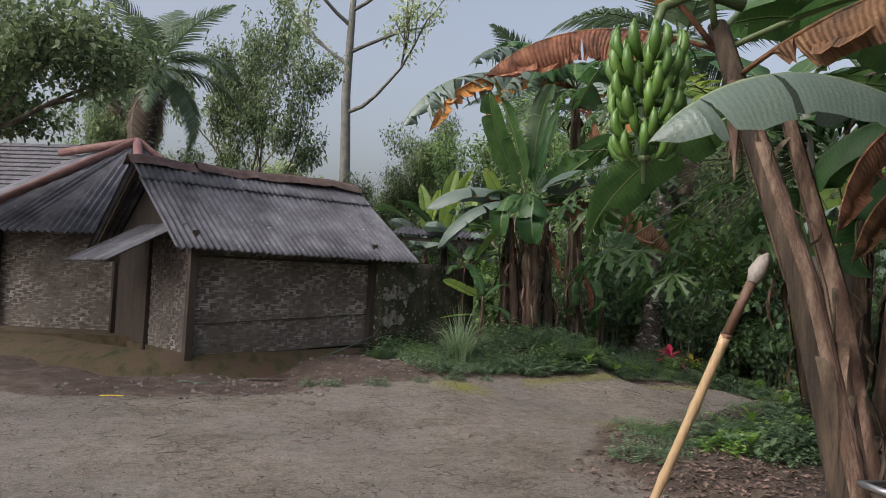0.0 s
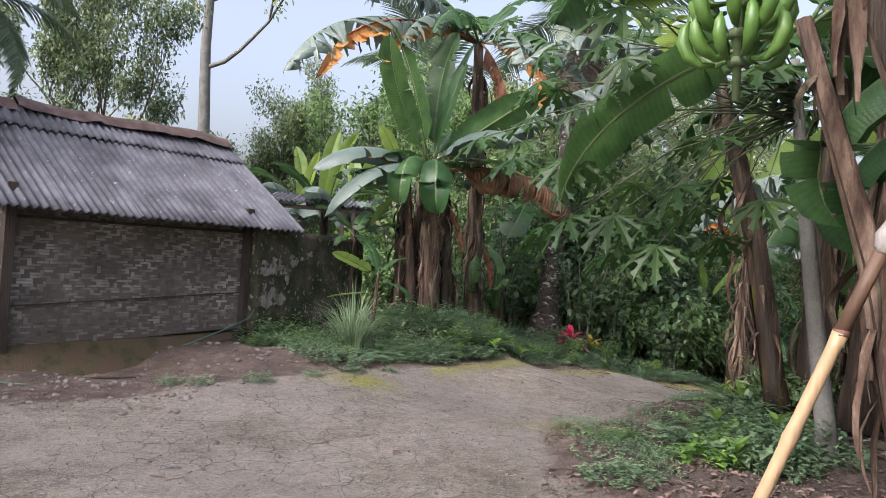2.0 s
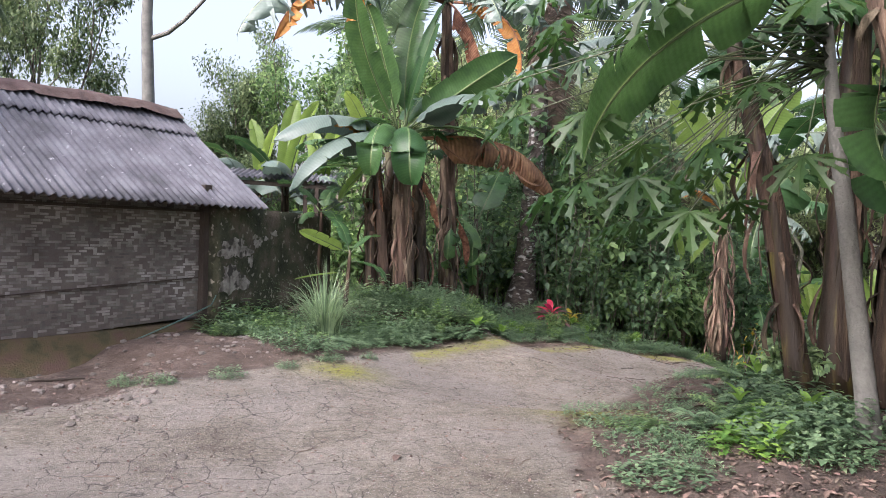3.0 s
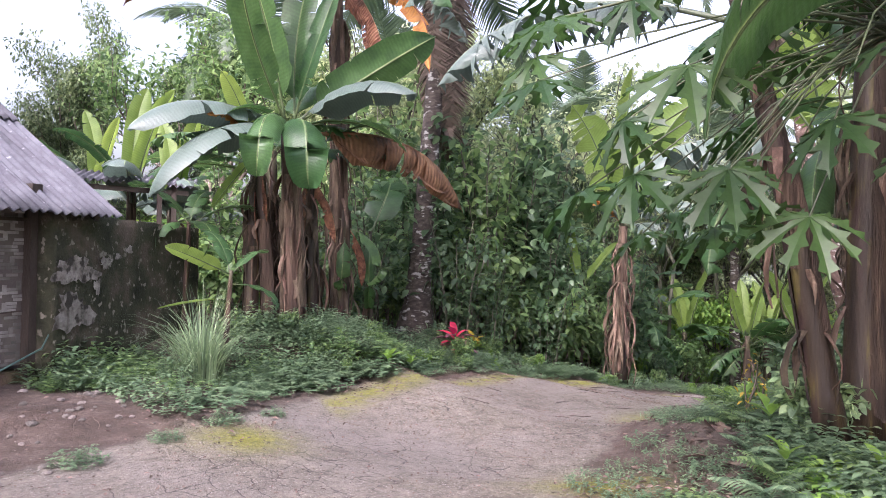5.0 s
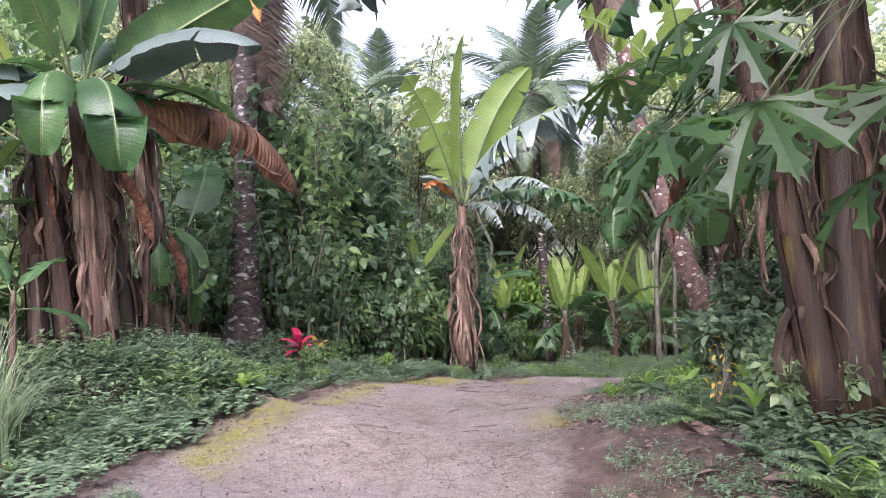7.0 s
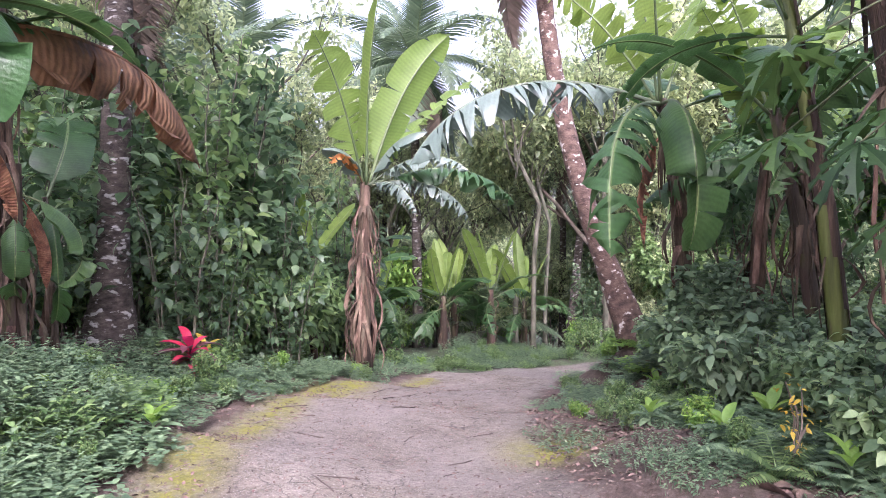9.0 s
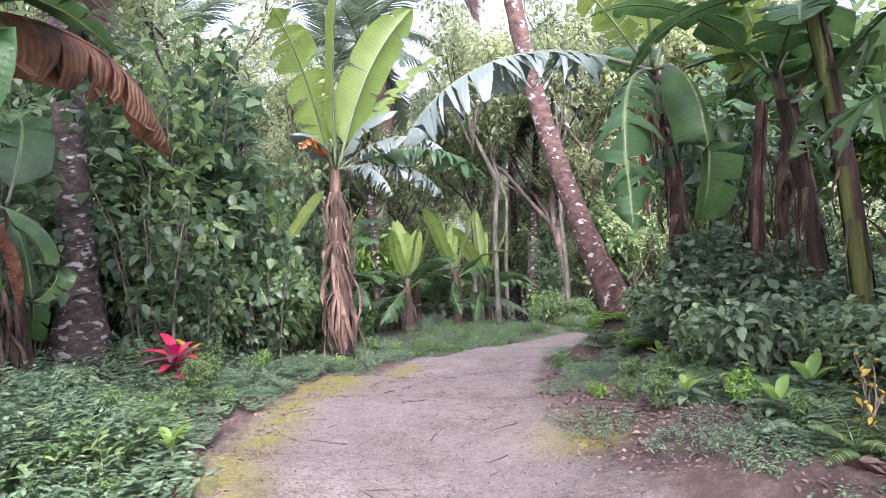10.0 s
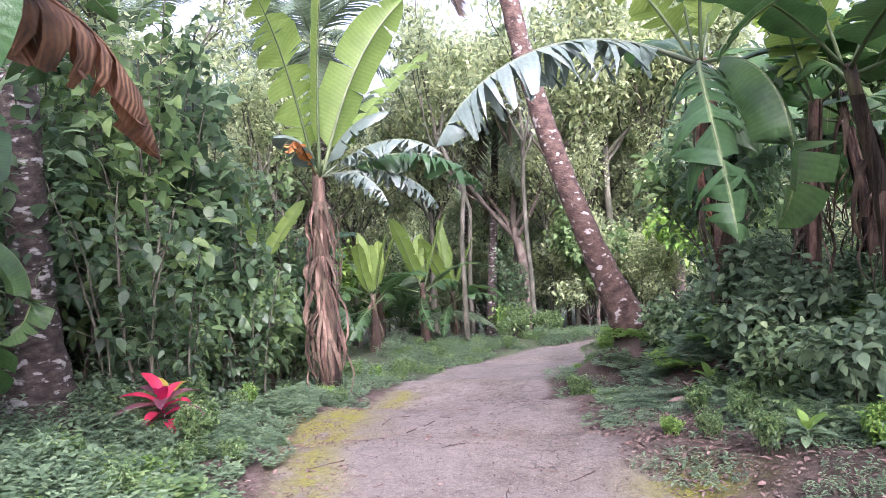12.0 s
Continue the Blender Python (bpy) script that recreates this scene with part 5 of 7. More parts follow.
for x, y, top, s in ((-0.3, 17.2, 3.2, 20), (0.3, 17.9, 3.0, 21), (-0.9, 18.5, 3.3, 24)):
    banana_at(x, y, 0.4, top - 0.8, r=0.09, label="banana plant behind the shed with upright leaves coloured lit", seed=s, husks=4, leaves=crown(8, 1.7, random.Random(s), ["spear", "green", "grey", "torn"], 15, 85))

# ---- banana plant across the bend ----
banana_at(8.15, 16.2, -0.85, 2.05, r=0.125, lean=(0.0, -0.1), mat=STEM_DRY, label="banana plant with shaggy dry stem and upright leaves coloured lit", husks=95, loose=1.25, seed=31, leaves=[
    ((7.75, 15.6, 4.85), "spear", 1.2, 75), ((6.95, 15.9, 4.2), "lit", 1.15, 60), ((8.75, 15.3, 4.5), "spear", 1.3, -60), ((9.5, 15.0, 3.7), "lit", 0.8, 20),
    ((8.8, 14.6, 2.2), "torn", 1.1), ((9.8, 14.4, 1.7), "torn_green", 1.1), ((9.1, 14.9, 1.5), "torn", 0.9), ((7.2, 15.9, 2.5), "grey", 0.9), ((6.95, 15.7, 2.25), "orange", 1.0), ((8.0, 15.0, 1.6), "torn", 1.0), ((8.6, 15.2, 2.8), "grey", 0.8)])
banana_at(7.75, 16.9, -0.8, 0.9, r=0.06, label="young banana plant with green leaves", seed=33, husks=6, leaves=[(-40, 75, 1.3, "spear", 1.2, 60, 0), (130, 55, 1.1, "spear", 1.3, 30, 0), (-90, 10, 1.2, "green", 1.1, 0, 0.1), (-130, -20, 1.2, "hang", 1.2, 0, 0.1), (-30, 25, 1.1, "green", 1, 0, 0.1)])
for k, (x, y, top) in enumerate(((14.7, 19.7, -0.2), (15.7, 18.9, -0.3), (13.9, 21.2, -0.1), (16.2, 20.5, 0.0), (17.5, 19.0, 0.2))):
    banana(x, y, 1.5 + 0.2 * (k % 2), r=0.1, seed=40 + k, husks=8, label="bright green banana plant beyond the bend", leaves=crown(9, 2.0, random.Random(40 + k), ["spear", "spear", "green", "torn_green"], -5, 82))
for k, (x, y) in enumerate(((6.6, 17.6), (9.6, 18.2), (10.8, 19.2), (7.0, 19.0), (12.2, 20.5))):
    banana(x, y, 1.8, r=0.08, seed=60 + k, husks=8, label="banana plant in the undergrowth", leaves=crown(7, 1.8, random.Random(60 + k), ["green", "green", "torn_green"], -20, 75))

# ---- banana clump on the bank to the right of the bend ----
rngb = random.Random(5)
BANK = "banana plant with dark stem and broad leaves on the bank"
banana_at(8.15, 11.05, 0.25, 2.75, r=0.1, lean=(-0.6, 0.1), curve=0.1, mat=STEM_DRY, label=BANK, husks=26, seed=71, leaves=[
    ((5.41, 12.71, 2.05), "torn", 1.0), ((5.3, 10.9, 1.22), "torn_green", 0.9), ((6.75, 10.61, 1.23), "hang", 0.7), (-20, 60, 2.0, "lit", 1.2, 40, 0), (100, 62, 2.1, "lit", 1.2, -30, 0),
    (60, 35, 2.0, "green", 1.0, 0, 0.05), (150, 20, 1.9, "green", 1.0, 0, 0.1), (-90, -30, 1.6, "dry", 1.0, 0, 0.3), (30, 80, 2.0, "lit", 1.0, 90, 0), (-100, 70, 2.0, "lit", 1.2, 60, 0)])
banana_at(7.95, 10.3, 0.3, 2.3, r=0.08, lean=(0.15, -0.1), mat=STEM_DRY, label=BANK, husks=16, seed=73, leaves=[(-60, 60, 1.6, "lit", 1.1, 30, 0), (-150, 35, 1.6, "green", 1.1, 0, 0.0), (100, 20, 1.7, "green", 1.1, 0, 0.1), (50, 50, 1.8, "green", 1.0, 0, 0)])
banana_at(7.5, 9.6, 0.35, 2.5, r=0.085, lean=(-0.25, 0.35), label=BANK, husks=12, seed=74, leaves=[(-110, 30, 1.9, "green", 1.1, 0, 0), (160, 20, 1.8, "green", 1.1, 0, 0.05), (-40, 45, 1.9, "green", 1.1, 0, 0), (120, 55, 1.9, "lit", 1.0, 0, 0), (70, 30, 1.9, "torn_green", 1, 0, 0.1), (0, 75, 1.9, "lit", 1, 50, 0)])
banana_at(8.3, 9.7, 0.4, 2.4, r=0.07, lean=(0.35, 0.3), mat=STEM_DRY, label=BANK, husks=16, seed=75, leaves=crown(7, 1.9, rngb, ["lit", "green", "green", "torn_green"], -10, 70))
banana_at(9.6, 10.3, 0.3, 2.3, r=0.08, lean=(0.2, -0.1), mat=STEM_DRY, label=BANK, husks=12, seed=76, leaves=crown(7, 1.9, rngb, ["lit", "green", "torn_green"], -10, 75))
banana_at(9.2, 8.6, 0.4, 2.6, r=0.09, lean=(0.1, 0.1), mat=STEM_DRY, label=BANK, husks=12, seed=77, leaves=crown(8, 2.0, rngb, ["lit", "green", "torn_green"], -10, 75))
banana_at(6.33, 9.15, 0.0, 3.2, r=0.08, lean=(-0.28, 0.42), mat=STEM_FRESH, label="banana plant with a smooth yellow-green stem on the bank", husks=5, seed=78, leaves=crown(7, 1.8, rngb, ["green", "lit", "green"], 0, 75))

# ---- thick clump close on the right ----
NEARC = "thick old banana plant with streaked stem and brown peeling sheaths"
banana_at(4.34, 8.38, 0.05, 3.4, r=0.1, lean=(-0.55, 0.4), curve=0.0, mat=STEM_YELLOW, label=NEARC, husks=30, seed=81, leaves=[(-80, 30, 2.0, "torn", 1.1, 0, 0.1), (-20, 40, 2.0, "green", 1.1, 0, 0), (60, 40, 2.2, "green", 1.1, 0, 0), (-50, 20, 2.4, "torn", 1, 0, 0.3), (-130, 20, 1.8, "lit", 1.1, 0, 0.2), (120, 35, 2, "green", 1, 0, 0.1)])
banana_at(4.62, 8.38, 0.1, 3.9, r=0.145, lean=(0.3, 0.15), mat=STEM_YELLOW, label=NEARC, husks=34, seed=82, leaves=crown(8, 2.2, random.Random(2), ["green", "green", "torn_green"], 5, 70))
banana_at(4.85, 8.1, 0.1, 3.7, r=0.14, lean=(0.35, -0.1), mat=STEM_DRY, label=NEARC, husks=34, seed=83, leaves=crown(6, 2.2, random.Random(3), ["green", "torn_green"], 5, 60))
banana_at(5.5, 8.5, 0.2, 3.2, r=0.12, lean=(0.2, 0.2), mat=STEM_DRY, label=NEARC, husks=16, seed=84, leaves=crown(4, 2.0, random.Random(4), ["green", "torn_green"], -20, 60))
banana_at(5.0, 7.2, 0.2, 3.2, r=0.13, lean=(0.2, 0.2), mat=STEM_DRY, label=NEARC, husks=16, seed=85, leaves=crown(4, 2.0, random.Random(6), ["green", "torn_green"], 5, 60))

for k, (x, y, top) in enumerate(((4.5, 4.5, 2.7), (4.2, 5.6, 2.9), (5.6, 5.7, 3.0), (5.3, 3.6, 2.8), (4.9, 6.4, 2.8))):
    banana_at(x, y, 0.0, top, r=0.1, mat=STEM_DRY, label="dark banana plant crowded beside the bamboo pole", husks=14, seed=100 + k, leaves=crown(9, 2.1, random.Random(100 + k), ["green", "green", "hang", "dry"], -20, 65))

# ---- slim dry stem, fruiting plant, pole ----
banana_at(3.75, 6.0, -0.05, 3.0, r=0.08, lean=(-0.5, 0.5), mat=STEM_DRY, label="banana plant with a broad drooping leaf and hanging dead leaves", husks=20, seed=91, leaves=[
    ((2.08, 7.1, 1.7), "green", 1.0, 30), (60, 50, 1.8, "green", 1.0, 0, 0), (-20, 45, 1.8, "green", 1, 0, 0), (120, 40, 1.8, "green", 1, 0, 0)])
fruiting = banana_at(2.86, 4.17, 0.0, 2.95, r=0.085, lean=(-0.55, 0.72), mat=STEM_DRY, label="fruiting banana plant leaning over with a heavy bunch of green fruit", husks=12, loose=0.8, seed=92, leaves=[
    (40, 40, 2.2, "green", 1.1, 0, 0), (100, 25, 2.2, "green", 1.1, 0, 0.1), (-20, 30, 2.0, "torn_green", 1.1, 0, 0.1), (-100, 50, 2.0, "orange", 1.1, 0, 0.1), (-60, 25, 1.6, "dry", 1.0, 0, 0.1), (150, 20, 1.8, "dry", 1.0, 0, 0.3), (-150, 60, 1.9, "green", 1.1, 0, 0)])
arch_from, arch_to = Vector((3.0, 3.94, 2.18)) - Vector((2.86, 4.17, 0)), Vector((1.74, 3.39, 1.92)) - Vector((2.86, 4.17, 0))
add_leaf(fruiting, arch_from, *aimed(arch_from, arch_to, "grey"), 0.75, "grey", 1, -10, "broad blue-green leaf with a dry edge")


def bunch():
    p = thing("banana_bunch", (1.88, 4.68, 2.68), "heavy bunch of green bananas in tiers on a thick stalk", "fruit")
    st = Build()
    st.tube([(0.55, 0.12, 0.35), (0.3, 0.08, 0.42), (0.08, 0.02, 0.3), (0, 0, 0.05), (0, 0, -0.7)], [0.04, 0.035, 0.03, 0.025, 0.015], 8, 0)
    put("stalk", st, PETIOLE, p)
    f = Build()
    f.tube([(0, 0, 0), (0.05, 0, -0.005), (0.1, 0, 0.03), (0.125, 0, 0.08), (0.125, 0, 0.13), (0.118, 0, 0.15), (0.115, 0, 0.165)], [0.008, 0.014, 0.026, 0.028, 0.021, 0.01, 0.006], 7, 0)
    fm = f.mesh("banana_fruit", [FRUIT])
    rng = random.Random(11)
    for tier in range(6):
        z = -0.02 - tier * 0.105
        hand = Build()
        hand.tube([(0, 0, z), (0.0, 0, z - 0.03)], 0.035, 8, 0)
        h = put("hand", hand, PETIOLE, p, "tier of green bananas")
        n = 12 - tier // 2
        for k in range(n):
            a = k * 6.283 / n * 1.0 + tier * 0.4
            m = Matrix.Translation((0, 0, z)) @ Matrix.Rotation(a, 4, "Z") @ Matrix.Translation((0.045 + 0.03 * (k % 2), 0, -0.02 * (k % 2))) @ Matrix.Rotation(near(rng, 0.15), 4, "Y") @ Matrix.Scale((1.25 - 0.05 * tier) * rng.uniform(0.82, 0.98), 4)
            put("banana", fm, None, h, at=m)
    return p


bunch()


def pole():
    p = thing("bamboo_pole", (1.93, 4.93, 0), "pale yellow bamboo prop pole with a dark upper end", "pole")
    a, b, c = Vector((0, 0, -0.05)), Vector((0.42, -0.2, 1.16)), Vector((0.56, -0.25, 1.52))
    s, pts, rad = Build(), [], []
    for i in range(25):
        t = i / 24
        pts.append(a.lerp(b, t))
        rad.append(0.026 * (1.18 if i % 8 == 0 else 1.0))
    s.tube(pts, rad, 12, 0)
    put("cane", s, BAMBOO, p)
    d = Build()
    d.tube([b, b.lerp(c, 0.5), c], [0.027, 0.026, 0.028], 12, 0)
    put("dark_end", d, BAMBOO_DARK, p, "dark brown upper end")
    k = Build()
    k.tube([b - Vector((0, 0, 0.01)), b + Vector((0.004, 0, 0.012))], 0.031, 12, 0)
    put("band", k, BAMBOO_DARK, p)
    w = Build()
    w.tube([c - Vector((0.02, 0, 0.06)), c + Vector((0.0, 0, 0.0)), c + Vector((0.04, 0, 0.07)), c + Vector((0.06, 0, 0.1))], [0.03, 0.045, 0.035, 0.008], 7, 0, ridge=0.2)
    put("cloth_wrap", w, CLOTH, p, "pale rag at the tip")


pole()

def motorbike():
    p = thing("motorbike", Matrix.Translation((3.05, 3.5, 0.0)) @ Matrix.Rotation(radians(35), 4, "Z"), "parked black motorbike with a red tail and chrome rail", "motorbike")
    for x in (-0.62, 0.62):
        w = Build()
        n = 24
        ring = [(x + 0.27 * math.cos(6.2832 * k / n), 0, 0.29 + 0.27 * math.sin(6.2832 * k / n)) for k in range(n + 1)]
        w.tube(ring, 0.035, 8, 0)
        wheel = put("wheel", w, BLACK, p)
        h = Build()
        h.tube([(x, -0.04, 0.29), (x, 0.04, 0.29)], 0.05, 10, 0)
        for k in range(5):
            a = 6.2832 * k / 5
            h.tube([(x, 0, 0.29), (x + 0.24 * math.cos(a), 0, 0.29 + 0.24 * math.sin(a))], 0.01, 5, 0)
        put("spokes", h, METAL, wheel)
    s = Build()
    s.tube([(-0.75, 0, 0.76), (-0.6, 0, 0.78), (-0.3, 0, 0.77), (0.0, 0, 0.74), (0.12, 0, 0.74)], [0.05, 0.1, 0.12, 0.11, 0.04], 12, 0)
    put("seat", s, BLACK, p, "black vinyl seat")
    t = Build()
    t.tube([(-0.85, 0, 0.66), (-0.7, 0, 0.64), (-0.3, 0, 0.58), (0.1, 0, 0.5), (0.3, 0, 0.55), (0.5, 0, 0.75)], [0.03, 0.07, 0.11, 0.12, 0.12, 0.06], 12, 0)
    put("body", t, REDPAINT, p, "red painted body")
    f = Build()
    f.tube([(0.62, 0, 0.29), (0.5, 0, 0.75), (0.44, 0, 0.95)], 0.03, 8, 0)
    f.tube([(0.42, -0.33, 0.97), (0.46, -0.15, 0.96), (0.46, 0.15, 0.96), (0.42, 0.33, 0.97)], 0.014, 8, 0)
    put("handlebar", f, METAL, p, "steel fork and handlebar")
    r = Build()
    r.tube([(-0.5, -0.11, 0.76), (-0.85, -0.09, 0.8), (-0.88, 0, 0.8), (-0.85, 0.09, 0.8), (-0.5, 0.11, 0.76)], 0.011, 8, 0)
    put("grab_rail", r, METAL, p, "chrome grab rail")
    e = Build()
    e.tube([(-0.6, -0.12, 0.3), (-0.2, -0.12, 0.24), (0.1, -0.08, 0.28)], [0.045, 0.035, 0.02], 10, 0)
    put("exhaust", e, METAL, p)
    return p


motorbike()

# ---- papaya ----
PAPAYA = [papaya_leaf_mesh(k, 0.28) for k in range(3)]
papaya = thing("papaya_tree", (3.85, 7.1, 0.0), "slender pale papaya tree with long stalks and deeply lobed leaves", "papaya tree")
tp = Build()
trunk_line = [(0.2, 0.2, -0.1), (0.22, 0.24, 0.25), (0.15, 0.28, 0.9), (0.1, 0.35, 1.6), (0.08, 0.45, 2.2), (0.02, 0.5, 3.1)]
tp.tube(trunk_line, [0.11, 0.075, 0.065, 0.06, 0.05, 0.035], 10, 0, ridge=0.03)
put("trunk", tp, PALE_BARK, papaya, "pale ringed trunk with a yellowish foot")
PAPAYA_ENDS = [(1.6, 6.6, 2.5), (1.9, 7.0, 2.1), (2.1, 7.6, 1.75), (2.4, 7.4, 1.5), (2.5, 8.1, 2.2), (2.9, 8.6, 1.8), (3.1, 8.9, 2.2), (3.3, 8.5, 1.55), (2.2, 6.8, 2.75), (1.9, 8.1, 2.6), (2.6, 7.9, 2.9), (3.6, 8.6, 2.0),
               (3.75, 8.45, 1.7), (3.5, 9.0, 1.9), (1.3, 7.0, 2.2), (3.9, 8.9, 2.3), (3.0, 7.9, 1.9), (1.7, 7.8, 2.2), (3.3, 8.1, 2.5), (2.2, 8.5, 2.95), (3.9, 8.3, 2.7), (2.0, 6.3, 2.9), (4.0, 8.0, 3.0), (2.9, 6.9, 2.3), (3.0, 6.5, 2.7), (3.3, 7.0, 1.9),
               (2.6, 8.2, 1.5), (2.95, 8.3, 1.62), (2.8, 7.85, 1.75), (1.91, 7.84, 3.08), (2.11, 7.64, 2.61), (1.67, 8.25, 3.44), (2.27, 7.42, 3.07), (2.45, 7.22, 2.41), (2.08, 7.66, 2.01), (2.33, 7.24, 1.75), (1.82, 8.07, 2.39), (2.56, 7.19, 3.23), (2.23, 7.61, 3.45), (2.69, 7.01, 1.96), (2.57, 7.03, 1.54), (1.99, 7.87, 1.69)]
for k, e in enumerate(PAPAYA_ENDS):
    end = Vector(e) - Vector((3.85, 7.1, 0.0))
    start = Vector((0.05, 0.48, 2.6 + 0.4 * (k % 5) / 5))
    mid = start.lerp(end, 0.5) + Vector((0, 0, 0.15))
    st = Build()
    st.tube([start, mid, end], [0.009, 0.0055, 0.004], 6, 0)
    stalk = put("leaf_stalk", st, PAPAYA_STALK, papaya)
    d = (end - start)
    az = math.atan2(-d.x, d.y)
    m = Matrix.Translation(end) @ Matrix.Rotation(az, 4, "Z") @ Matrix.Rotation(radians(-25 + near(rngb, 18)), 4, "X") @ Matrix.Rotation(near(rngb, 0.35), 4, "Y") @ Matrix.Scale(rngb.uniform(0.85, 1.2), 4)
    put("leaf", PAPAYA[k % 3], None, papaya, at=m)

# ---- palms ----
palm((4.12, 16.3, -0.1), (4.8, 16.8, 6.8), 0.18, 0.14, 16, 3.6, "coconut palm with a dark lichen-spotted ringed trunk and hanging dead fronds", dry=5, seed=3, low=-70, flare=2.4)
palm((10.2, 12.5, -0.45), (10.8, 14.45, 8.0), 0.16, 0.11, 15, 3.6, "leaning coconut palm with white lichen patches on a reddish trunk", bark=LICHEN_BARK, dry=2, seed=5, bend=(-0.3, 0.45, 0), flare=1.9)
palm((16.9, 20.3, height(16.9, 20.3) - 0.05), (16.9, 20.35, height(16.9, 20.3) + 0.5), 0.12, 0.08, 11, 2.6, "stemless young coconut palm with grey-green fronds beyond the bend", dry=1, seed=15, flare=1.2, rings=False)
FAR = "tall coconut palm rising over the trees"
for k, (x, y, h, L) in enumerate(((-8.0, 17.9, 6.5, 2.6), (-14.5, 27, 9, 3.4), (12.5, 26, 7.6, 3.4), (15.5, 29, 9.5, 3.6), (19.5, 27, 9.0, 3.6), (24, 30, 9, 3.6), (10, 30, 9.5, 3.6), (27, 23, 8, 3.6), (7, 25.5, 7.5, 3.6), (17, 22.5, 8.5, 3.4), (22, 20, 7.5, 3.4), (29, 29, 9, 3.6), (3, 24, 7.5, 3.4))):
    z = height(x, y)
    palm((x, y, z - 0.1), (x + 0.8 * math.sin(k * 2), y + 0.5 * math.cos(k), z + h), 0.16, 0.11, 18, L, FAR, seed=20 + k, rings=False, flare=1.3, dry=2)

# ---- trees ----
T_HUT = [tree_meshes(141, 9, 0.13, 0.35, 4, 40, 0.17, 0.5, 0.7, 0.2, leaf=LEAF_HILL), tree_meshes(142, 9, 0.13, 0.3, 4, 34, 0.17, 0.5, 0.75, 0.3, leaf=LEAF_HILL)]
T_BIG = [tree_meshes(101, 9, 0.16, 0.35, 4, 34, 0.2, 0.5, 0.7, 0.2, leaf=LEAF_HAZY), tree_meshes(102, 9, 0.18, 0.3, 4, 20, 0.22, 0.6, 0.7, 0.3, leaf=LEAF_MID), tree_meshes(103, 8, 0.14, 0.25, 4, 10, 0.24, 0.6, 0.9, 0.15, leaf=LEAF_DARK)]
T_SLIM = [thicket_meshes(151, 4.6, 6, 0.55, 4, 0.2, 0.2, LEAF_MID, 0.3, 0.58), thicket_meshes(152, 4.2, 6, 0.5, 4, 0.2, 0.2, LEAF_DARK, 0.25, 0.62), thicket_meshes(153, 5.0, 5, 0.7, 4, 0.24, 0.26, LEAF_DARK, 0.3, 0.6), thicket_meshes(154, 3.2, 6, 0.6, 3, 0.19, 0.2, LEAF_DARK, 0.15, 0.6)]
T_POLE = [tree_meshes(161, 9.5, 0.075, 0.62, 3, 16, 0.2, 0.5, 0.6, 0.3, bark=SLIM_BARK, leaf=LEAF_HAZY, bend=0.5), tree_meshes(162, 8.5, 0.1, 0.55, 3, 18, 0.18, 0.5, 0.7, 0.2, bark=SLIM_BARK, leaf=LEAF_HAZY, bend=0.3)]
T_SMALL = [tree_meshes(111, 4.2, 0.06, 0.3, 3, 13, 0.25, 0.36, 0.7, 0.3, leaf=LEAF_MID), tree_meshes(112, 4.5, 0.07, 0.3, 3, 14, 0.23, 0.38, 0.6, 0.3, leaf=LEAF_DARK), tree_meshes(113, 3.8, 0.05, 0.3, 3, 12, 0.26, 0.35, 0.8, 0.2, leaf=LEAF_BRIGHT)]


def plant_tree(x, y, kind, scale, turn, label, name="tree", wide=1.0):
    m = Matrix.Translation((x, y, height(x, y) - 0.1)) @ Matrix.Rotation(turn, 4, "Z") @ Matrix.Diagonal((scale * wide, scale * wide, scale, 1))
    return tree(m, kind, label, name)


# the thin high tree with few limbs
tall = thing("tall_thin_tree", (-6.0, 31.0, 0.3), "tall thin pale-barked tree with a sparse crown high up", "tree")
tb_, tips_ = Build(), []
tb_.tube([(0.2, 0, -0.3), (0.15, 0, 3), (0.1, 0, 6), (0.0, 0, 9), (0.1, 0, 12), (0.2, 0, 15)], [0.3, 0.24, 0.22, 0.19, 0.15, 0.1], 10, 0, ridge=0.04)
rt = random.Random(8)
for z, a, L in ((8.2, 0.0, 3.2), (10.3, 3.0, 2.6), (10.8, 0.3, 2.8), (12, 2.6, 3), (12.6, -0.2, 3.2), (14, 2.9, 2.6), (14.6, 0.4, 3), (15, 1.5, 3)):
    branching(tb_, (0.05, 0, z), (math.cos(a), near(rt, 0.3), 0.25 + 0.06 * (z - 8)), L, 0.09, 2, rt, tips_, 0.6, 0.3)
put("trunk", tb_, PALE_BARK, tall)
put("crown", leafage(tips_, rt, 9, 0.22, 0.35), LEAF_HAZY, tall, kind="stuff")

# the near tree whose twigs hang in at the huts
T_OVER = tree_meshes(121, 6.2, 0.12, 0.45, 4, 34, 0.12, 0.36, 0.95, 0.05, leaf=LEAF_HILL)
plant_tree(-6.4, 8.9, T_OVER, 1.0, 0.3, "leafy tree hanging its twigs over the hut roofs")
plant_tree(-7.8, 10.2, T_HUT[1], 0.62, 1.3, "leafy tree beside the huts")

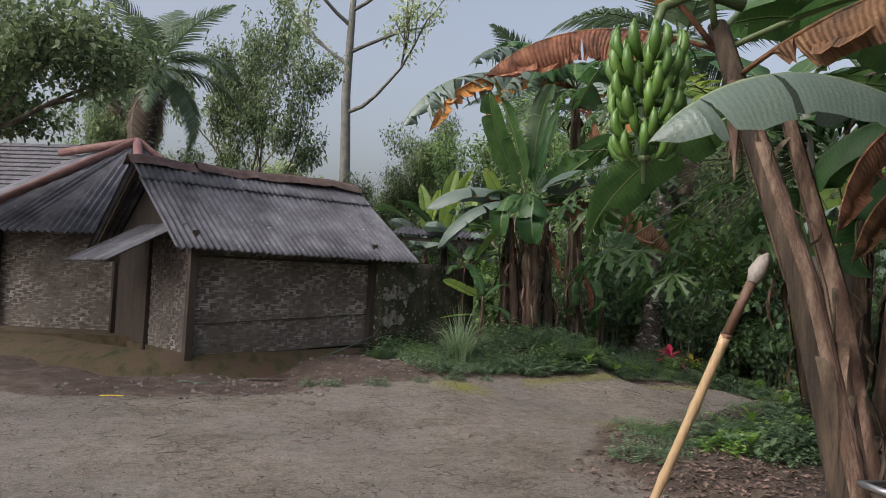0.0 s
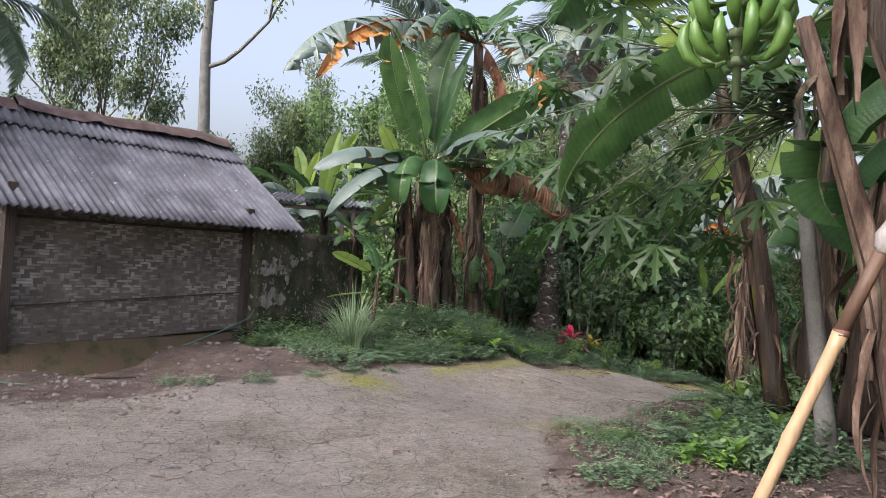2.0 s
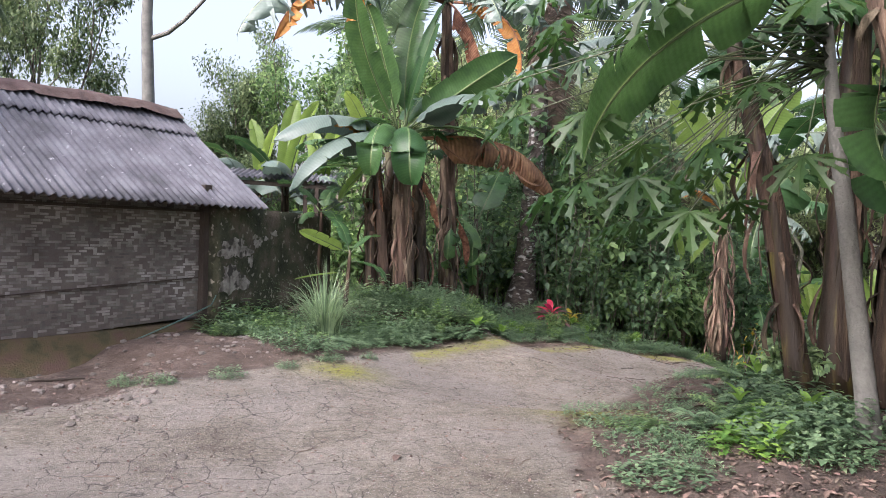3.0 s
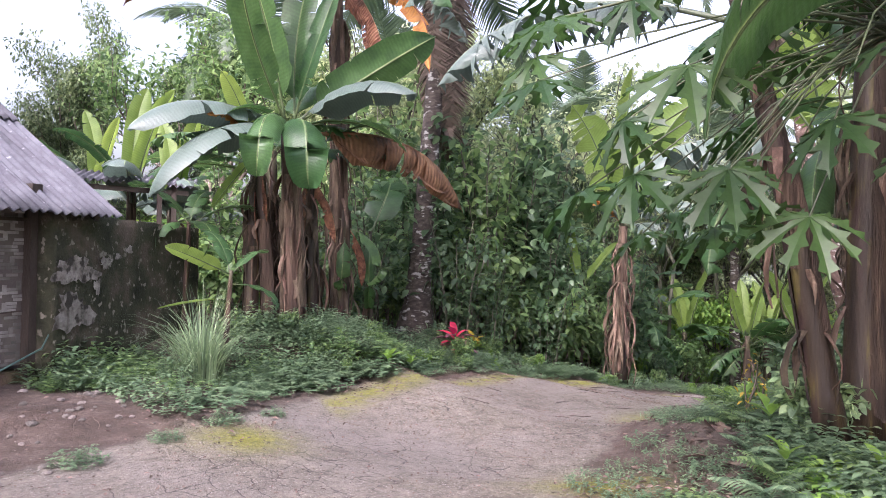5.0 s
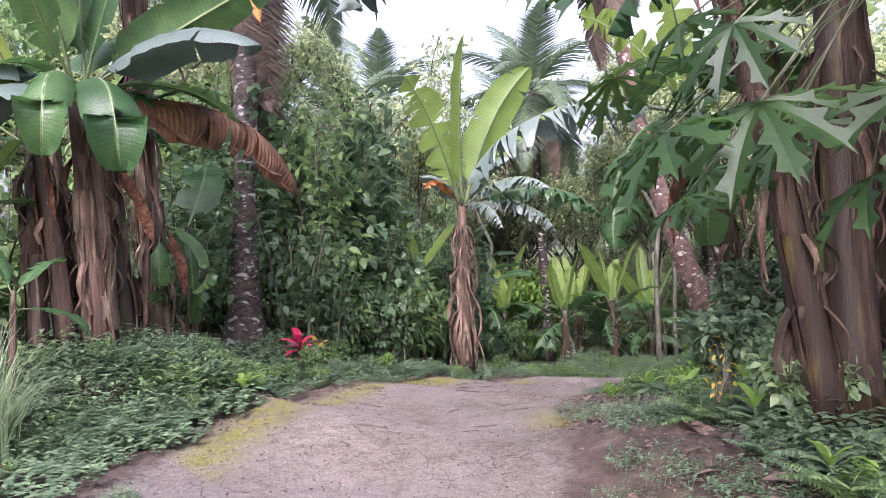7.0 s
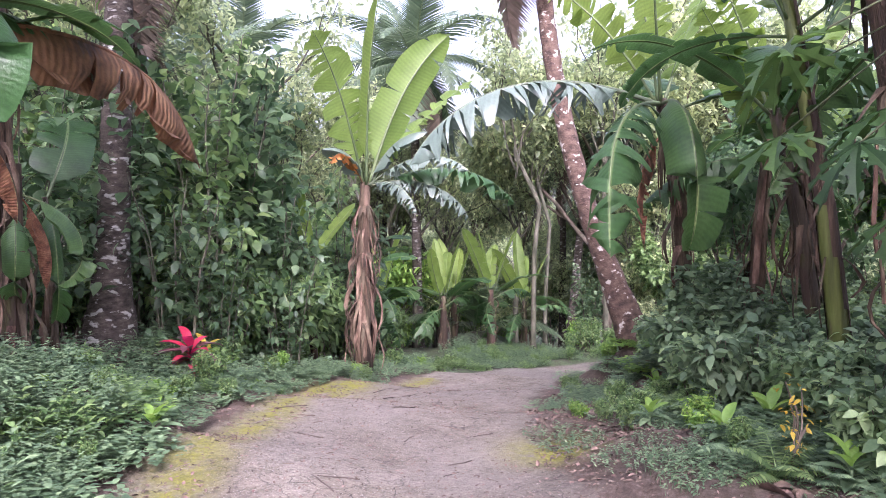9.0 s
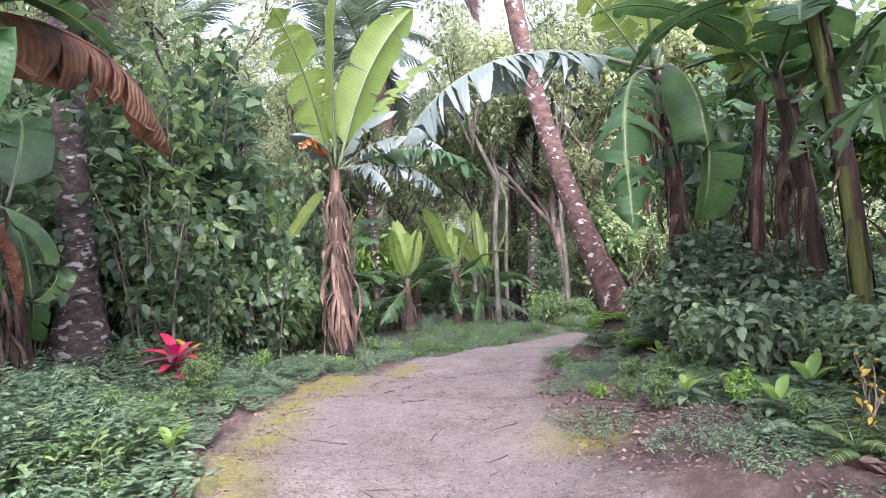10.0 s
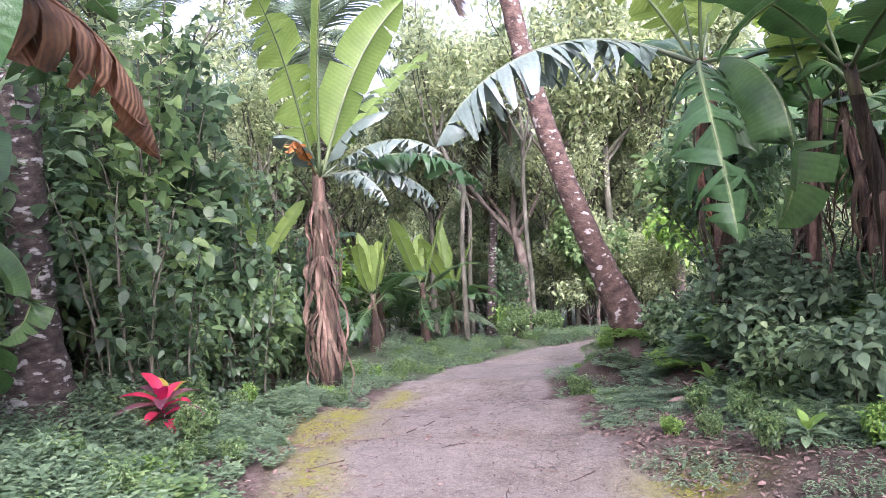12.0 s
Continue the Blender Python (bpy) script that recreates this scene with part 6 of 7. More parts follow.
# two dense trees added out of view to cast shade on the right
plant_tree(4.4, 1.5, T_BIG[1], 0.85, 0.4, "unseen added tree to shade the banana plants")
plant_tree(6.2, 0.2, T_BIG[1], 0.85, 2.4, "unseen added tree to shade the banana plants")
plant_tree(-7.0, 23.0, T_HUT[0], 1.05, 2.0, "tall broadleaf tree with an open layered crown behind the huts", wide=0.62)
plant_tree(-3.0, 25.5, T_HUT[1], 0.62, 1.0, "bushy tree behind the huts", wide=0.8)
plant_tree(-5.2, 22.0, T_HUT[1], 0.45, 1.6, "bushy tree behind the huts", wide=1.1)
plant_tree(-9.5, 21.0, T_HUT[0], 0.7, 0.6, "bushy tree behind the huts", wide=0.9)
plant_tree(-1.2, 26.0, T_HUT[0], 0.8, 0.4, "grey-green tree behind the shed", wide=0.7)

rf = random.Random(77)
placed = 0
TREE_LABELS = {0: "forest tree with a broken crown, leaves paled for haze", 1: "green forest tree with dense crown", 2: "dark green dense forest tree"}
for k in range(1500):
    if placed >= 105:
        break
    x, y = rf.uniform(-34, 48), rf.uniform(-2, 62)
    d = math.hypot(x - 1, y - 7)
    ang = math.degrees(math.atan2(x, y - 7))
    if y < 14 and d < 16:
        continue
    if y < 19.5 + 0.1 * abs(x) and x < 13 or math.hypot(x - 10, y - 13) < 7.5 or x < -8 and y < 24 or d > 58:
        continue
    if -11 < ang < 3.5 and d < 34 or 51 < ang < 57 and 12 < d < 40:
        continue
    if 30 < ang < 80 and d < 26:
        continue
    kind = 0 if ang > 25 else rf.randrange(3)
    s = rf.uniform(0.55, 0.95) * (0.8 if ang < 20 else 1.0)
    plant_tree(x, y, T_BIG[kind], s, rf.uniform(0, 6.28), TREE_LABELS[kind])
    placed += 1
rf = random.Random(78)
for k in range(40):
    x, y = rf.uniform(-30, 8), rf.uniform(26, 34)
    plant_tree(x, y, T_HUT[rf.randrange(2)], rf.uniform(0.42, 0.6), rf.uniform(0, 6.28), "low tree at the edge of the forest behind the huts")

SMALL = "leafy understorey tree with drooping leaves"
for k, (x, y, kind, s) in enumerate(((5.6, 16.6, 0, 1.0), (6.3, 17.2, 2, 1.0), (6.9, 16.7, 1, 0.85), (5.0, 17.3, 1, 1.0), (4.6, 17.0, 2, 0.85), (3.4, 16.4, 1, 0.85), (3.0, 15.9, 3, 0.7), (7.3, 17.6, 2, 1.0), (9.2, 17.4, 1, 0.8), (8.9, 17.9, 0, 0.8), (2.4, 16.8, 0, 0.8), (1.2, 16.6, 0, 0.65), (7.8, 18.8, 2, 1.1), (4.0, 18.2, 0, 1.2),
                                    (5.3, 15.95, 3, 0.6), (6.6, 16.2, 3, 0.6), (4.75, 15.9, 3, 0.75), (10.2, 18.6, 1, 0.8), (2.5, 15.6, 3, 0.6))):
    plant_tree(x, y, T_SLIM[kind], s, k * 1.9, "slender many-stemmed tree with drooping green leaves", "small_tree")
for k, (x, y, kind, s) in enumerate(((10.6, 11.3, 1, 0.7), (6.6, 3.4, 1, 0.9), (12.2, 11.6, 0, 0.9), (13.2, 10.6, 1, 1.0), (12.5, 8.6, 0, 1.0))):
    plant_tree(x, y, T_SMALL[kind], s, k * 1.9, SMALL, "small_tree")
for k, (x, y) in enumerate(((13.2, 21.0), (16.8, 22.4), (19.0, 19.2), (21.0, 21.5), (18.2, 24.5), (22.5, 18.0), (24.0, 23.0), (20.0, 26.0), (17.0, 18.4), (26.0, 20.5), (12.0, 22.5), (15.2, 24.0), (23.5, 26.5), (9.5, 21.0), (19.8, 17.6), (28.0, 25.0), (7.0, 20.5), (5.0, 20.0))):
    plant_tree(x, y, T_POLE[k % 2], 0.75 + 0.06 * (k % 5), k * 2.3, "slim straight forest tree with a light crown", "slim_tree")


def open_view(x, y):
    """The low glade beyond the bend, in which only the bright banana plants stand."""
    return beside(x, y, [(10.3, 16.8), (15.2, 19.8), (19.0, 22.5)])[0] < 1.3 or beside(x, y, [(12.5, 17.2), (16.0, 18.9), (24.0, 21.0)])[0] < 1.2


rf = random.Random(80)
n_ = 0
while n_ < 60:
    x, y = rf.uniform(-2, 30), rf.uniform(1, 28)
    if road_inset(x, y) > -1.2 or open_view(x, y) or (x < 12.5 and 3 < y < 10) or (y < 17.8 and x < 10) or math.hypot(x - 11, y - 14.5) < 4.2 or (x < 8.5 and y < 10) or x < 1.5 and y < 21:
        continue
    plant_tree(x, y, T_SLIM[rf.randrange(4)] if rf.random() < 0.6 else T_SMALL[rf.randrange(3)], rf.uniform(0.6, 1.05), rf.uniform(0, 6.28), SMALL, "small_tree")
    n_ += 1

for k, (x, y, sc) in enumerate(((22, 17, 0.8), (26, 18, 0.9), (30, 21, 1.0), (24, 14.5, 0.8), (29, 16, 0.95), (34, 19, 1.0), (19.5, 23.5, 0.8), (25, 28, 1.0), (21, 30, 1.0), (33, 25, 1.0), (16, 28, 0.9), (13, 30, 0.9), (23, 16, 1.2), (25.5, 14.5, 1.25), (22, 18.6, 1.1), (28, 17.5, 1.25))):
    plant_tree(x, y, T_BIG[0] if k % 3 else T_POLE[1], sc, k * 1.3, "olive forest tree beyond the bend, fine leaves paled for haze")
T_LOW = [tree_meshes(131, 4.5, 0.05, 0.1, 4, 12, 0.2, 0.5, 0.9, 0.1, leaf=LEAF_HAZY), tree_meshes(132, 5, 0.05, 0.08, 4, 12, 0.2, 0.55, 0.8, 0.2, leaf=LEAF_HAZY)]
rf = random.Random(81)
for k in range(32):
    x, y = rf.uniform(13, 34), rf.uniform(6, 30)
    if road_inset(x, y) > -1.5 or open_view(x, y):
        continue
    plant_tree(x, y, T_SMALL[2] if rf.random() < 0.5 else T_LOW[1], rf.uniform(0.5, 0.9), rf.uniform(0, 6.28), SMALL, "small_tree")

rf = random.Random(82)
for k in range(105):
    a, d = radians(rf.uniform(8, 100)), rf.uniform(20, 48)
    x, y = 1 + d * math.sin(a), 8 + d * math.cos(a)
    if road_inset(x, y) > -2 or open_view(x, y) or math.hypot(x - 15, y - 17) < 5.5 or math.hypot(x - 16, y - 19.5) < 4.2 or 51 < math.degrees(a) < 57 and d < 26:
        continue
    plant_tree(x, y, T_LOW[k % 2], rf.uniform(0.5, 1.0), rf.uniform(0, 6.28), "bushy green tree in the valley woods", "bushy_tree")

# ---- shrubs, herbs, ferns ----
SHRUBS = [shrub_meshes(201, 1.0, 7, 5, 0.12, 0.12, LEAF_MID), shrub_meshes(202, 0.8, 8, 5, 0.1, 0.1, LEAF_DARK), shrub_meshes(203, 1.2, 6, 5, 0.15, 0.14, LEAF_MID), shrub_meshes(204, 0.9, 7, 4, 0.13, 0.12, LEAF_BRIGHT)]


def plant_shrub(x, y, kind, s, turn, label="green leafy forest shrub"):
    shrub(Matrix.Translation((x, y, height(x, y) - 0.02)) @ Matrix.Rotation(turn, 4, "Z") @ Matrix.Diagonal((s, s, s, 1)), SHRUBS[kind], label)


rf = random.Random(90)
n_ = 0
while n_ < 125:
    x, y = rf.uniform(0, 18), rf.uniform(3, 24)
    r = road_inset(x, y)
    if r > -0.9 or (x < 3.2 and y < 9) or (x < 0.9 and y < 14.4) or (x < 2.6 and 11 < y < 14) or math.hypot(x - 4.0, y - 14.4) < 1.1 and y < 15.4:
        continue
    if x < 5.2 and y < 9.8 and x < y:
        continue
    s = rf.uniform(0.5, 1.3) if r < -1.8 else rf.uniform(0.35, 0.6)
    if x > 5.5 and y < 14 and r > -1.7:
        continue
    if open_view(x, y):
        continue
    if 4.6 < x < 11 and 7 < y < 12.6 and y < x * 0.5 + 8.2:
        s = rf.uniform(0.25, 0.45)
    plant_shrub(x, y, rf.randrange(4) if rf.random() < 0.5 else rf.choice((0, 1, 2)), s, rf.uniform(0, 6.28))
    n_ += 1

n_ = 0
while n_ < 90:
    x, y = rf.uniform(2.6, 20), rf.uniform(15.0, 24)
    r = road_inset(x, y)
    if r > -1.5 or open_view(x, y) or (x < 4.9 and y < 17.4) or (r < -4.5 and x < 12) or math.hypot(x - 8.1, y - 16.2) < 0.9:
        continue
    plant_shrub(x, y, rf.choice((0, 1, 3)), rf.uniform(1.1, 2.1) if x < 9 else rf.uniform(0.6, 1.1), rf.uniform(0, 6.28), "tall leafy forest shrub")
    n_ += 1

HERBS = [herb_mesh(k, 0.8, 50, 0.27, 0.06, LEAF_HERB if k < 3 else LEAF_MID, 0.6) for k in range(4)]
MOUNDS = [herb_mesh(30 + k, 0.8, 85, 0.4, 0.052, LEAF_HERB, 0.55) for k in range(3)]
LOW = [herb_mesh(10 + k, 0.7, 80, 0.08, 0.03, LEAF_HERB) for k in range(2)]
BROAD = [herb_mesh(20 + k, 0.8, 60, 0.2, 0.075, LEAF_BRIGHT if k == 2 else LEAF_HERB, 0.62) for k in range(3)]
GRASSES = [blades_mesh(k, 90, 0.12, 0.25, 0.005, GRASS) for k in range(2)]


def strew(mesh, name, x, y, s, turn, label, lift=0.0, squash=1.0):
    ob = put(name, mesh, None, None, label, "ground plants", kind="stuff", at=Matrix.Translation((x, y, height(x, y) + lift)) @ Matrix.Rotation(turn, 4, "Z") @ Matrix.Diagonal((s, s, s * squash, 1)))
    return ob


rf = random.Random(91)
# the belt of herbs along the outer edge of the track
for k in range(330):
    i = rf.randrange(3, len(ROAD_LEFT) - 1)
    (ax, ay), (bx, by) = ROAD_LEFT[i], ROAD_LEFT[i + 1]
    t = rf.random()
    dx, dy = bx - ax, by - ay
    L = math.hypot(dx, dy)
    off = 0.12 + 1.9 * rf.random()
    x, y = ax + dx * t - dy / L * off, ay + dy * t + dx / L * off
    strew(rf.choice(HERBS), "herb_patch", x, y, rf.uniform(0.5, 1.05), rf.uniform(0, 6.28), "low green herbs along the track edge", squash=rf.uniform(0.7, 1.3) if off > 0.5 else 0.55)
for k in range(60):
    i = rf.choice((3, 3, 4, 4, 5, 6, 7))
    (ax, ay), (bx, by) = ROAD_LEFT[i], ROAD_LEFT[i + 1]
    t, off, L = rf.random(), rf.uniform(0.4, 1.3), math.hypot(bx - ax, by - ay)
    x, y = ax + (bx - ax) * t - (by - ay) / L * off, ay + (by - ay) * t + (bx - ax) / L * off
    if x < 0.9:
        continue
    strew(rf.choice(MOUNDS), "herb_patch", x, y, rf.uniform(0.6, 0.95), rf.uniform(0, 6.28), "bushy blue-green herbs heaped along the track edge", squash=rf.uniform(0.4, 0.85) if x < 3.2 else 0.5)
for k in range(190):
    i = rf.randrange(2, len(ROAD_RIGHT) - 1)
    (ax, ay), (bx, by) = ROAD_RIGHT[i], ROAD_RIGHT[i + 1]
    t = rf.random()
    dx, dy = bx - ax, by - ay
    L = math.hypot(dx, dy)
    off = 0.1 + 1.9 * rf.random() ** 0.8
    x, y = ax + dx * t + dy / L * off, ay + dy * t - dx / L * off
    if x < 3.6 and rf.random() < 0.35:
        continue
    mesh = rf.choice(LOW) if off < 1.1 else rf.choice(BROAD + HERBS)
    strew(mesh, "herb_patch", x, y, rf.uniform(0.6, 1.1), rf.uniform(0, 6.28), "creeping green herbs beside the track", squash=0.45 if x > 5.5 else 1.0)
for k in range(300):
    x, y = rf.uniform(4.6, 9.8), rf.uniform(8.6, 12.6)
    r = road_inset(x, y)
    if r > -1.25 or r < -3.6 or (x > 9.0 and r > -1.6):
        continue
    strew(rf.choice(BROAD + HERBS[:2]), "herb_patch", x, y, rf.uniform(0.6, 1.15), rf.uniform(0, 6.28), "dense green leafy growth on the bank", squash=0.5 if r > -1.7 else 1.0)
for k in range(6):
    x, y = (-0.38, -0.9, 0.1, 0.5, -1.2, 0.9)[k], (9.5, 9.3, 9.9, 10.3, 9.4, 10.6)[k]
    strew(rf.choice(HERBS), "herb_patch", x, y, rf.uniform(0.25, 0.4), rf.uniform(0, 6.28), "small tuft of weeds on bare earth")

for k in range(75):
    side = ROAD_LEFT if k % 3 else ROAD_RIGHT
    i = rf.randrange(4, len(side) - 2)
    (ax, ay), (bx, by) = side[i], side[i + 1]
    t, L = rf.random(), math.hypot(bx - ax, by - ay)
    off = rf.uniform(0.25, 1.6) * (1 if k % 3 else -1)
    x, y = ax + (bx - ax) * t - (by - ay) / L * off, ay + (by - ay) * t + (bx - ax) / L * off
    if x > 1.0 and (x > 3.4 or y > 11):
        plant_shrub(x, y, rf.choice((0, 2, 3)), rf.uniform(0.16, 0.34), rf.uniform(0, 6.28), "small leafy seedling among the herbs")
for k in range(70):
    x, y = rf.uniform(6.4, 10.4), rf.uniform(11.6, 13.6)
    r = road_inset(x, y)
    if r > -0.12 or r < -1.9:
        continue
    strew(rf.choice(LOW + HERBS + GRASSES), "herb_patch", x, y, rf.uniform(0.6, 1.0), rf.uniform(0, 6.28), "low herbs and grass at the foot of the leaning palm", squash=0.35)
for k in range(20):
    x, y = rf.uniform(1.9, 4.4), rf.uniform(5.2, 9.6)
    if -1.5 < road_inset(x, y) < -0.1:
        strew(rf.choice(LOW + LOW + HERBS), "herb_patch", x, y, rf.uniform(0.5, 1.0), rf.uniform(0, 6.28), "creeping weeds over leaf litter beside the track", squash=0.6)
BANK_SHRUBS = [shrub_meshes(211, 0.75, 8, 5, 0.1, 0.13, LEAF_BANK, aspect=0.6), shrub_meshes(212, 0.65, 9, 5, 0.115, 0.13, LEAF_BANK, aspect=0.62), shrub_meshes(213, 0.85, 7, 4, 0.13, 0.15, LEAF_HERB, aspect=0.58)]
n_ = 0
while n_ < 62:
    x, y = rf.uniform(4.4, 10.2), rf.uniform(8.4, 12.4)
    r = road_inset(x, y)
    if r > -1.45 or r < -3.0:
        continue
    shrub(Matrix.Translation((x, y, height(x, y) - 0.03)) @ Matrix.Rotation(n_ * 1.7, 4, "Z") @ Matrix.Scale(rf.uniform(0.55, 0.95), 4), BANK_SHRUBS[n_ % 3], "broad-leaved green shrub on the bank", "bank shrubs")
    n_ += 1
rff = random.Random(96)
clump = thing("grass_clump", (0.45, 11.9, height(0.45, 11.9) - 0.03), "clump of long arching grey-green grass at the wall", "grass")
put("grass_tuft", blades_mesh(5, 300, 1.05, 0.2, 0.016, None, 1.5), None, clump, kind="stuff")

FERN = [fern_mesh(k, 9, 0.42, LEAF_MID if k == 0 else LEAF_HERB) for k in range(2)]


def fern(x, y, s, k, label="green fern with arching feathered fronds"):
    p = thing("fern", Matrix.Translation((x, y, height(x, y))) @ Matrix.Rotation(x * 5, 4, "Z") @ Matrix.Scale(s, 4), label, "fern", "ferns")
    put("fronds", FERN[k], None, p, kind="stuff")


for x, y, s, k in ((3.1, 7.75, 0.9, 1), (3.4, 7.95, 0.9, 0), (4.15, 9.15, 0.9, 0), (4.5, 9.45, 0.8, 1), (5.1, 9.7, 0.9, 1), (5.6, 10.2, 0.9, 1), (5.9, 10.0, 1.0, 1), (6.4, 10.7, 0.9, 0), (6.9, 11.2, 0.8, 1), (3.7, 8.5, 0.7, 1), (6.6, 10.1, 1.0, 1), (5.0, 9.1, 0.9, 0)):
    fern(x, y, s, k)
n_ = 0
while n_ < 48:
    x, y = rff.uniform(4.0, 9.4), rff.uniform(8.6, 12.4)
    r = road_inset(x, y)
    if -3.2 < r < -0.95:
        fern(x, y, rff.uniform(0.5, 1.0), n_ % 2)
        n_ += 1
ROSE = rosette_mesh(13, 0.2, 0.085, [LEAF_BRIGHT, LEAF_HERB, LEAF_HERB], 1, (0, 65), 45, 0.16)
for x, y, s in ((3.3, 7.2, 0.8), (3.6, 8.1, 0.8), (4.2, 8.8, 0.9), (4.7, 9.6, 0.9), (5.4, 9.5, 1.1), (5.9, 9.5, 1.2), (6.3, 9.9, 1.1), (6.9, 10.4, 1.0), (2.5, 12.6, 0.9), (3.1, 13.6, 0.8), (6.1, 9.3, 1.3), (5.2, 10.3, 0.8), (7.0, 10.0, 1.2), (7.6, 11.2, 0.9), (5.2, 15.6, 0.9), (4.9, 15.5, 0.8), (6.0, 9.0, 1.2), (3.9, 7.7, 0.9)):
    p = thing("broadleaf_plant", Matrix.Translation((x, y, height(x, y))) @ Matrix.Rotation(x * 9, 4, "Z") @ Matrix.Scale(s, 4), "low plant with broad glossy green leaves", "plant", "broadleaf plants")
    put("leaves", ROSE, None, p)


def red_plant(x, y, s, label):
    p = thing("red_ti_plant", Matrix.Translation((x, y, height(x, y))) @ Matrix.Scale(s, 4), label, "ornamental plant", "red ti plants")
    put("red_leaves", rosette_mesh(10, 0.27, 0.09, [LEAF_RED], 3, (5, 62), 55, 0.24), None, p, "bright crimson upper leaves")
    put("plum_leaves", rosette_mesh(10, 0.34, 0.11, [LEAF_PLUM], 4, (-15, 30), 50, 0.24), None, p, "dark plum lower leaves")


red_plant(4.3, 14.95, 1.25, "crimson-topped ti plant growing among herbs at the track edge")
red_plant(11.0, 10.6, 0.9, "crimson-topped ti plant up on the bank")
red_plant(9.9, 9.6, 0.8, "crimson-topped ti plant among banana stems")
for x, y, s in ((4.85, 15.5, 0.9), (5.05, 15.7, 0.7)):
    q = thing("yellow_croton", Matrix.Translation((x, y, height(x, y))) @ Matrix.Scale(s, 4), "small plant with yellow and green leaves behind herbs", "plant", "crotons")
    put("leaves", rosette_mesh(9, 0.25, 0.09, [LEAF_YELLOW, LEAF_BRIGHT], 6, (5, 60), 50, 0.25), None, q)
yel = thing("yellow_leaved_shrub", (4.35, 9.1, height(4.35, 9.1)), "thin shrub with yellow leaves against the banana stems", "shrub")
ym = shrub_meshes(220, 0.75, 2, 2, 0.05, 0.07, LEAF_YELLOW, depth=1)
put("stem", ym[0], None, yel)
put("leaves", ym[1], None, yel, kind="stuff")

# ---- litter, stones, sticks ----
rf = random.Random(93)


def litter(name, spots, label, size=0.06):
    b = Build()
    for cx, cy, r, n in spots:
        for _ in range(n):
            a, q = rf.uniform(0, 6.28), r * math.sqrt(rf.random())
            x, y = cx + math.cos(a) * q, cy + math.sin(a) * q
            v = Vector((near(rf, 1), near(rf, 1), near(rf, 0.25))).normalized()
            nrm = Vector((near(rf, 0.4), near(rf, 0.4), 1))
            nrm = (nrm - v * nrm.dot(v)).normalized()
            s = size * rf.uniform(0.25, 1.1)
            b.leaf((x, y, height(x, y) + 0.008), v, nrm, s, s * rf.uniform(0.3, 0.6), 0, 0.3, 0.1)
    put(name, b, LITTER, None, label, "leaf litter", kind="stuff")


litter("leaf_litter", [(5.6, 11.0, 0.6, 500), (6.4, 11.5, 0.6, 500), (7.2, 11.9, 0.5, 300), (5.0, 10.4, 0.7, 500), (2.6, 6.4, 0.9, 900), (3.3, 5.4, 1.2, 900), (2.8, 7.8, 0.8, 500), (3.6, 8.6, 0.8, 400), (4.6, 9.8, 0.8, 400), (5.6, 10.8, 0.7, 300), (4.2, 7.0, 1.0, 500), (6.8, 9.6, 1.5, 700)], "brown dead leaves and bits strewn on the soil")
litter("leaf_litter", [(0, 8, 4.0, 2600), (-1.5, 6.5, 3.0, 1200), (4, 12, 2.6, 1100), (7.5, 14, 2.0, 400), (-1, 10.3, 2.2, 900), (2.0, 9.5, 2.0, 700), (3.2, 11.4, 1.8, 900), (6.0, 13.4, 1.4, 900), (8.5, 14.6, 1.6, 600)], "scattered small dead leaves and chaff on the track", 0.034)
litter("leaf_litter", [(2.0, 12.1, 0.5, 150), (3.0, 12.9, 0.5, 170), (4.0, 13.5, 0.5, 170), (5.0, 14.1, 0.5, 150), (5.8, 14.7, 0.5, 150), (7.0, 15.1, 0.6, 150), (8.2, 15.3, 0.6, 120), (8.0, 13.1, 0.6, 150), (0.4, 10.6, 0.6, 160), (-1.6, 9.4, 0.9, 260)], "drift of brown leaf bits along the track edge", 0.05)
litter("leaf_litter", [(4.4, 8.3, 1.0, 120), (3.2, 4.8, 0.9, 120), (8.1, 10.4, 1.3, 420), (7.6, 10.7, 0.7, 260)], "curled brown banana trash on the soil", 0.22)


def pebble(seed):
    rng = random.Random(seed)
    b = bmesh.new()
    bmesh.ops.create_icosphere(b, subdivisions=2, radius=0.5)
    for v in b.verts:
        v.co *= 1 + 0.35 * noise.noise(v.co * 2.2 + Vector((seed, 0, 0)))
        v.co.z *= 0.6
    m = bpy.data.meshes.new("stone")
    b.to_mesh(m)
    b.free()
    m.materials.append(STONE)
    return m


PEBBLES = [pebble(k) for k in range(4)]
spots = [(-0.39, 7.41, 0.06), (0.36, 7.22, 0.045), (1.8, 12.19, 0.07)] + [(-1.9 + near(rf, 1.6), 9.9 + near(rf, 0.7), rf.uniform(0.02, 0.07)) for _ in range(70)] + [(-0.9 + near(rf, 1.0), 10.8 + near(rf, 0.5), rf.uniform(0.02, 0.08)) for _ in range(40)] + [(-2.3 + near(rf, 1.5), 9.0 + near(rf, 0.9), rf.uniform(0.02, 0.075)) for _ in range(110)] + [(0.5 + near(rf, 4), 7.5 + near(rf, 3), rf.uniform(0.008, 0.025)) for _ in range(90)] + [(6 + near(rf, 3), 13 + near(rf, 2), rf.uniform(0.01, 0.03)) for _ in range(30)]
for x, y, s in spots:
    put("stone", PEBBLES[rf.randrange(4)], None, None, "small rough grey stone on the earth", "stone", "stones", at=Matrix.Translation((x, y, height(x, y) + s * 0.12)) @ Matrix.Rotation(rf.uniform(0, 6), 4, "Z") @ Matrix.Scale(s, 4))


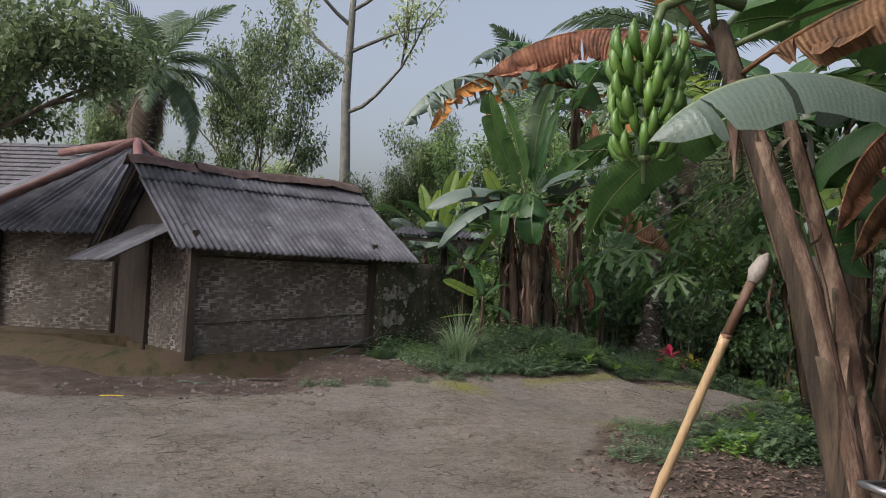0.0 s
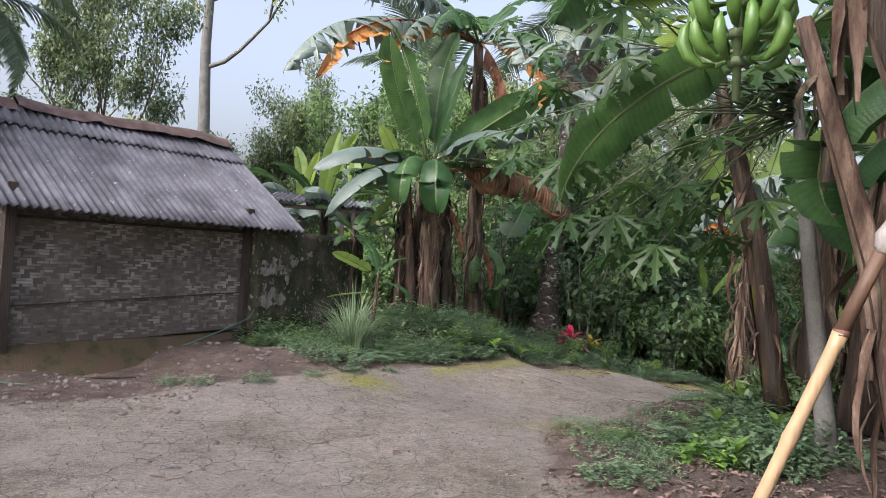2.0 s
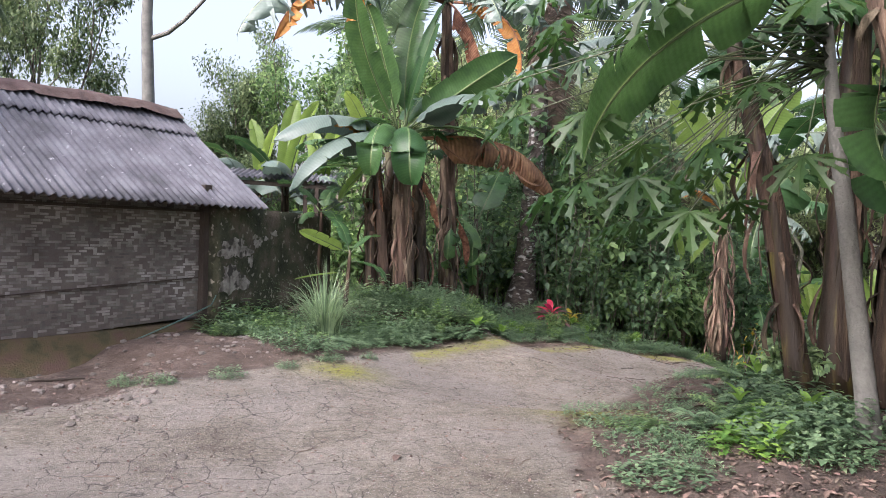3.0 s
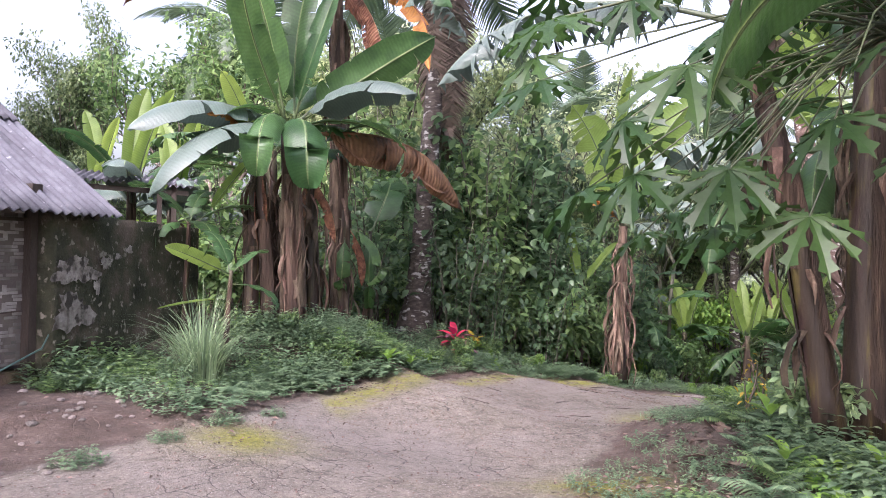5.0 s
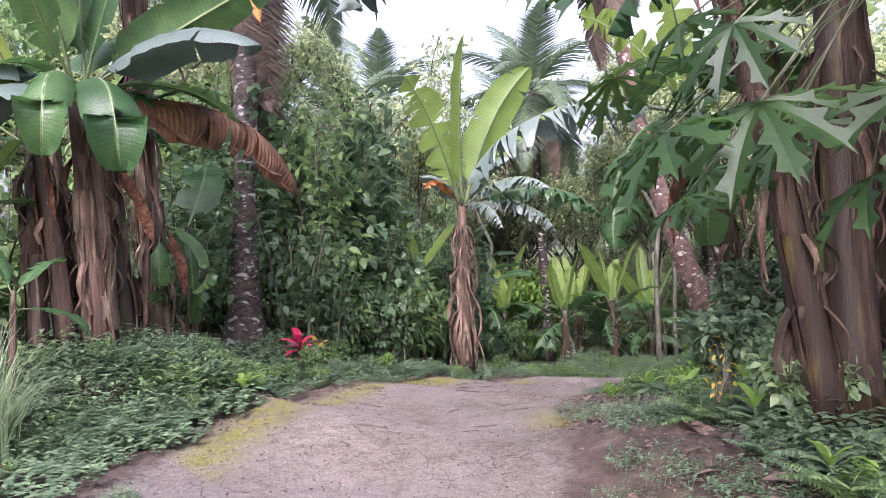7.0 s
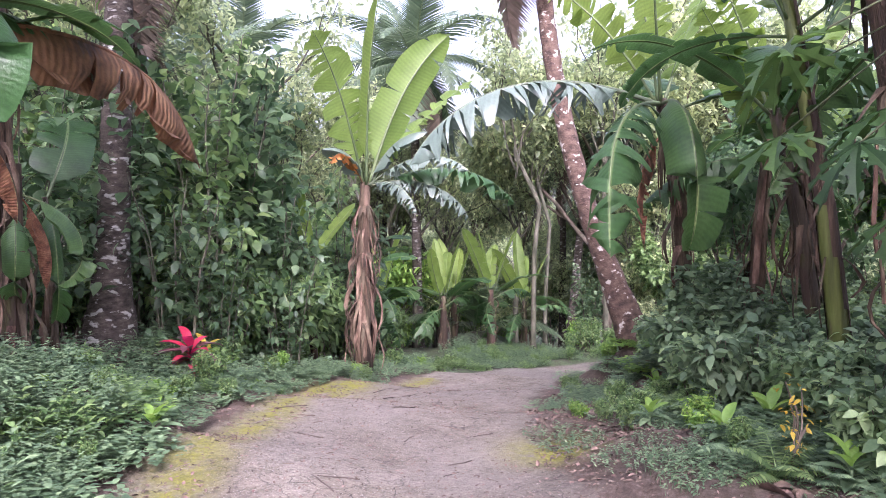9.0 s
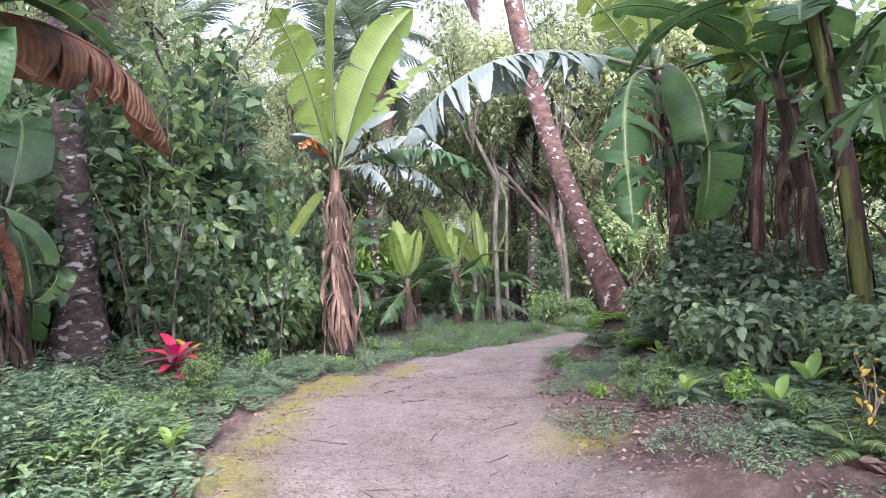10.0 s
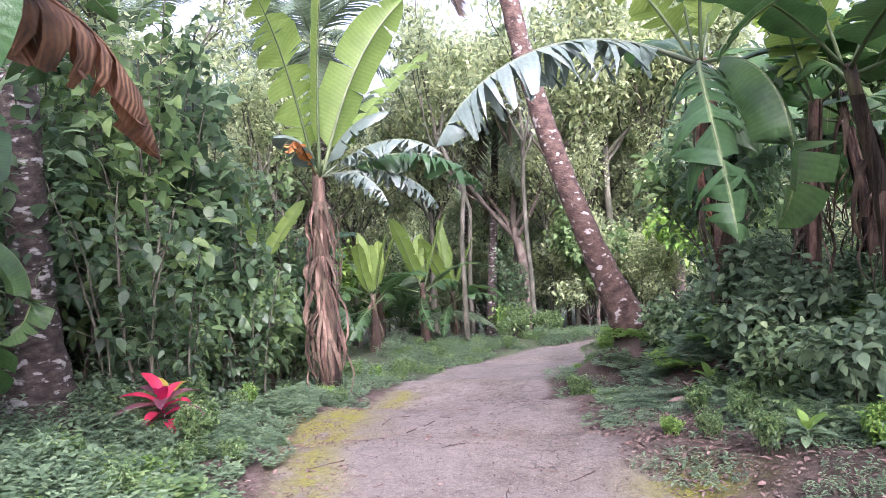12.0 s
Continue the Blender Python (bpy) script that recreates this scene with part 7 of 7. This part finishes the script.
grit = Build()
for k in range(8000):
    x, y = rf.uniform(-4.5, 8.5), rf.uniform(4.2, 14.5)
    if road_inset(x, y) < -0.5 and not (x < 0.5 and y < 11.6):
        continue
    s = 0.003 + 0.01 * rf.random() ** 4
    a, b_ = rf.uniform(0, 3.1), s * rf.uniform(0.6, 1)
    z = height(x, y)
    ring = [(x + math.cos(a + q * 1.5708) * (s if q % 2 else b_), y + math.sin(a + q * 1.5708) * (s if q % 2 else b_), z) for q in range(4)]
    i0 = len(grit.v)
    grit.v += ring + [(x, y, z + s * 0.5)]
    for q in range(4):
        grit.face((i0 + q, i0 + (q + 1) % 4, i0 + 4))
put("grit", grit, GRIT, None, "scattered small grey and brown grit on the track", "gravel", kind="stuff", smooth=False)

for sx, sy, k in ((5.6, 13.2, 0), (5.9, 13.0, 2), (3.6, 11.8, 1), (-0.5, 6.6, 1), (0.9, 7.5, 2)):
    lf = rosette_mesh(1, 0.11, 0.045, [LITTER], k, (8, 8), 25)
    put("fallen_leaf", lf, None, None, "single dry curled leaf lying on the track", "fallen leaf", at=Matrix.Translation((sx, sy, height(sx, sy) + 0.004)) @ Matrix.Rotation(k * 1.3, 4, "Z"))


def stick(x, y, turn, length, r, mat, label, name="stick", category="stick"):
    b = Build()
    d = Vector((math.cos(turn), math.sin(turn), 0))
    pts = []
    for i in range(6):
        p = Vector((x, y, 0)) + d * (length * (i / 5 - 0.5)) + Vector((near(rf, 0.01), near(rf, 0.01), 0))
        pts.append((p.x, p.y, height(p.x, p.y) + r))
    b.tube(pts, [r, r, r * 0.9, r * 0.9, r * 0.8, r * 0.6], 6, 0)
    put(name, b, mat, None, label, category)


stick(-1.85, 9.75, 0.5, 0.45, 0.014, WOOD, "short weathered stick on the yard")
stick(-2.6, 9.3, 0.1, 0.4, 0.008, HOSE, "short piece of green hose on the yard", "hose_piece", "hose")
stick(-3.0, 8.1, 0.15, 0.25, 0.008, YELLOW, "yellow plastic strip on the yard", "plastic_strip", "litter")
stick(3.35, 14.55, 0.75, 0.9, 0.035, PALE_BARK, "pale fallen branch among herbs", "fallen_branch", "branch")
for k in range(70):
    x, y = 5.5 + near(rf, 3.2), 13.0 + near(rf, 2.2)
    if road_inset(x, y) > 0:
        stick(x, y, rf.uniform(0, 3.1), rf.uniform(0.08, 0.35), rf.uniform(0.003, 0.006), rf.choice((PALM_DRY, WOOD)), "thin dry twig on the track", "twig", "twig")
for k in range(80):
    stick(0.8 + near(rf, 3.8), 8.5 + near(rf, 3.5), rf.uniform(0, 3.1), rf.uniform(0.06, 0.25), 0.003, PALM_DRY, "thin dry twig on the track", "twig", "twig")
